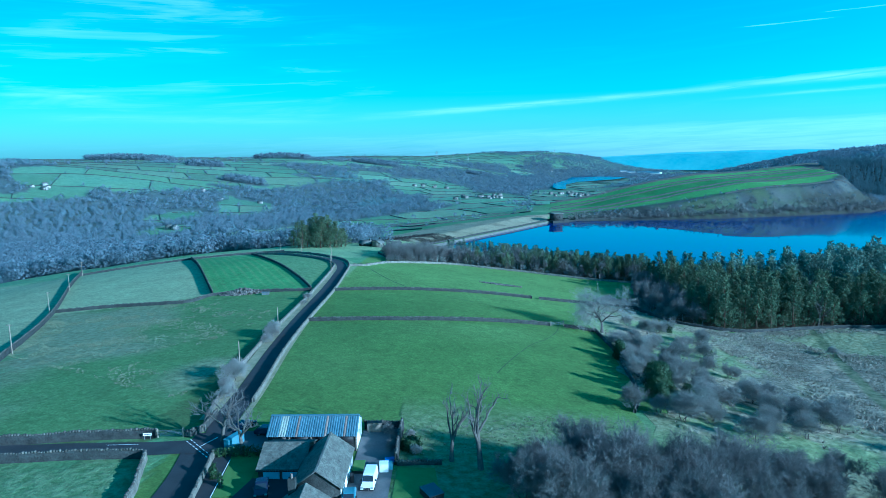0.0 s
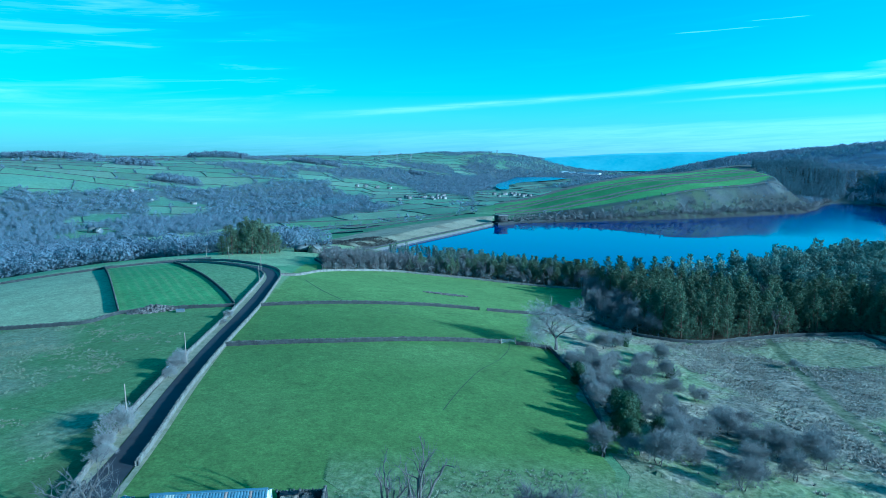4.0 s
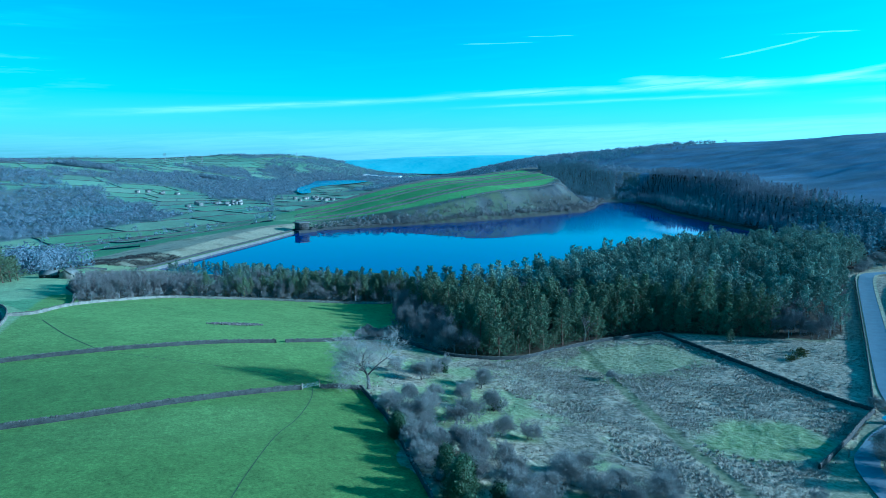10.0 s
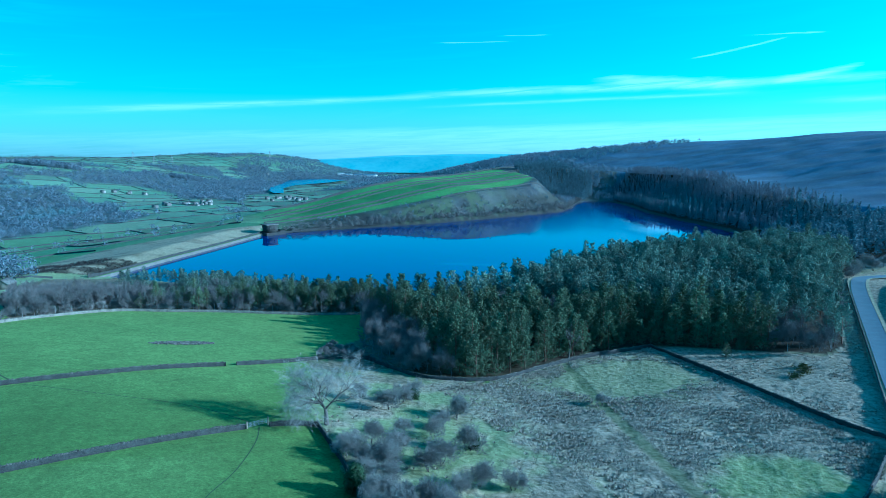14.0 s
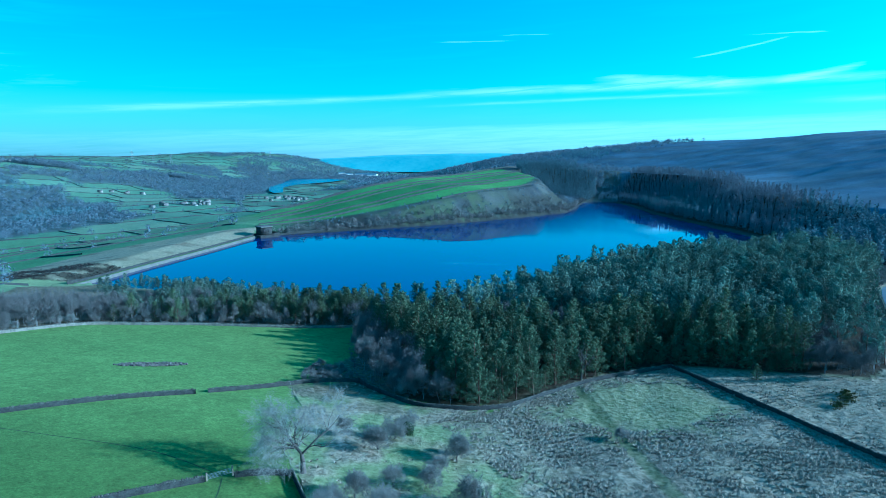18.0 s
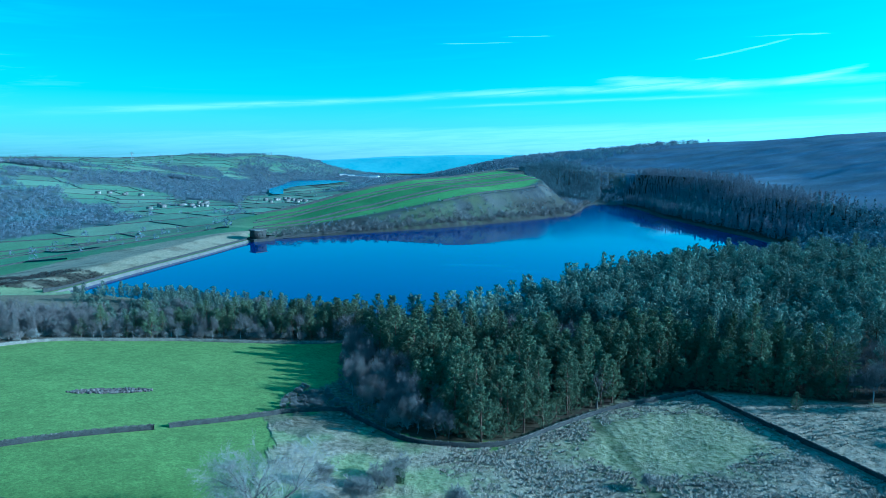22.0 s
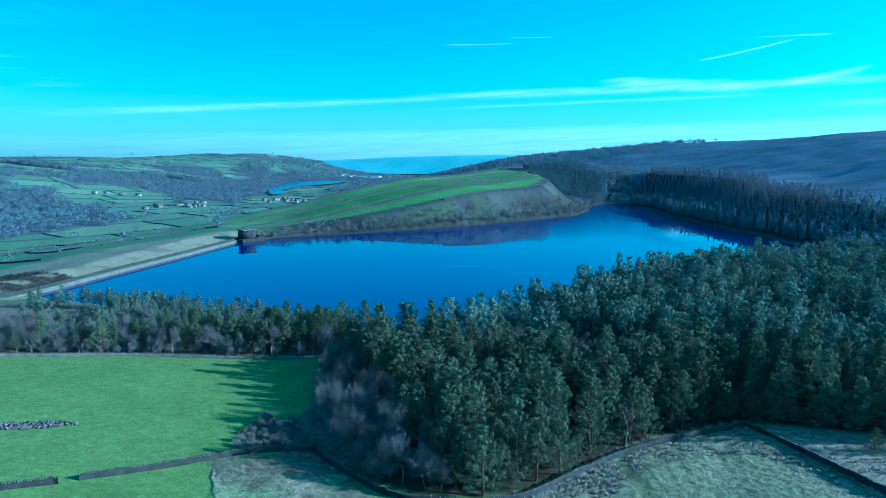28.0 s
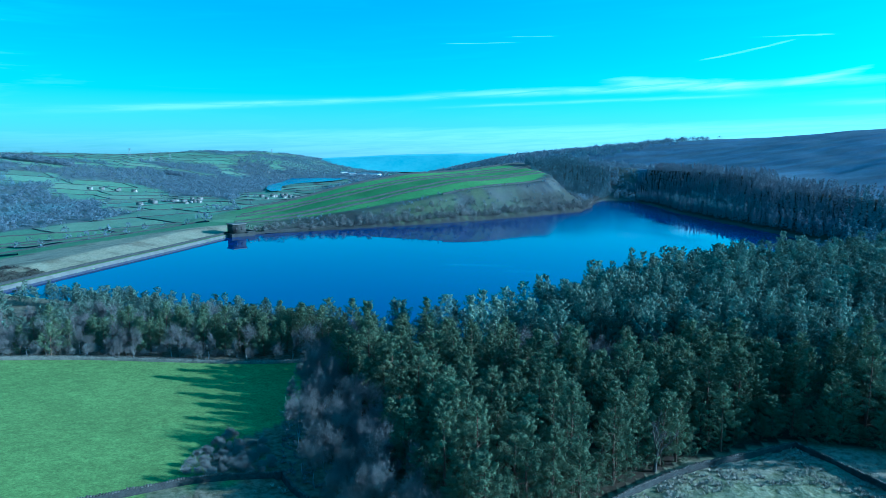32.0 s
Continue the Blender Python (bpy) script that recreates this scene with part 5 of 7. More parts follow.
# Scots pines: bare lower trunk, tiers of limbs that carry needle clumps, wind-combed to one side
def pine_meshes(seed, tall, wide, clumps, leaves, size, base=0.3, lean=0.06, plume=1.0):
    """Trunk with limbs, and a crown of billowing, upswept needle plumes round an uneven dome."""
    rng = np.random.default_rng(seed)
    top = np.array([lean * tall * 0.5 * rng.normal(0, 1), lean * tall * 0.5 * rng.normal(0, 1), tall])
    segs = []
    steps = 6
    pts = [np.array([0, 0, -0.4])] + [top * k / steps + np.array([*rng.normal(0, 0.08, 2), 0]) for k in range(1, steps + 1)]
    for k in range(steps):
        segs.append((*pts[k], *pts[k + 1], 0.24 * (1 - k / steps) + 0.03, 0.24 * (1 - (k + 1) / steps) + 0.03))
    lobes = rng.uniform(0.70, 1.28, 9)
    centre, axis, big = [], [], []
    for i in range(clumps):
        k = min(0.96, ((i + rng.uniform(0, 1)) / clumps) ** 0.85)
        h = base + (1 - base) * k
        a = i * 2.39996 + rng.normal(0, 0.35)
        lobe = lobes[int(k * 4.99) % 9] * (1 + 0.22 * math.sin(2 * a + seed) + 0.1 * math.sin(5 * a))
        reach = wide / 2 * (0.05 + 0.95 * (1 - k) ** 0.78) * min(1, 0.55 + k * 2.4) * lobe * (0.5 if i % 4 == 0 else 1.0)
        stem = top * h
        b = wide / 6.4 * plume * (0.50 + 0.55 * (1 - k) ** 0.7) * rng.uniform(0.6, 1.4)
        tip = stem + np.array([math.cos(a) * reach, math.sin(a) * reach, 0.22 * reach - 0.35 * b])
        if i % 2:
            segs.append((*(stem - np.array([0, 0, 0.15 * reach])), *tip, 0.05, 0.02))
        centre.append(tip)
        axis.append(np.array([math.cos(a) * 0.8 - 0.22, math.sin(a) * 0.8 + 0.1, 0.5]) + rng.normal(0, 0.2, 3))
        big.append(b)
    centre, axis, big = np.array(centre), np.array(axis), np.array(big)
    axis /= np.linalg.norm(axis, axis=1, keepdims=True)
    c, o, b = np.repeat(centre, leaves, 0), np.repeat(axis, leaves, 0), np.repeat(big, leaves)[:, None]
    run = rng.uniform(-1, 1, (len(c), 1))
    d = rng.normal(0, 1, c.shape) + np.array([0, 0, 0.25])
    d -= o * np.sum(d * o, axis=1, keepdims=True)
    d /= np.linalg.norm(d, axis=1, keepdims=True)
    round_off = np.sqrt(np.clip(1 - np.abs(run) ** 2.2, 0.02, 1))
    c = c + o * run * b * 1.35 + d * b * 0.66 * round_off * rng.uniform(0.62, 1.12, (len(c), 1)) * np.array([1, 1, 0.72])
    n = d * round_off + o * run * 0.8 + np.array([0, 0, 0.12]) + rng.normal(0, 0.25, c.shape)
    n /= np.linalg.norm(n, axis=1, keepdims=True)
    u = o * 0.8 + np.array([0, 0, 0.5]) + rng.normal(0, 0.45, c.shape)
    u -= n * np.sum(u * n, axis=1, keepdims=True)
    u /= np.linalg.norm(u, axis=1, keepdims=True)
    v = np.cross(n, u)
    k = size * rng.uniform(0.6, 1.3, (len(c), 1))
    V = np.stack([c - v * k * 0.30 - u * k * 0.6, c + v * k * 0.30 - u * k * 0.6, c + u * k * 1.5 + n * k * 0.2], 1).reshape(-1, 3)
    return mesh_np("trunk", *tubes(segs, 5)), (V, np.arange(len(c) * 3).reshape(-1, 3))


PINES = []
for i in range(7):
    trunk, (V, F) = pine_meshes(100 + i, 12.5 + 0.9 * i, 6.2 + 0.6 * (i % 4), 48, 190, 0.165, base=(0.06, 0.12, 0.22, 0.08, 0.28, 0.10, 0.32)[i], plume=1.04)
    PINES.append((trunk, mesh_np("crown", V, F)))

rng = np.random.default_rng(5)


def scatter(poly, gap, keep=None, seed=0):
    """Uneven places inside an outline, about gap metres apart."""
    r = np.random.default_rng(seed)
    p = np.array(poly, float)
    gx, gy = np.meshgrid(np.arange(p[:, 0].min(), p[:, 0].max(), gap), np.arange(p[:, 1].min(), p[:, 1].max(), gap * 0.87))
    gx = gx + (np.arange(gx.shape[0]) % 2)[:, None] * gap / 2
    x = (gx + r.uniform(-0.38, 0.38, gx.shape) * gap).ravel()
    y = (gy + r.uniform(-0.38, 0.38, gy.shape) * gap).ravel()
    ok = within(x, y, poly)
    if keep is not None:
        ok &= keep(x, y)
    return np.column_stack([x, y])[ok]


def leafy_part(x, y):
    """Where the pine wood gives way to leafless trees."""
    return (x < 100 + 0.08 * (y - 240) - 6 * wave(x, y, 20, 1)) | (np.hypot(((x - 172) * 0.93 - (y - 287) * 0.36) / 27, ((x - 172) * 0.36 + (y - 287) * 0.93) / 11) < 1) | ((x > 205) & (y < 207 + (x - 205) * 0.25) & (wave(x, y, 14, 2) > 0.1))


pine_at = scatter(PINEWOOD, 5.9, lambda x, y: ~leafy_part(x, y) & (shore(x, y) > 4), 3)
near_first = np.argsort(np.hypot(pine_at[:, 0] - 90, (pine_at[:, 1] - 190)))
pine_at = pine_at[near_first]
made = []
for i, (x, y) in enumerate(pine_at[:230]):
    v, s = i % 7, 0.74 + 0.44 * rng.random()
    m = pose(x, y, ground(x, y) - 0.1, 0, 0, rng.uniform(0, 360)) @ Matrix.Diagonal((s, s, s * rng.uniform(0.92, 1.1), 1))
    if i < 7:
        t = thing("pine_tree", "dark green pine with a bare lower trunk in the plantation", "tree", "pines of the wood")
        put("trunk", PINES[v][0], M_PINE_BARK, t)
        put("crown", PINES[v][1], M_NEEDLE, t)
        t.matrix_basis = m
        made.append(t)
    else:
        c = copy_thing(made[v], pose(0, 0, 0))
        c.matrix_basis = m
FAR_PINES = [pine_meshes(200 + i, 12.5 + i, 7.2, 26, 84, 0.29, base=0.24, plume=1.08) for i in range(4)]


def joined_wood(name, places, shapes, mat, label, category, low=0.8, high=1.2, wide=1.0, seed=1, sink=0.2):
    """A wood seen as a whole: many small trees in one mesh."""
    r = np.random.default_rng(seed)
    parts = []
    which = r.integers(0, len(shapes), len(places))
    z = height(places[:, 0], places[:, 1]) - sink
    for k, (V, F) in enumerate(shapes):
        at = which == k
        if not at.any():
            continue
        s = r.uniform(low, high, at.sum())
        size = np.stack([s * wide * r.uniform(0.85, 1.2, len(s)), s * wide * r.uniform(0.85, 1.2, len(s)), s], 1)
        parts.append(spread(V, F, np.column_stack([places[at], z[at]]), size, r.uniform(0, 2 * np.pi, at.sum()), r, 0.03))
    V, F = joined(parts)
    return tagged(put(name, mesh_np(name, V, F), mat), label, category, kind="stuff")


rest = pine_at[230:]
for k in range(5):
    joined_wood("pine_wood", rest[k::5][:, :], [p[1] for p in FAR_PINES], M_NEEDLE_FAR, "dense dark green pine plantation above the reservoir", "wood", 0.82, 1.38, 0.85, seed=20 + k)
stems = [tubes([(0, 0, -0.3, 0.1, 0.05, 9, 0.2, 0.07)], 4)]
joined_wood("pine_trunks", pine_at[230:], stems, M_PINE_BARK, "bare brown trunks of the pine plantation", "wood", 0.9, 1.1)

# birches and other leafless trees along the edges of the wood
BIRCH = [bare_tree_parts(300 + i, fuzz=4, fine=0.34, spray=0.7, tall=9.5, wide=5.2, trunk=0.30, radius=0.11, forks=(3, 3, 4, 2), stems=1 + i % 2, twig=0.036, wobble=0.2, droop=0.3, reach=1.3) for i in range(3)]
STRIP_PINE = lambda x, y: wave(x, y, 16, 4) + 0.020 * (x - 28) > 0.15
strip_at = scatter(STRIP, 4.4, lambda x, y: (shore(x, y) > 3) & (x > -34), 9)
is_pine = STRIP_PINE(strip_at[:, 0], strip_at[:, 1]) & (rng.random(len(strip_at)) < 0.80)
edge_row = strip_at[:, 1] < np.interp(strip_at[:, 0], [-30, 5, 44, 86, 101], [326, 353, 349, 336, 332])
is_pine &= ~(edge_row & (rng.random(len(strip_at)) < 0.70))
for i, (x, y) in enumerate(strip_at[is_pine][:80]):
    s = rng.uniform(0.5, 0.8) + 0.18 * float(ease(20, 80, x))
    c = copy_thing(made[i % 7], pose(0, 0, 0))
    c.matrix_basis = pose(x, y, ground(x, y) - 0.1, 0, 0, rng.uniform(0, 360)) @ Matrix.Diagonal((s, s, s, 1))
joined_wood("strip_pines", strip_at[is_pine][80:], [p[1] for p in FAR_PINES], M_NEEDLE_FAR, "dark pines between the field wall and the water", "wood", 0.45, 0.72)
leafy = scatter(PINEWOOD, 4.4, lambda x, y: leafy_part(x, y) & (shore(x, y) > 3), 12)
leafy = leafy[~((np.hypot(leafy[:, 0] - 172, leafy[:, 1] - 287) < 32) & (rng.random(len(leafy)) < 0.7))]
leafy = leafy[np.argsort(np.hypot(leafy[:, 0] - 90, leafy[:, 1] - 220))]
birch_at = np.concatenate([leafy, strip_at[~is_pine]])
for i, (x, y) in enumerate(birch_at[:350]):
    s = rng.uniform(0.7, 1.2)
    # dark twig colour stands in for the pines' shade on the birches
    bare_tree("birch_tree", BIRCH[i % 3] if i % 3 else SHAGGY[i % 2], (M_BIRCH, M_TWIG_DARK) if i % 3 else (M_BARK, M_TWIG_DARK), (x, y), "slender pale leafless birch at the edge of the wood", group="birches", rz=rng.uniform(0, 360), size=s if i % 3 else s * 0.8)
# grey thorn bushes between the strip's trees and the wall, darkened for wood shade
for i, (x, y) in enumerate(beside(resample([(-27, 329), (5, 351.5), (25, 349.5), (44, 347), (66, 340.5), (86, 333.5)], 4.6), 0.0)):
    bare_tree("hawthorn", HAW[i % 4], (M_BARK, M_TWIG_DARK), (x + rng.normal(0, 0.8), y + abs(rng.normal(0, 1.6))), "leafless thorn bush behind the field wall, twigs darkened as if shaded", "bush", "strip bushes", rz=i * 59, size=rng.uniform(0.5, 1.0))
# round pale shrub and dead tree at the front of the wood
bare_tree("willow", HAW[2], (M_BARK_PALE, M_TWIG_PALE), (92.5, 240.5), "rounded pale leafless willow at the wood's edge", "tree", size=1.75)
bare_tree("dead_tree", stag2, (M_BARK_PALE, M_TWIG_PALE), (145.5, 232.6), "bleached dead tree among the pines", size=0.95)
for i, (x, y, s) in enumerate(((188.5, 205, 0.42), (196, 207, 0.3), (203, 203, 0.36), (178, 232, 0.3))):
    c = copy_thing(made[i], pose(0, 0, 0))
    c.matrix_basis = pose(x, y, ground(x, y) - 0.1, 0, 0, i * 80) @ Matrix.Diagonal((s * 1.3, s * 1.3, s, 1))
    tagged(c, "young bushy pine on the rough ground outside the plantation")

# grey brambles and scrub in the corner of the upper field
for i, (x, y) in enumerate(scatter([(65, 259), (81, 257.6), (83, 268), (76, 277), (68, 268)], 2.2, None, 61)):
    bare_tree("bramble", HAW[i % 4], (M_BARK, M_TWIG), (x, y), "low tangled grey bramble in the field corner", "bush", "brambles", rz=i * 83, size=rng.uniform(0.28, 0.48))

# low young pines that fill the plantation's front edge
edge = resample([(100, 230), (105, 227.5), (113, 226), (123, 229), (138, 232.5), (156, 234), (176, 231.5), (189, 219), (203, 204)], 3.1)
for i, (x, y) in enumerate(edge):
    x, y, s = x + rng.normal(0, 0.7), y + abs(rng.normal(0, 1.6)), rng.uniform(0.32, 0.62)
    c = copy_thing(made[(0, 3, 5)[i % 3]], pose(0, 0, 0))
    c.matrix_basis = pose(x, y, ground(x, y) - 0.1, 0, 0, i * 80) @ Matrix.Diagonal((s * 1.35, s * 1.35, s, 1))
    tagged(c, "young bushy pine at the front edge of the plantation")

# tall pines and trees by the far farmhouse
for i, (x, y, s) in enumerate(((-92, 404, 1.0), (-86, 407, 1.1), (-80, 402, 1.15), (-74, 408, 1.05), (-98, 410, 0.9), (-66, 404, 0.95), (-60, 412, 0.8), (-88, 415, 1.1), (-104, 404, 0.8), (-83, 411, 1.0), (-77, 413, 1.1), (-95, 400, 0.9), (-70, 412, 1.0), (-90, 410, 1.05), (-84, 404, 1.0), (-101, 406, 0.85), (-63, 408, 0.85), (-79, 406, 1.1), (-72, 403, 0.8))):
    c = copy_thing(made[(0, 3, 1, 5)[i % 4]], pose(0, 0, 0))
    c.matrix_basis = pose(-82 + (x + 82) * 0.75, y, ground(x, y) - 0.3, 0, 0, i * 50) @ Matrix.Diagonal((s * 1.4, s * 1.4, s * 1.25, 1))
    tagged(c, "tall dark pine in the clump by the far farmhouse", group="farmhouse pines")


# ---- distance: woods, hedges, field walls, villages ----
def blob(seed, wide, tall, n, leaves=3, leaf=0.15, ragged=0.42):
    """A ragged leafless or leafy clump: many small faces over an uneven dome."""
    def shape(r):
        h = r.uniform(0.1, 1)
        q = wide / 2 * math.sqrt(max(0.02, 1 - (h - 0.15) ** 2)) * r.uniform(0.75, 1)
        a = r.uniform(0, 2 * np.pi)
        return q * math.cos(a), q * math.sin(a), h * tall
    return leaf_cloud(seed, n, leaves, wide * leaf, wide * 0.06, shape, ragged)


BLOBS = [blob(400 + i, 8.5 + i, 9.5 + i, 120, 2, 0.048, 0.16) for i in range(4)]
FAR_BLOBS = [blob(420 + i, 9.0 + i, 9.5 + i, 22, 2, 0.105, 0.12) for i in range(4)]
SPIRES = []
for i in range(3):
    def cone(r, i=i):
        h = r.uniform(0.05, 1) ** 0.8
        a = r.uniform(0, 2 * np.pi)
        q = 2.4 * (1.03 - h) * r.uniform(0.7, 1.05)
        return q * math.cos(a), q * math.sin(a), h * (15 + i)
    SPIRES.append(leaf_cloud(500 + i, 44, 3, 0.72, 0.3, cone))

r5 = np.random.default_rng(77)


def far_scatter(n, x0, x1, y0, y1, chance, seed):
    r = np.random.default_rng(seed)
    x, y = r.uniform(x0, x1, n), r.uniform(y0, y1, n)
    ok = r.random(n) < chance(x, y)
    return np.column_stack([x[ok], y[ok]])


GULLY_WOOD = [(-370, 428), (-286, 434), (-225, 432), (-175, 440), (-125, 452), (-72, 436), (-58, 430), (-34, 436), (-40, 470), (-85, 505), (-150, 560), (-215, 640), (-300, 760), (-420, 800), (-560, 800), (-520, 600)]
gully = scatter(GULLY_WOOD, 7.5, lambda x, y: (wave(x, y, 40, 4) > -0.55) & (np.hypot(x + 45, y - 418) > 16), 15)
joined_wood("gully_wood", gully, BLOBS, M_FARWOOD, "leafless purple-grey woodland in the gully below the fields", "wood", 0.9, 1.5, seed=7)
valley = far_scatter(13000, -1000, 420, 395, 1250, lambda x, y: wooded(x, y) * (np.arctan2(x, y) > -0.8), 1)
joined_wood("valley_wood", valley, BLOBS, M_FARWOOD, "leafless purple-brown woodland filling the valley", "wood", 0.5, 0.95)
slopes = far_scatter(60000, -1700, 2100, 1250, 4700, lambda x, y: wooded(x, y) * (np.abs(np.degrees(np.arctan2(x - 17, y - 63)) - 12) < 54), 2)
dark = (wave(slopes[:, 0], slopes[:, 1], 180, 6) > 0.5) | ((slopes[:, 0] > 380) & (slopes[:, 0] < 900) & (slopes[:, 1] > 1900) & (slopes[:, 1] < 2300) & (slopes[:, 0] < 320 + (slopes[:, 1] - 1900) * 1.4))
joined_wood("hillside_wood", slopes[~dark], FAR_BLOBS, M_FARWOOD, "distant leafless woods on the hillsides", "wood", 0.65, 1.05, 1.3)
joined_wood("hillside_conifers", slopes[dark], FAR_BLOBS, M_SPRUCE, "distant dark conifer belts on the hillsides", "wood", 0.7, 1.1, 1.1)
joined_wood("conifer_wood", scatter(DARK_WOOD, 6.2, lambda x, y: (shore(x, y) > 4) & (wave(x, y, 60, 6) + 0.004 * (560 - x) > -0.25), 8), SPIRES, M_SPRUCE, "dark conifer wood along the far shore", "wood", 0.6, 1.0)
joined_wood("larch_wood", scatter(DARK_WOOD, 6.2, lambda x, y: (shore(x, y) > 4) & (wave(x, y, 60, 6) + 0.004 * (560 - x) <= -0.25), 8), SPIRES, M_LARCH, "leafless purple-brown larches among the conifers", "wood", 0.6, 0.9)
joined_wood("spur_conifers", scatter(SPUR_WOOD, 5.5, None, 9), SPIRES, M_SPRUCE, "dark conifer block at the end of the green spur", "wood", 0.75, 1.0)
HILLTOPS = ((-1140, 2270, 165, 40), (-640, 2500, 115, 36), (-270, 2540, 95, 34), (160, 2750, 60, 24), (-560, 1750, 60, 22), (-760, 2000, 60, 26))
tops = np.concatenate([scatter([(cx + rx * math.cos(k * 0.524), cy + ry * math.sin(k * 0.524)) for k in range(12)], 6.5, None, 40 + n) for n, (cx, cy, rx, ry) in enumerate(HILLTOPS)])
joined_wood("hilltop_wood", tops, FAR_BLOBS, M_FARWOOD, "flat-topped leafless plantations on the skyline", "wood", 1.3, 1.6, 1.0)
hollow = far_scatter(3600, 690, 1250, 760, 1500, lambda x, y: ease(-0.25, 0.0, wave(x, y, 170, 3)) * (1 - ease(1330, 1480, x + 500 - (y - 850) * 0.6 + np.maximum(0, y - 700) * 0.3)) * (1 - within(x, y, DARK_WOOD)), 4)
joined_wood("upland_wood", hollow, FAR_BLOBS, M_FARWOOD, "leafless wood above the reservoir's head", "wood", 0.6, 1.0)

# shrubs along the north shore and on its steep bank
L = resample([(135, 668), (205, 674), (310, 687), (410, 709), (510, 741), (560, 784), (612, 842), (655, 882)], 4.5)
bank = np.concatenate([L + r5.normal(0, 2.0, L.shape) for _ in range(3)] + [L + np.array([0, 9]) + r5.normal(0, 5, L.shape)])
joined_wood("shore_scrub", bank, [(V * 0.42, F) for V, F in BLOBS], M_HEATH, "brown leafless scrub along the water's edge", "scrub", 0.7, 1.5)
dam_heath = far_scatter(5200, -135, 20, 486, 600, lambda x, y: within(x, y, [(-90, 496), (-12, 490), (12, 524), (-20, 560), (-100, 590), (-130, 540)]) * ease(-0.35, 0.1, wave(x + y * 0.5, y * 2, 16, 3)) * 0.75, 33)
joined_wood("dam_heather", dam_heath, [(V * np.array([0.17, 0.17, 0.09]), F) for V, F in FAR_BLOBS], M_HEATHER, "dark dead heather on the slope below the dam", "heather", 0.6, 1.3)
face = far_scatter(5200, 170, 650, 680, 960, lambda x, y: (shore(x, y) > 9) * (shore(x, y) < 52 + 14 * ease(330, 520, x)) * (0.35 + 0.5 * wave(x, y, 25, 3)), 31)
joined_wood("heather", face, [(V * 0.2, F) for V, F in FAR_BLOBS], M_FARWOOD, "grey heather and scrub on the steep bank", "scrub", 0.5, 1.6)
wall_trees = scatter([(560, 790), (612, 846), (660, 890), (680, 930), (640, 900), (570, 830)], 8, None, 21)
joined_wood("bank_trees", wall_trees, [(V * 0.7, F) for V, F in BLOBS], M_FARWOOD, "leafless trees at the reservoir's bend", "wood", 0.8, 1.3)

# scattered trees and hedge lines among the far fields
px, py = r5.uniform(-1600, 1400, 30000), r5.uniform(450, 3600, 30000)
key, edge = field_cells(px, py)
dd = px + 500 - (py - 850) * 0.6
ok = (edge < 4) & (farm_land(px, py) > 0.5) & (np.arctan2(px, py) > -0.8) & (shore(px, py) > 30) & (r5.random(len(px)) < 0.85) & (py - 0.3 * px > 480) & (before_lake(px, py) < 0.5) & ~((px > 130) & (px < 720) & (py < 1150)) & (dd < 1250)
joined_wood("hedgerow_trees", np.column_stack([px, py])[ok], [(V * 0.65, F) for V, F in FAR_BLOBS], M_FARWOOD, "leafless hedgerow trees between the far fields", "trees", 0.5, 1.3)


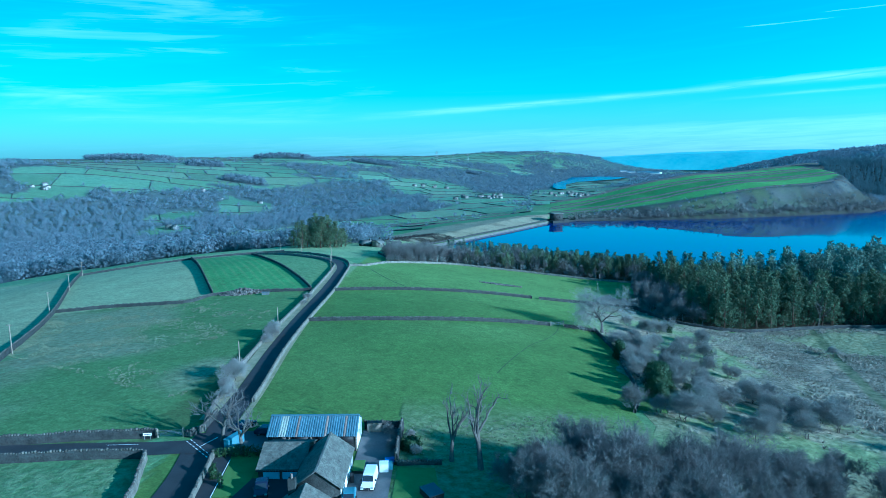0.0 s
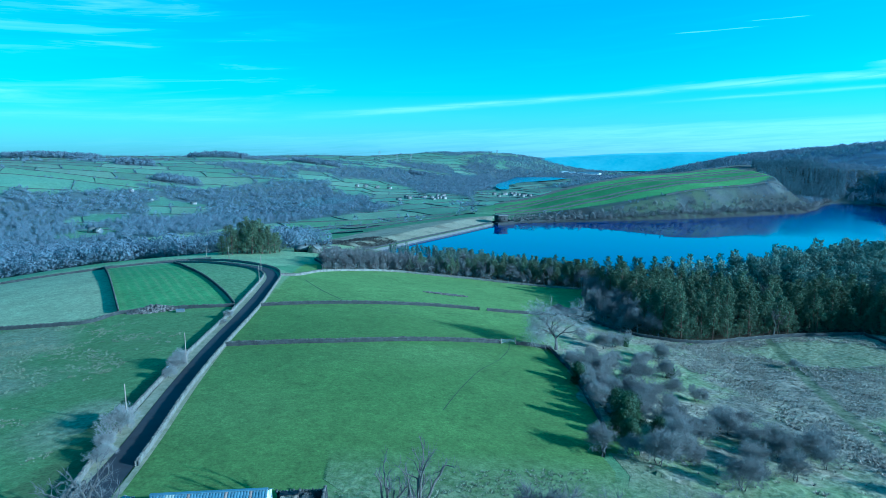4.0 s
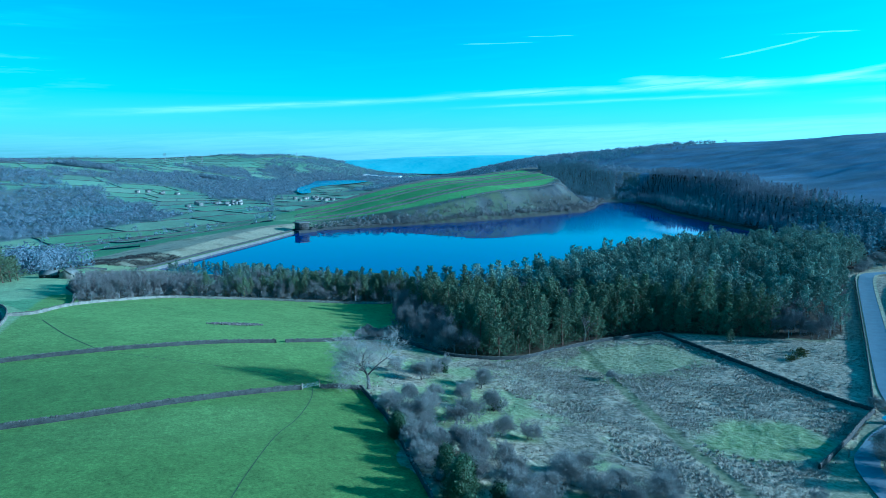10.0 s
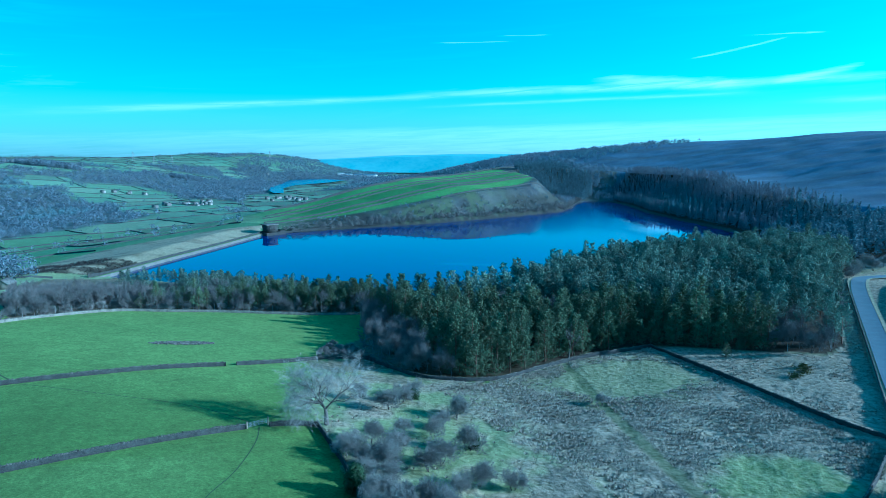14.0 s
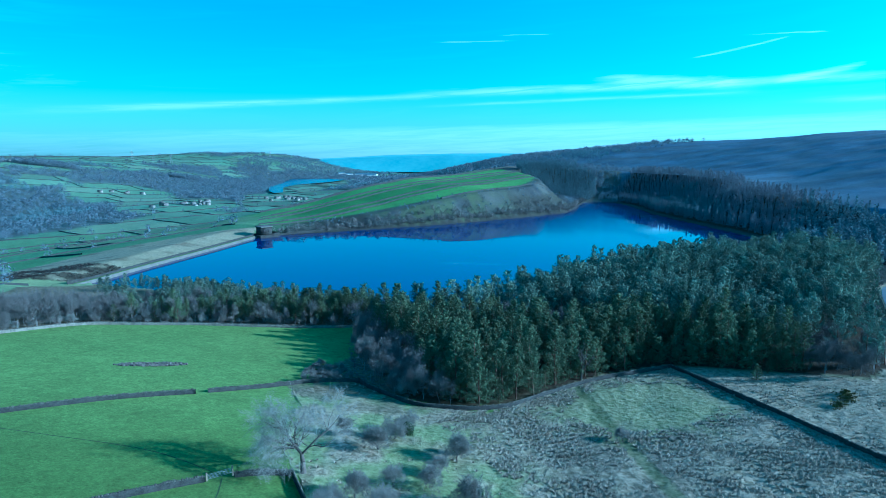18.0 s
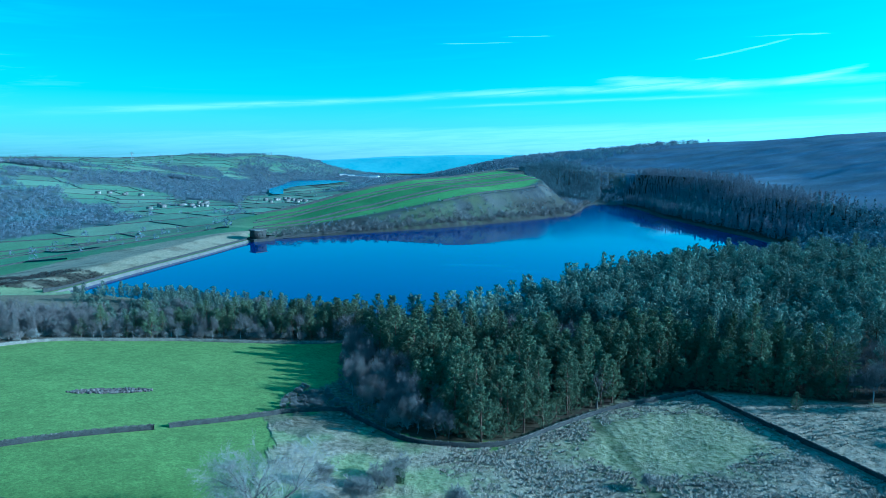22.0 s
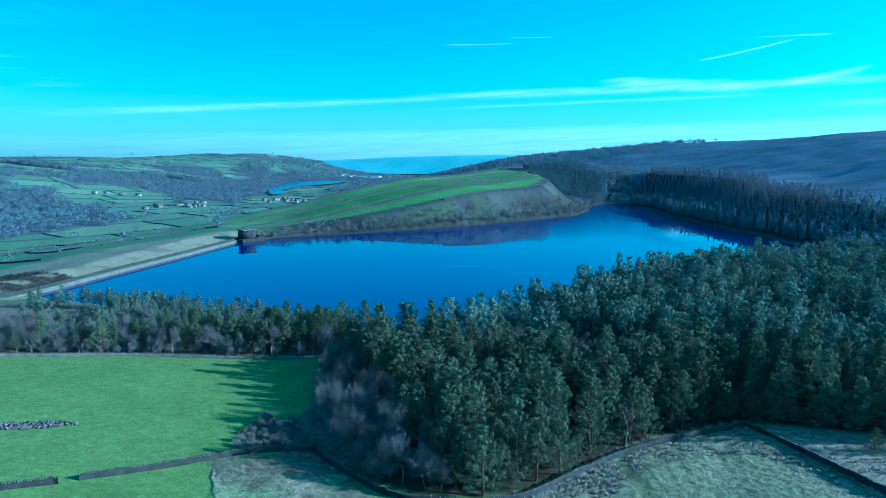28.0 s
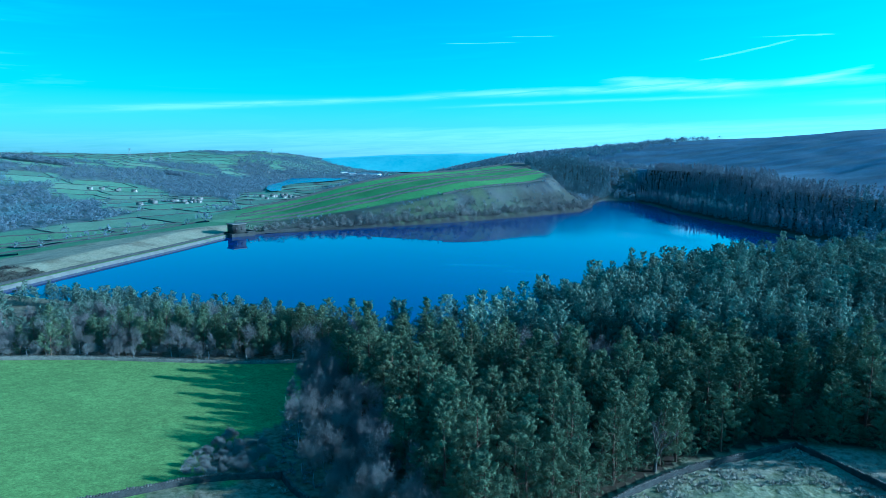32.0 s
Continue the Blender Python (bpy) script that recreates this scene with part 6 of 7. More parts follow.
def far_walls():
    """Walls and hedges round the far fields and along the spur, as one mesh."""
    lines = []
    for k, off in enumerate((-60, 12, 42, 104, 136, 196, 216)):
        for x0 in range(112 + 8 * k, 660, 13):
            lines.append((x0, 700 + 0.42 * (x0 - 200) + off * 0.85 + 24, x0 + 13, 700 + 0.42 * (x0 + 13 - 200) + off * 0.85 + 24))
    lines = np.array(lines, float)
    mid = (lines[:, :2] + lines[:, 2:]) / 2
    lines = [lines[shore(mid[:, 0], mid[:, 1]) > 42]]
    # rows and cross lines of the enclosures
    a = radians(24)
    uv = []
    for row in range(-6, 44):
        v = row * PLOT_DEEP
        u = np.arange(-700, 3600, 10.0)
        uv.append(np.column_stack([u, 0 * u + v, u + 10, 0 * u + v]))
        for cell in range(-5, 22):
            w = (cell - 0.37 * math.sin(row * 2.3)) * PLOT_LONG
            q = v + np.arange(11) * PLOT_DEEP / 11
            uv.append(np.column_stack([0 * q + w, q, 0 * q + w, q + PLOT_DEEP / 11]))
    uv = np.concatenate(uv).reshape(-1, 2)
    x, y = uv[:, 0] * math.cos(a) - uv[:, 1] * math.sin(a), uv[:, 0] * math.sin(a) + uv[:, 1] * math.cos(a)
    for _ in range(6):
        u, v = uv[:, 0] - 28 * wave(x, y, 330, 7), uv[:, 1] - 28 * wave(x, y, 300, 9)
        x, y = u * math.cos(a) - v * math.sin(a), u * math.sin(a) + v * math.cos(a)
    more = np.column_stack([x, y]).reshape(-1, 4)
    mid = (more[:, :2] + more[:, 2:]) / 2
    way = np.degrees(np.arctan2(mid[:, 0] - 17, mid[:, 1] - 63))
    lines.append(more[(farm_land(mid[:, 0], mid[:, 1]) > 0.5) & (way > -42) & (way < 66) & (mid[:, 1] < 4600)])
    lines = np.concatenate(lines)
    a, b = lines[:, :2], lines[:, 2:]
    za, zb = height(a[:, 0], a[:, 1]), height(b[:, 0], b[:, 1])
    d = (b - a) / np.linalg.norm(b - a, axis=1, keepdims=True)
    nrm = np.column_stack([d[:, 1], -d[:, 0]]) * 0.45
    tall = np.where(a[:, 1] > 1000, 1.35, np.where((a[:, 0] > 150) & (a[:, 1] > 640), 1.7, 1.1))
    V = np.stack([np.column_stack([a - nrm, za - 3]), np.column_stack([a - nrm, za + tall]), np.column_stack([a + nrm, za + tall]), np.column_stack([a + nrm, za - 3]),
                  np.column_stack([b - nrm, zb - 3]), np.column_stack([b - nrm, zb + tall]), np.column_stack([b + nrm, zb + tall]), np.column_stack([b + nrm, zb - 3])], 1).reshape(-1, 3)
    base = (np.arange(len(lines)) * 8)[:, None, None]
    F = (np.array([[0, 1, 5, 4], [1, 2, 6, 5], [2, 3, 7, 6]])[None] + base).reshape(-1, 4)
    tagged(put("far_field_walls", mesh_np("far_field_walls", V, F), M_HEDGE), "dark stone walls and hedges between the far green fields", "stone walls", kind="stuff")


far_walls()


def cottage(at, long, deep, tall, rz, label, group, roof=M_SLATE, wall=M_RENDERED, name="house"):
    """A far house: walls, pitched roof, chimney, door and rows of windows."""
    t = thing(name, label, "house", group, at=(at[0], at[1], ground(*at) - 0.4), rz=rz)
    V, F = boxes((-long / 2, -deep / 2, 0, long / 2, deep / 2, tall))
    g = np.array([(-long / 2, 0, tall + deep * 0.36), (long / 2, 0, tall + deep * 0.36)])
    V = np.concatenate([V, g])
    put("wall", mesh_np("wall", V, F[[0, 2, 4]], np.array([[3, 0, 4, 8, 7], [1, 2, 6, 9, 5]])), wall, t)
    e, o, h = 0.35, 0.25, deep * 0.36
    R = np.array([(-long / 2 - o, -deep / 2 - e, tall - e * 0.72), (long / 2 + o, -deep / 2 - e, tall - e * 0.72), (long / 2 + o, 0, tall + h), (-long / 2 - o, 0, tall + h),
                  (-long / 2 - o, deep / 2 + e, tall - e * 0.72), (long / 2 + o, deep / 2 + e, tall - e * 0.72)])
    up = R + np.array([0, 0, 0.22])
    put("roof", mesh_np("roof", np.concatenate([R, up]), np.array([[6, 7, 8, 9], [9, 8, 11, 10], [0, 3, 2, 1], [3, 4, 5, 2], [0, 1, 7, 6], [5, 4, 10, 11], [1, 2, 8, 7], [2, 5, 11, 8], [3, 0, 6, 9], [4, 3, 9, 10]])), roof, t)
    put("chimney", bevelled("chimney", [(long * 0.3, -0.4, tall + h * 0.5, long * 0.3 + 0.9, 0.4, tall + h + 1.1), (long * 0.3 + 0.2, -0.15, tall + h + 1.1, long * 0.3 + 0.5, 0.15, tall + h + 1.5)], 0.04), M_STONE, t)
    n = max(2, int(long / 3.2))
    for side in (-1, 1):
        for k in range(n):
            x = -long / 2 + (k + 0.5) * long / n
            for z in ([1.0] if tall < 4 else [1.0, 3.4]):
                y = side * deep / 2
                put("window", mesh_np("window", *boxes((x - 0.55, y - 0.06, z, x + 0.55, y + 0.06, z + 1.2))), M_GLASS, t)
    return t


HOUSES = np.random.default_rng(9)
for cx, cy, n, sx, sy, label in ((95, 1700, 14, 70, 70, "small pale stone house in the valley village"), (390, 1800, 16, 75, 60, "small slate-roofed house in the far hamlet"), (-40, 2080, 6, 75, 25, "low pale farm building across the valley"),
                                 (-370, 2650, 6, 60, 25, "far hilltop farmhouse with white walls"), (-452, 1010, 2, 20, 10, "pale stone house among the valley trees"), (-900, 1350, 4, 60, 30, "far white farm building on the hillside"),
                                 (-520, 1480, 3, 120, 60, "far pale farmhouse on the hillside"), (560, 3350, 5, 150, 60, "far pale house beside the second lake")):
    for k in range(n):
        at = (cx + HOUSES.uniform(-sx, sx), cy + HOUSES.uniform(-sy, sy))
        cottage(at, HOUSES.uniform(8, 14), HOUSES.uniform(6, 8), HOUSES.choice([3.2, 5.4]), HOUSES.uniform(-40, 60), label, "far houses")
for k in range(7):
    at = (1165 + HOUSES.uniform(-130, 130), 3640 + HOUSES.uniform(-50, 50))
    t = thing("works_building", "huge white industrial shed far down the valley", "building", "far works", at=(*at, ground(*at) - 1), rz=HOUSES.uniform(-20, 30))
    w, h = HOUSES.uniform(35, 70), HOUSES.uniform(9, 14)
    put("wall", bevelled("wall", [(-w / 2, -20, 0, w / 2, 20, h)], 0.3), M_WHITE, t)
    put("roof", mesh_np("roof", np.array([(-w / 2 - 1, -21, h), (w / 2 + 1, -21, h), (w / 2 + 1, 0, h + 5), (-w / 2 - 1, 0, h + 5), (-w / 2 - 1, 21, h), (w / 2 + 1, 21, h)]), np.array([[0, 1, 2, 3], [3, 2, 5, 4]])), M_TIN, t)

# second lake down the valley
lake_z = max(ground(x, y) for x, y in LAKE_FAR) + 1.5
tagged(put("far_lake", mesh_np("far_lake", [(*p, lake_z) for p in LAKE_FAR], np.array([list(range(len(LAKE_FAR)))])), M_WATER), "pale blue second reservoir far down the valley", "water", kind="structure")


def distant_ridge(far, low, tops, seed, stuff):
    """A hill line on the horizon; tops are (bearing, height) pairs."""
    ang = np.radians(np.linspace(-40, 85, 500))
    top = np.interp(np.degrees(ang), *zip(*tops)) + far * 0.0006 * wave(np.degrees(ang), 0 * ang, 3.0, seed)
    rows = [(far + k * 50, low + (top - low) * (1 - (1 - k / 5) ** 2)) for k in range(6)]
    V = np.concatenate([np.column_stack([17 + r * np.sin(ang), 63 + r * np.cos(ang), z]) for r, z in rows])
    n = len(ang)
    F = np.array([[k * n + i, k * n + i + 1, (k + 1) * n + i + 1, (k + 1) * n + i] for k in range(5) for i in range(n - 1)])
    tagged(put("backdrop", smooth(mesh_np("backdrop", V, F)), stuff), "far hills along the horizon, pale blue with haze in their colour", "hills", kind="structure")


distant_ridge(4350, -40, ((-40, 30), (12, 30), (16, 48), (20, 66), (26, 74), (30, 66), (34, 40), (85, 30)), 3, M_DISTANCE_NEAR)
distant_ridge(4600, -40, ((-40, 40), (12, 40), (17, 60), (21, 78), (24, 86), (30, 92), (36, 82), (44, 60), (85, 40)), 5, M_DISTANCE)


def pylon(at, tall):
    t = thing("pylon", "distant steel lattice pylon on the skyline", "pylon", "pylons", at=(*at, ground(*at)))
    w = tall * 0.11
    legs = [(sx * w, sy * w, 0, sx * w * 0.18, sy * w * 0.18, tall, 0.6, 0.4) for sx in (-1, 1) for sy in (-1, 1)]
    put("frame", mesh_np("frame", *tubes(legs + [(-w, -w, 0, w * 0.6, -w * 0.6, tall * 0.5, 0.25, 0.25), (w, -w, 0, -w * 0.6, -w * 0.6, tall * 0.5, 0.25, 0.25)], 4)), M_METAL, t)
    put("crossarm", mesh_np("crossarm", *tubes([(-tall * f, 0, tall * h, tall * f, 0, tall * h, 0.4, 0.4) for f, h in ((0.16, 0.7), (0.2, 0.82), (0.14, 0.93))], 4)), M_METAL, t)


for at, h in (((60, 3300), 46), ((140, 3420), 46), ((-30, 3360), 44), ((700, 3900), 48)):
    pylon(at, h)


# ---- dam and valve house ----
CREST = [(-14, 480), (-4, 492), (30, 540), (70, 594), (106, 645), (116, 658)]


def dam():
    line = resample(CREST, 3)
    t = thing("dam", "long straight dam with a pale stone-pitched water face", "dam", kind="structure", at=(0, 0, 0))
    m = len(line)
    prof = [(3.4, -1.5), (1.2, 1.2), (0.5, 1.7), (-1.3, 1.7), (-3.4, 1.2)]   # to the water side is right of the line
    rows = [np.column_stack([beside(line, o), np.full(m, z)]) for o, z in prof]
    def strip(a, b, name, mat, label):
        V = np.concatenate(rows[a:b + 1])
        F = [[k * m + i, (k + 1) * m + i, (k + 1) * m + i + 1, k * m + i + 1] for k in range(b - a) for i in range(m - 1)]
        put(name, mesh_np(name, V, np.array(F)), mat, t, label)
    strip(0, 2, "stone_face", M_DAMSTONE, "pale stone pitching above the water")
    strip(2, 3, "crest_path", M_LAWN, "green path along the crest")
    strip(3, 4, "grass_shoulder", M_VERGE, "bleached grass shoulder")
    # low parapet wall on the crest's outer edge
    tagged(stone_wall([tuple(p) for p in beside(resample(CREST, 20), -1.7)], tall=2.3, thick=0.5, label="low stone parapet along the dam crest", coping=False), group="dam walls")


dam()


def valve_house():
    x, y = 121, 657
    t = thing("valve_house", "small dark stone valve house at the end of the dam", "building", at=(x, y, 0), rz=22)
    t.scale = (1.35, 1.35, 1.3)
    put("base", bevelled("base", [(-6, -5.5, -3, 9, 4, 1.9)], 0.15), M_STONE, t, "dark stone quay under the house")
    V, F = boxes((-4, -3.5, 1.9, 4, 3, 7.0))
    put("wall", mesh_np("wall", V, F), M_STONE, t)
    put("roof", bevelled("roof", [(-4.6, -4.1, 7.0, 4.6, 3.6, 7.7)], 0.2), M_SLATE, t, "flat dark stone roof")
    put("parapet", bevelled("parapet", [(4.4, -5.4, 1.9, 9, -5.0, 2.9), (8.6, -5.2, 1.9, 9, 4, 2.9)], 0.05), M_STONE, t)
    for wx in (-2, 1.4):
        put("window", mesh_np("window", *boxes((wx - 0.5, -3.56, 3.6, wx + 0.5, -3.4, 5.6))), M_DARK, t)
    put("door", bevelled("door", [(3.9, -0.7, 1.9, 4.06, 0.7, 4.2)], 0.02), M_WOOD, t)


valve_house()
stone_wall([(128, 660), (150, 664), (185, 670), (206, 673)], tall=2.2, thick=0.7, label="curved stone quay wall at the water's edge", coping=False)


# ---- farm by the junction ----
def gabled(t, x0, x1, y0, y1, z0, eave, ridge, along, wall_mat, roof_mat, over=0.3, thick=0.18, walls=("wall", "roof")):
    """Walls with two gables and a pitched roof of real thickness; the ridge runs along x or y."""
    if along == "x":
        m = (y0 + y1) / 2
        P = [(x0, y0, z0), (x1, y0, z0), (x1, y1, z0), (x0, y1, z0), (x0, y0, eave), (x1, y0, eave), (x1, y1, eave), (x0, y1, eave), (x0, m, ridge), (x1, m, ridge)]
        side, ends = [(0, 1, 5, 4), (2, 3, 7, 6)], [(3, 0, 4, 8, 7), (1, 2, 6, 9, 5)]
        slope = (ridge - eave) / (m - y0)
        e = eave - over * slope
        R = [(x0 - over, y0 - over, e), (x1 + over, y0 - over, e), (x1 + over, m, ridge), (x0 - over, m, ridge), (x0 - over, y1 + over, e), (x1 + over, y1 + over, e)]
    else:
        m = (x0 + x1) / 2
        P = [(x0, y0, z0), (x1, y0, z0), (x1, y1, z0), (x0, y1, z0), (x0, y0, eave), (x1, y0, eave), (x1, y1, eave), (x0, y1, eave), (m, y0, ridge), (m, y1, ridge)]
        side, ends = [(3, 0, 4, 7), (1, 2, 6, 5)], [(0, 1, 5, 8, 4), (2, 3, 7, 9, 6)]
        slope = (ridge - eave) / (m - x0)
        e = eave - over * slope
        R = [(x0 - over, y0 - over, e), (x0 - over, y1 + over, e), (m, y1 + over, ridge), (m, y0 - over, ridge), (x1 + over, y0 - over, e), (x1 + over, y1 + over, e)]
    put(walls[0], mesh_np("wall", P, np.array(side), np.array(ends)), wall_mat, t)
    R = np.array(R)
    up = R + np.array([0, 0, thick])
    F = [(6, 7, 8, 9), (9, 8, 11, 10), (0, 3, 2, 1), (3, 4, 5, 2), (0, 1, 7, 6), (5, 4, 10, 11), (1, 2, 8, 7), (2, 5, 11, 8), (3, 0, 6, 9), (4, 3, 9, 10)]
    return put(walls[1], mesh_np("roof", np.concatenate([R + np.array([0, 0, 0.02]), up]), np.array(F)), roof_mat, t)


def slate_courses(t, a, b, c, d, seed, name="slate_roofing"):
    """Overlapping stone slates in courses on one roof slope: a to b is the eave, d to c the ridge."""
    r = np.random.default_rng(seed)
    a, b, c, d = (np.array(p, float) for p in (a, b, c, d))
    up = d - a
    run, deep = np.linalg.norm(b - a), np.linalg.norm(up)
    along, up = (b - a) / run, up / deep
    out = np.cross(along, up)
    out = out if out[2] > 0 else -out
    V, F, s0 = [], [], 0.0
    while s0 < deep - 0.05:
        h = 0.34 - 0.14 * s0 / deep
        x = -r.uniform(0, 0.3)
        while x < run:
            w = r.uniform(0.20, 0.46)
            x0, x1 = max(x + 0.012, 0), min(x + w - 0.012, run)
            if x1 > x0 + 0.05:
                lift, low = r.uniform(0.035, 0.075), s0 - r.uniform(0.0, 0.035)
                top = min(s0 + h + 0.04, deep)
                k = len(V)
                V += [a + along * x0 + up * low + out * lift, a + along * x1 + up * low + out * (lift + r.normal(0, 0.008)), a + along * x1 + up * top + out * 0.012, a + along * x0 + up * top + out * 0.012,
                      a + along * x0 + up * low - out * 0.01, a + along * x1 + up * low - out * 0.01]
                F += [(k, k + 1, k + 2, k + 3), (k + 4, k + 5, k + 1, k)]
            x += w
        s0 += h
    tagged(put(name, mesh_np(name, np.array(V), np.array(F)), M_SLATES, t), "mossy uneven stone slates laid in courses", kind="stuff")


G = 26.5
M_SLATES = material("laid_stone_slates", (0.05, 0.053, 0.048), (0.17, 0.172, 0.15), 1.1, 0.16, 0.85, 0.7, 0.03, island=0.2)


def barn():
    t = thing("barn", "long low barn with a corrugated blue-grey sheet roof", "barn", at=(-20.7, 93.9, G))
    V, F = boxes((-6.9, -3.2, -0.8, 6.9, 3.2, 2.6))
    V = np.concatenate([V, [(-6.9, 0, 4.3), (6.9, 0, 4.3)]])
    put("wall", mesh_np("wall", V, F[[2, 4]], np.array([[3, 0, 4, 8, 7]])), M_STONE, t)
    put("gable", mesh_np("gable", [(6.92, -3.2, -0.8), (6.92, 3.2, -0.8), (6.92, 3.2, 2.6), (6.92, 0, 4.3), (6.92, -3.2, 2.6)], np.array([[0, 1, 2, 3, 4]])), M_WHITE, t, "white-painted east gable")
    n = 38
    w = 14.2 / n
    for side in (-1, 1):
        for k in range(n):
            xs = np.linspace(-7.1 + k * w, -7.1 + (k + 1) * w, 7)
            prof = 0.075 * np.abs(np.sin((xs + 7.1) * np.pi / w)) ** 0.5
            A = np.column_stack([xs, np.full(7, side * 3.55), 2.42 + prof])
            B = np.column_stack([xs, np.full(7, side * 0.02), 4.42 + prof])
            F = np.array([[i, i + 1, 8 + i, 7 + i] for i in range(6)])
            rust = k in (12, 13, 23, 24, 31, 32)
            put("roof_sheet", mesh_np("roof_sheet", np.concatenate([A, B]), F), M_SKYLIGHT if k in (5, 6, 7) else M_RUST if rust and (k + side) % 2 else M_TIN, t)
    put("ridge_cap", bevelled("ridge_cap", [(-7.1, -0.25, 4.42, 7.1, 0.25, 4.54)], 0.04), M_TIN, t)
    for x in (-5.2, -1.8, 1.8, 5.2):
        put("opening", mesh_np("opening", *boxes((x - 1.2, -3.24, 1.2, x + 1.2, -3.1, 2.35))), M_DARK, t)
        put("post", bevelled("post", [(x + 1.6, -3.32, -0.5, x + 1.8, -3.16, 2.5)], 0.02), M_WOOD, t)


barn()


def farmhouse():
    t = thing("farmhouse", "stone farmhouse with stone-slate roofs and white east wall", "house", at=(-16.7, 80, G))
    gabled(t, -3.1, 3.1, -5.3, 5.4, -0.8, 2.9, 5.2, "y", M_STONE, M_SLATE)
    for k, q in enumerate((((-3.4, -5.6), (-3.4, 5.7), (0, 5.7), (0, -5.6)), ((3.4, -5.6), (3.4, 5.7), (0, 5.7), (0, -5.6)))):
        e = 2.9 - 0.3 * 2.3 / 3.1 + 0.18
        slate_courses(t, (*q[0], e), (*q[1], e), (*q[2], 5.38), (*q[3], 5.38), 200 + k)
    put("white_wall", mesh_np("white_wall", *boxes((3.1, -5.28, -0.8, 3.14, 5.38, 2.85))), M_WHITE, t, "white-rendered east wall")
    for y in (-3.6, -0.6, 2.4):
        wdw = put("window", bevelled("window", [(3.12, y, 0.9, 3.2, y + 1.1, 2.1)], 0.02), M_WHITE, t)
        put("pane", mesh_np("pane", *boxes((3.19, y + 0.1, 1.0, 3.21, y + 1.0, 2.0))), M_GLASS, wdw)
    put("gable_window", bevelled("gable_window", [(-0.6, -5.36, 0.8, 0.6, -5.26, 2.0)], 0.02), M_GLASS, t)
    put("ridge_tiles", bevelled("ridge_tiles", [(-0.16, -5.6, 5.32, 0.16, 5.7, 5.46)], 0.03), M_SLATE, t)
    put("front_wing", mesh_np("front_wing", *boxes((-4.5, -20, -0.8, 3.0, -8.3, 2.4))), M_STONE, t)
    gabled(t, -4.5, 3.0, -20, -8.2, 2.3, 2.4, 4.9, "y", M_STONE, M_SLATE, walls=("wing_gable", "wing_roof"))
    for k, x in enumerate((-4.8, 3.3)):
        e = 2.4 - 0.3 * 2.5 / 3.75 + 0.18
        slate_courses(t, (x, -20.3, e), (x, -7.9, e), (-0.75, -7.9, 5.08), (-0.75, -20.3, 5.08), 210 + k, "wing_slate_roofing")
    ch = put("chimney", bevelled("chimney", [(-2.9, -8.6, 3.4, -1.9, -7.9, 5.9)], 0.05), M_STONE, t)
    put("chimney_pot", mesh_np("chimney_pot", *tubes([(-2.4, -8.25, 5.9, -2.4, -8.25, 6.5, 0.16, 0.13)], 8)), M_RUST, ch)


farmhouse()


def garage():
    t = thing("garage", "stone double garage with a stone-slate roof and pale doors", "garage", at=(-22.2, 85, G))
    gabled(t, -4.0, 2.3, -4.1, 4.6, -0.8, 2.2, 4.0, "x", M_STONE, M_SLATE, over=0.25)
    for k, y in enumerate((-4.35, 4.85)):
        e = 2.2 - 0.25 * 1.8 / 4.35 + 0.18
        slate_courses(t, (-4.25, y, e), (2.55, y, e), (2.55, 0.25, 4.18), (-4.25, 0.25, 4.18), 220 + k)
    for x in (-3.3, -0.6):
        d = put("garage_door", bevelled("garage_door", [(x, -4.2, 0.1, x + 2.3, -4.1, 2.0)], 0.02), M_GARAGE, t)
        for k in range(1, 4):
            put("door_rib", mesh_np("door_rib", *boxes((x + 0.05, -4.23, 0.1 + k * 0.47, x + 2.25, -4.2, 0.13 + k * 0.47))), M_GARAGE, d)
    put("gutter", mesh_np("gutter", *tubes([(-4.2, -4.45, 2.05, 2.5, -4.45, 2.05, 0.07, 0.07)], 8)), M_DARK, t)


garage()


def slab(name, pts, lift, mat, label, category):
    p = np.array(pts, float)
    c = p.mean(0)
    ring = np.concatenate([np.linspace(p[i], p[(i + 1) % len(p)], 8, endpoint=False) for i in range(len(p))])
    rows = [c + (ring - c) * f for f in (1.0, 0.75, 0.5, 0.25)]
    V = np.concatenate(rows + [c[None]])
    V = np.column_stack([V, height(V[:, 0], V[:, 1]) + lift])
    n = len(ring)
    F = [[k * n + i, k * n + (i + 1) % n, (k + 1) * n + (i + 1) % n, (k + 1) * n + i] for k in range(3) for i in range(n)]
    T = [[3 * n + i, 3 * n + (i + 1) % n, 4 * n] for i in range(n)]
    return tagged(put(name, mesh_np(name, V, np.array(F), np.array(T)), mat), label, category, kind="structure")


slab("yard", [(-13.7, 98.5), (-7.6, 99.5), (-7.7, 72), (-13.4, 72)], 0.10, M_YARD, "grey concrete farmyard", "yard")
slab("drive", [(-28.6, 96.5), (-33, 97), (-34, 90), (-27.6, 89)], 0.09, M_YARD, "gravel parking by the barn", "yard")
slab("forecourt", [(-27, 80.7), (-20, 80.7), (-20, 66), (-30, 66)], 0.10, M_ASPHALT, "dark asphalt forecourt before the garage", "yard")
slab("lawn", [(-34.2, 86.2), (-27.4, 87.2), (-27, 76), (-32, 75)], 0.08, M_LAWN, "shaded mown garden lawn", "lawn")
slab("lawn", [(-7.0, 85.5), (-1.5, 86), (0, 72), (-7.2, 72)], 0.08, M_LAWN, "small green lawn beside the yard", "lawn")
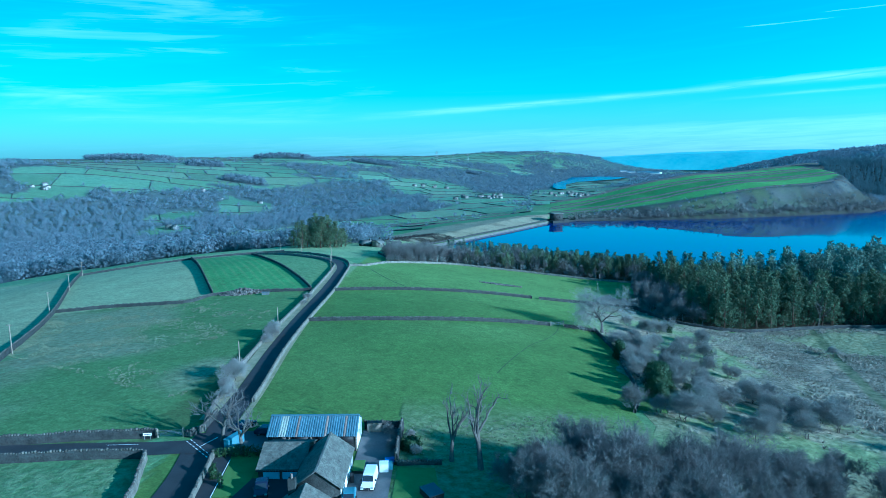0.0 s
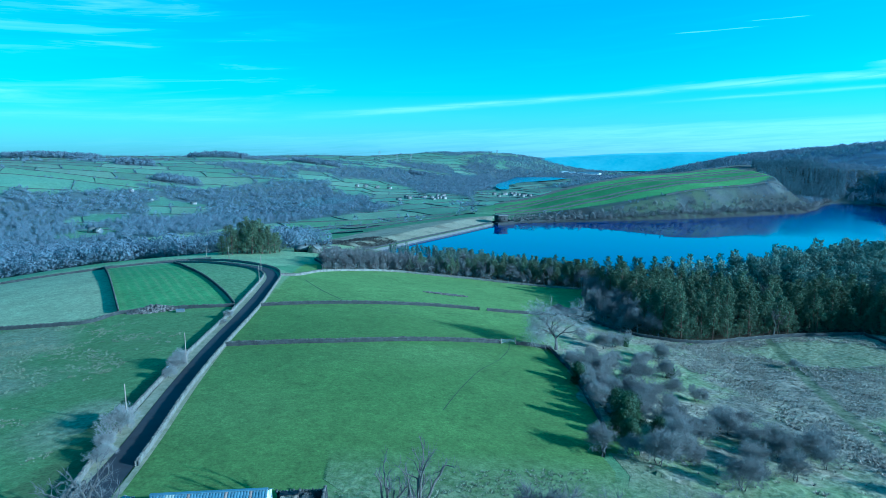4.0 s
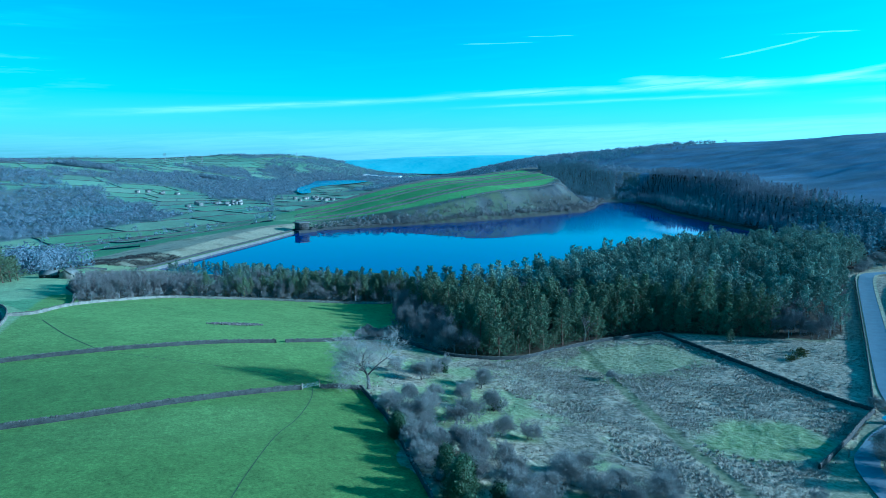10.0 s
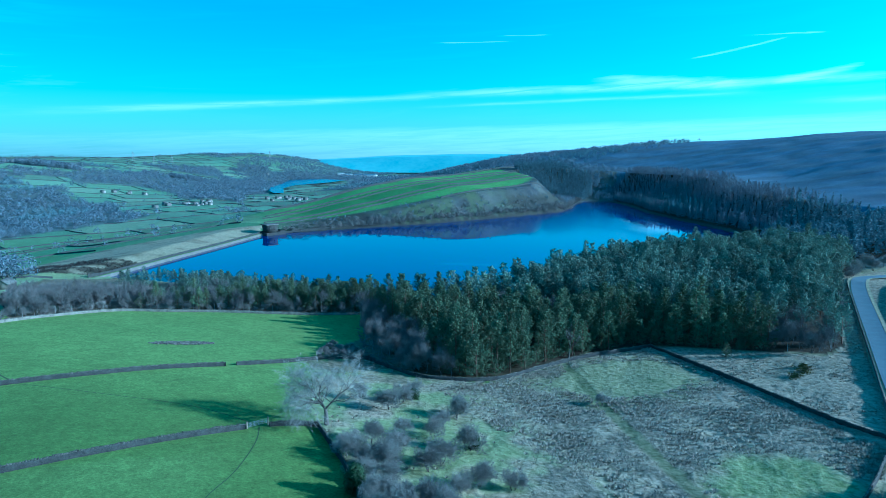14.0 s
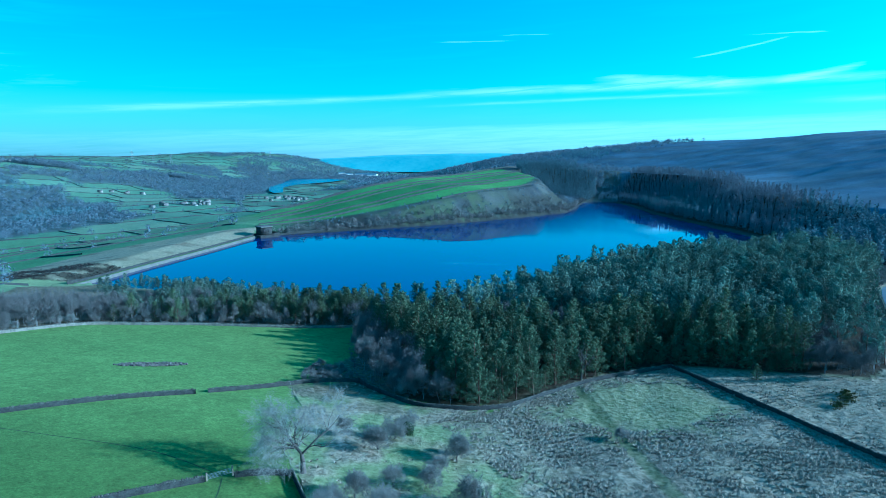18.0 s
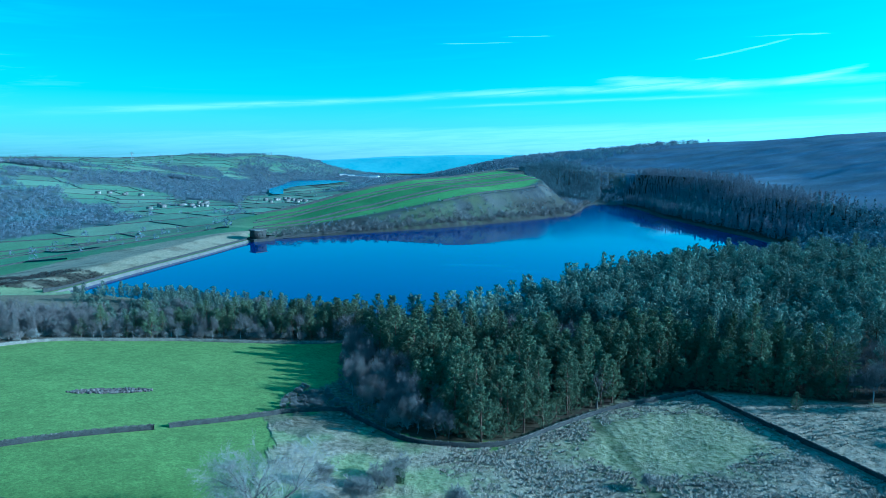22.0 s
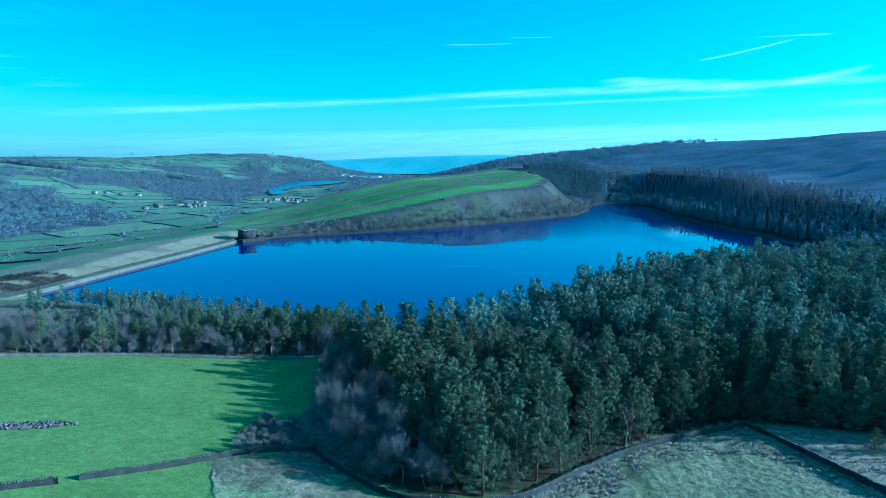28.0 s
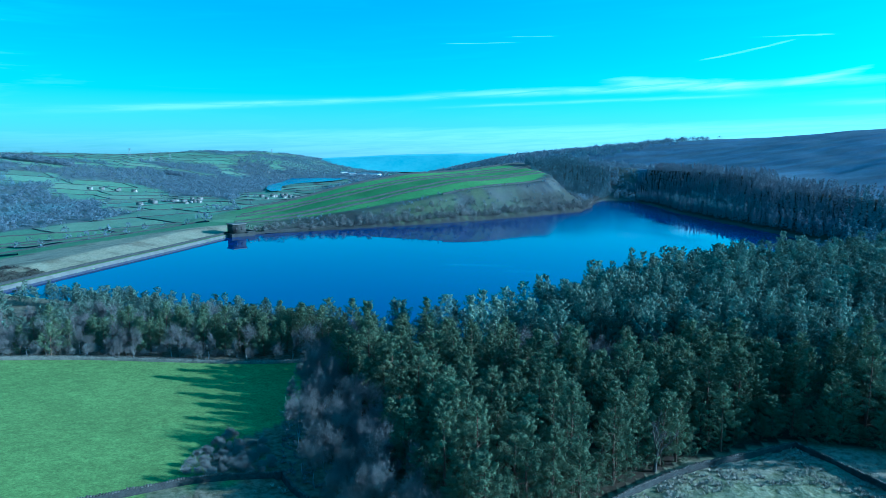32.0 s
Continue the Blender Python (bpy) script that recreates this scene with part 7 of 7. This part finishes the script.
stone_wall([(-7.2, 99.6), (-7.4, 93), (-7.3, 86.5)], tall=1.9, thick=0.5, label="tall garden wall beside the yard", group="garden walls")
stone_wall([(-34.9, 87.4), (-33.6, 79), (-32.6, 73), (-31.4, 69)], tall=1.0, thick=0.45, label="pale low garden wall along the road", group="garden walls", pale=True)
stone_wall([(-13.6, 99.2), (-10.5, 99.8), (-7.2, 99.8)], tall=1.3, thick=0.5, label="low stone wall behind the yard", group="garden walls")
stone_wall([(-7.2, 86.3), (-4, 87), (-0.5, 87.3)], tall=0.7, thick=0.5, label="low mossy garden wall beside the lawn", group="garden walls")


def hedge(points, tall, wide, mat, label, seed):
    line = resample(points, 0.45)
    t = thing("hedge", label, "hedge", at=(*line[0], ground(*line[0])))
    z = height(line[:, 0], line[:, 1]) - ground(*line[0])
    r = np.random.default_rng(seed)
    k = r.integers(0, len(line), len(line) * 60)
    c = np.column_stack([line[k] - line[0] + r.normal(0, wide * 0.3, (len(k), 2)), z[k] + r.uniform(0, tall, len(k))])
    d = r.normal(0, 0.13, (len(k), 3, 3))
    put("leaves", mesh_np("leaves", (c[:, None] + d).reshape(-1, 3), np.arange(len(k) * 3).reshape(-1, 3)), mat, t)


hedge([(-34.4, 87.2), (-31, 88), (-27.6, 88.2)], 1.5, 1.0, M_HOLLY, "clipped dark garden hedge", 3)
evergreen((-32.3, 80.5), 2.3, 1.1, 31, "clipped dark green garden shrub by the road wall")
evergreen((-30.4, 77.8), 2.2, 0.7, 32, "slim yellow-green garden conifer on the lawn")
evergreen((-5.4, 92.5), 1.6, 3.0, 33, "dark bramble mound beside the garden wall")


def car(name, at, rz, paint, label, long=4.3, wide=1.75, tall=1.5, van=False):
    """A parked vehicle: shell, glass, lamps, mirrors, wheels with tyre and rim. Its front points along -y before turning."""
    t = thing(name, label, "van" if van else "car", "parked vehicles", at=(at[0], at[1], ground(*at) + 0.12), rz=rz)
    L, W, H = long / 2, wide / 2, tall
    if van:
        side = [(-L, 0.35), (-L + 0.05, 0.85), (-L + 0.85, 1.12), (-L + 1.55, H - 0.08), (-L + 1.9, H), (L - 0.1, H), (L, H - 0.15), (L, 0.35)]
    else:
        side = [(-L, 0.35), (-L + 0.05, 0.72), (-L + 1.05, 0.92), (-L + 1.75, H - 0.06), (-L + 2.1, H), (L - 1.0, H - 0.03), (L - 0.25, 0.98), (L, 0.85), (L, 0.35)]
    bm = bmesh.new()
    rings = []
    for x, tuck in ((-W, 0.0), (W, 0.0)):
        rings.append([bm.verts.new((x * (0.86 if z > 1.0 else 1.0), y, z)) for y, z in side])
    n = len(side)
    for i in range(n):
        bm.faces.new([rings[0][i], rings[1][i], rings[1][(i + 1) % n], rings[0][(i + 1) % n]])
    bm.faces.new(rings[0])
    bm.faces.new(rings[1][::-1])
    bmesh.ops.recalc_face_normals(bm, faces=bm.faces[:])
    bmesh.ops.bevel(bm, geom=bm.edges[:], offset=0.05, segments=2, affect="EDGES")
    me = bpy.data.meshes.new("body")
    bm.to_mesh(me)
    bm.free()
    put("body", me, paint, t)
    a, b = (np.array([-L + 0.9, 1.15]), np.array([-L + 1.52, H - 0.14])) if van else (np.array([-L + 1.12, 0.96]), np.array([-L + 1.72, H - 0.1]))
    nrm = np.array([-(b - a)[1], (b - a)[0]]) / np.linalg.norm(b - a) * 0.03
    a, b = a + nrm, b + nrm
    put("windscreen", mesh_np("windscreen", [(-W * 0.82, *a), (W * 0.82, *a), (W * 0.76, *b), (-W * 0.76, *b)], np.array([[0, 1, 2, 3]])), M_GLASS, t)
    for sx in (-1, 1):
        x = sx * (W * 0.90 + 0.012)
        put("side_window", mesh_np("side_window", [(x, -L + 1.35, 1.08), (x, -L + (2.3 if van else 3.4), 1.08), (x * 0.95, -L + (2.3 if van else 3.1), H - 0.2), (x * 0.95, -L + 1.75, H - 0.2)], np.array([[0, 1, 2, 3]])), M_GLASS, t)
        put("mirror", bevelled("mirror", [(min(sx * W, sx * (W + 0.2)), -L + 1.35, 1.0, max(sx * W, sx * (W + 0.2)), -L + 1.5, 1.22)], 0.03), M_DARK, t)
        put("headlight", bevelled("headlight", [(sx * W * 0.78 - 0.17, -L - 0.02, 0.62, sx * W * 0.78 + 0.17, -L + 0.08, 0.82)], 0.02), M_SKYLIGHT, t)
        for y in (-L + 0.85, L - 0.85):
            wheel = put("wheel", mesh_np("wheel", *tubes([(sx * (W - 0.2), y, 0.32, sx * (W + 0.01), y, 0.32, 0.32, 0.32)], 14)), M_TYRE, t)
            put("rim", mesh_np("rim", *tubes([(sx * (W - 0.05), y, 0.32, sx * (W + 0.02), y, 0.32, 0.2, 0.02)], 10)), M_METAL, wheel)
    put("grille", bevelled("grille", [(-W * 0.5, -L - 0.02, 0.48, W * 0.5, -L + 0.05, 0.7)], 0.01), M_DARK, t)
    put("bumper", bevelled("bumper", [(-W, -L - 0.06, 0.3, W, -L + 0.1, 0.46)], 0.03), M_DARK, t)


car("van", (-10.5, 80.0), -3, M_CARWHITE, "white panel van parked in the farmyard", 4.5, 1.8, 1.85, True)
car("car", (-24.6, 77.0), 12, M_CARDARK, "dark blue car parked before the garage")
car("car", (-28.9, 95.6), 80, M_CARDARK, "dark car parked beside the barn")
car("car", (-33.4, 97.6), 160, M_CARDARK, "black car parked under the pruned trees")
car("car", (-12.6, 75.0), 5, M_CARBLUE, "pale blue car parked by the white wall")
car("car", (161.5, 134.2), 60, M_CARWHITE, "white car waiting on the lane by the wall end")


def small_box(name, at, size, rz, mat, label, category, lid=None):
    t = thing(name, label, category, at=(at[0], at[1], ground(*at) + 0.1), rz=rz)
    x, y, z = (s / 2 for s in size)
    put("body", bevelled("body", [(-x, -y, 0, x, y, 2 * z)], 0.05, 2), mat, t)
    put("lid", bevelled("lid", [(-x * 1.04, -y * 1.04, 2 * z, x * 1.04, y * 1.04, 2 * z + 0.07)], 0.02), lid or mat, t)


small_box("water_tank", (-8.9, 84.3), (1.3, 1.2, 1.2), 4, M_WHITE, "white plastic tank at the yard's edge", "tank")
small_box("wheelie_bin", (-8.0, 84.9), (0.6, 0.7, 1.0), 10, M_CARBLUE, "pale blue wheelie bin by the yard wall", "bin")
small_box("wheelie_bin", (-13.0, 80.6), (0.6, 0.7, 1.1), 5, M_DARK, "black wheelie bin by the white wall", "bin")
small_box("planter", (-12.6, 84.5), (1.6, 3.0, 0.5), 0, M_STONE, "raised stone planter with dry stems", "planter", M_LAWN)
small_box("trough", (-8.3, 87.3), (1.4, 0.7, 0.5), 8, M_BLUE, "blue plastic trough by the yard wall", "trough")
small_box("blue_shed", (-33.0, 91.2), (1.0, 3.6, 1.7), -22, M_CARBLUE, "narrow pale blue shed by the junction trees", "shed")
small_box("cold_frame", (-1.8, 77.5), (2.2, 3.0, 0.9), 30, M_DARK, "dark cold frame on the small lawn", "cold frame", M_GLASS)
small_box("log_store", (-11.8, 98.4), (2.4, 1.0, 1.5), 3, M_WOOD, "timber log store at the back of the yard", "store", M_DARK)
for k, (x, y) in enumerate(((-9.6, 98.2), (-8.4, 96.6), (-8.3, 93.8), (-8.2, 91.4), (-5.5, 96), (-4.6, 90))):
    t = bare_tree("shrub", HAW[k % 4], (M_BARK, M_REDWOOD if k < 3 else M_TWIG), (x, y), "red-stemmed winter shrub by the yard wall" if k < 3 else "tangled leafless shrub by the yard wall", "shrub", "yard shrubs", rz=k * 60, size=0.42)

# ---- roadside things ----
def gate(a, b, label):
    a, b = np.array(a, float), np.array(b, float)
    d = b - a
    t = thing("field_gate", label, "gate", "field gates", at=(a[0], a[1], ground(*a)), rz=math.degrees(math.atan2(d[1], d[0])))
    L = float(np.hypot(*d))
    for x in (0.0, L):
        put("gatepost", bevelled("gatepost", [(x - 0.13, -0.13, -0.4, x + 0.13, 0.13, 1.5)], 0.03), M_WOOD, t)
    for z in (0.25, 0.48, 0.70, 0.92, 1.15):
        put("bar", mesh_np("bar", *tubes([(0.15, 0, z, L - 0.15, 0, z, 0.03, 0.03)], 6)), M_METAL, t)
    for p, q in (((0.2, 0.25), (L / 2, 1.15)), ((L / 2, 1.15), (L - 0.2, 0.25))):
        put("brace", mesh_np("brace", *tubes([(p[0], 0, p[1], q[0], 0, q[1], 0.03, 0.03)], 6)), M_METAL, t)


gate((-46.4, 94.2), (-42.4, 94.6), "grey steel field gate at the side road")
gate((34.9, 195.1), (39.3, 195.9), "open grey gateway between green fields")
gate((138, 123), (133, 126), "white metal gate across the lane")


def pole(at, tall=7.8, arm=False):
    t = thing("utility_pole", "slender pale wooden utility pole", "pole", "utility poles", at=(*at, ground(*at)))
    put("shaft", mesh_np("shaft", *tubes([(0, 0, -0.4, 0, 0, tall, 0.15, 0.10)], 8)), M_WOOD, t)
    if arm:
        put("crossarm", bevelled("crossarm", [(-0.8, -0.06, tall - 0.45, 0.8, 0.06, tall - 0.3)], 0.01), M_WOOD, t)
        for x in (-0.7, 0, 0.7):
            put("insulator", mesh_np("insulator", *tubes([(x, 0, tall - 0.3, x, 0, tall - 0.05, 0.05, 0.03)], 6)), M_DARK, t)


for at in ((-43.2, 125.5), (-44.9, 162.5), (-50.4, 273), (-55.6, 303.5), (-82.2, 354), (-102.6, 385)):
    pole(at)
for at in ((-112.4, 155), (-142.2, 217), (-163.2, 264), (-196.8, 331)):
    pole(at, 8.2, True)


def sign(at, rz, w, h, label):
    t = thing("road_sign", label, "sign", at=(*at, ground(*at)), rz=rz)
    put("board", bevelled("board", [(-w / 2, -0.03, 0.7, w / 2, 0.03, 0.7 + h)], 0.01), M_WHITE, t)
    for x in (-w * 0.35, w * 0.35):
        put("leg", mesh_np("leg", *tubes([(x, 0, -0.2, x, 0, 0.75, 0.04, 0.04)], 6)), M_METAL, t)
    put("lettering_bar", mesh_np("lettering_bar", *boxes((-w * 0.4, -0.036, 0.7 + h * 0.4, w * 0.4, -0.032, 0.7 + h * 0.6))), M_DARK, t)


sign((-47.6, 93.3), 8, 1.3, 0.45, "low white street sign by the field gate")
small_box("grit_bin", (-47.3, 158.5), (1.2, 0.9, 0.9), 10, M_WHITE, "pale grit bin on the verge of the lane", "bin")

# painted lines at the junction
def paint_line(a, b, width, dash=None):
    a, b = np.array(a, float), np.array(b, float)
    L = np.hypot(*(b - a))
    d = (b - a) / L
    n = np.array([d[1], -d[0]]) * width / 2
    V, F, s = [], [], 0.0
    while s < L:
        e = min(L, s + (dash[0] if dash else L))
        for q in (s, e):
            for sg in (-1, 1):
                p = a + d * q + n * sg
                V.append((*p, ground(*(a + d * q)) + 0.24))
        k = len(V) - 4
        F.append((k, k + 1, k + 3, k + 2))
        s = e + (dash[1] if dash else 1)
    tagged(put("road_marking", mesh_np("road_marking", V, np.array(F)), M_WHITE), "worn white painted line on the asphalt", "road marking", kind="structure")


paint_line((-40.6, 93.0), (-35.0, 87.0), 0.14, (0.7, 0.5))
paint_line((-41.0, 92.4), (-35.4, 86.5), 0.14, (0.7, 0.5))
paint_line((-38.2, 90.2), (-36.6, 94.0), 0.12)
paint_line((-31.9, 86), (-30.4, 72), 0.12)
paint_line((-90, 88.6), (-48, 91.1), 0.10)

# ---- heap, rubble and paths in the fields ----
def rubble(places, low, high, name, label, seed, mat=M_RUBBLE):
    r = np.random.default_rng(seed)
    B, Q = boxes((-0.5, -0.5, -0.3, 0.5, 0.5, 0.5))
    B = B * (1 + r.uniform(-0.25, 0.25, B.shape))
    V, F = spread(B, Q, places, r.uniform(low, high, (len(places), 3)), r.uniform(0, 6.28, len(places)), r, 0.3)
    return tagged(put(name, mesh_np(name, V, F), mat), label, "rubble", kind="stuff")


r8 = np.random.default_rng(81)
ang, rad = r8.uniform(0, 6.28, 620), np.sqrt(r8.random(620))
hx, hy = -77 + 8.5 * rad * np.cos(ang), 231.5 + 4.0 * rad * np.sin(ang) + 0.12 * 8.5 * rad * np.cos(ang)
rubble(np.column_stack([hx, hy, height(hx, hy) + 2.2 * (1 - rad) * r8.uniform(0.5, 1, 620)]), 0.2, 0.85, "spoil_heap", "heap of pale rubble and dark spoil by the field wall", 5)
small_box("trailer", (-66.8, 226.8), (2.6, 1.5, 0.8), 5, M_METAL, "grey farm trailer by the spoil heap", "trailer")
ang, rad = r8.uniform(0, 6.28, 420), np.sqrt(r8.random(420))
sx, sy = 26.7 + 9.8 * rad * np.cos(ang), 279.6 + 2.2 * rad * np.sin(ang)
rubble(np.column_stack([sx, sy, height(sx, sy) + 0.02]), 0.2, 0.75, "stone_patch", "band of loose pale stones in the upper pasture", 6)
ribbon(resample([(-34.1, 287.2), (-24, 262), (-13.3, 240.5)], 1.5), -0.22, 0.22, 0.03, "footpath", material("trodden_turf", (0.035, 0.06, 0.025), (0.07, 0.09, 0.04), 2, 0.2, 0.95, 0.2, 0.02), "narrow trodden path across the pasture", "path")
M_TROD = bpy.data.materials["trodden_turf"]
ribbon(resample([(-13, 238), (7, 223.8), (26, 210.9), (36, 199)], 1.5), -0.12, 0.12, 0.03, "footpath", M_TROD, "narrow trodden path across the pasture", "path")
ribbon(resample([(37.5, 196), (35.4, 187.2), (30, 174), (24, 163.9), (17, 147.5), (12, 134)], 1.5), -0.1, 0.1, 0.03, "footpath", M_TROD, "narrow trodden path across the pasture", "path")

# bleached tussocks on the rough ground
def tussocks(poly, n, low, high, name, label, seed, mat=M_DRYGRASS, skip=None):
    r = np.random.default_rng(seed)
    p = np.array(poly)
    x, y = r.uniform(p[:, 0].min(), p[:, 0].max(), n), r.uniform(p[:, 1].min(), p[:, 1].max(), n)
    ok = within(x, y, poly) & (wave(x, y, 11, seed) + r.normal(0, 0.35, n) > -0.15)
    if skip is not None:
        ok &= ~skip(x, y)
    x, y = x[ok], y[ok]
    blades = []
    for k in range(9):
        a = k * 0.7
        c, s = math.cos(a), math.sin(a)
        o = 0.55 + 0.2 * (k % 3)
        blades += [(c * 0.12 - s * 0.16, s * 0.12 + c * 0.16, -0.1), (c * 0.12 + s * 0.16, s * 0.12 - c * 0.16, -0.1), (c * o, s * o, 0.55 - 0.12 * (k % 3))]
    V, F = spread(np.array(blades), np.arange(27).reshape(-1, 3), np.column_stack([x, y, height(x, y)]), r.uniform(low, high, len(x)), r.uniform(0, 6.28, len(x)), r, 0.15)
    tagged(put(name, mesh_np(name, V, F), mat), label, "grass", kind="stuff")


lawnlike = lambda x, y: (np.hypot((x - 147) / 1.5, y - 207) < 15) | (np.hypot((x - 127) / 1.2, y - 140) < 12) | (np.abs((x - 104) * 0.93 - (y - 135) * 0.36) < 1.4)
tussocks(GILL, 46000, 0.38, 1.0, "tussock_grass", "bleached tussock grass on the rough bank and gill", 3, skip=lambda x, y: lawnlike(x, y) | ((x < 90) & (np.random.default_rng(4).random(len(x)) < 0.95)))
tussocks(ROUGH_EAST, 9000, 0.32, 0.8, "tussock_grass", "bleached tussock grass beside the moorland road", 5)
tussocks([(-113, 153), (-50, 110), (-50, 225), (-90, 222), (-138, 212)], 36000, 0.24, 0.58, "rush_tufts", "pale rush tufts in the western pasture", 6, M_RUSH, skip=lambda x, y: (x > -60 + 14 * wave(x, y, 14, 2)) | (0.6 * wave(x, y * 1.4, 16, 3) + 0.6 * wave(x, y, 3, 1) + 0.004 * (-95 - x) + 0.004 * (150 - y) < -0.05))
tussocks([(-8, 90), (20, 92), (36, 112), (10, 108), (-6, 102)], 1800, 0.25, 0.6, "rush_tufts", "rough pale grass below the gnarled trees", 7, M_RUSH)
tussocks([(82, 255), (100, 232), (113, 228), (110, 250), (100, 300), (92, 300), (84, 270)], 1500, 0.5, 1.0, "undergrowth", "dead bracken and bleached grass at the wood's edge", 8, mat=M_HEATH)
for k, (x, y) in enumerate(((193.7, 182), (197, 184), (188, 180.5))):
    t = thing("gorse_bush", "low dark gorse bush on the rough ground", "bush", "gorse", at=(x, y, ground(x, y)))
    V, F = leaf_cloud(90 + k, 30, 16, 0.2, 0.35, lambda r: (r.normal(0, 1.4), r.normal(0, 0.9), r.uniform(0.1, 0.9)))
    put("leaves", mesh_np("leaves", V, F), M_GORSE, t)

# far farmhouse beyond the bend
cottage((-44, 416), 8, 6, 3.0, 75, "pale stone farmhouse among winter trees", "far farm", wall=M_STONE_PALE, name="farmhouse")
cottage((-53, 419), 8, 5, 2.4, -8, "low dark stone outbuilding beside the far farmhouse", "far farm", wall=M_STONE, name="outbuilding")
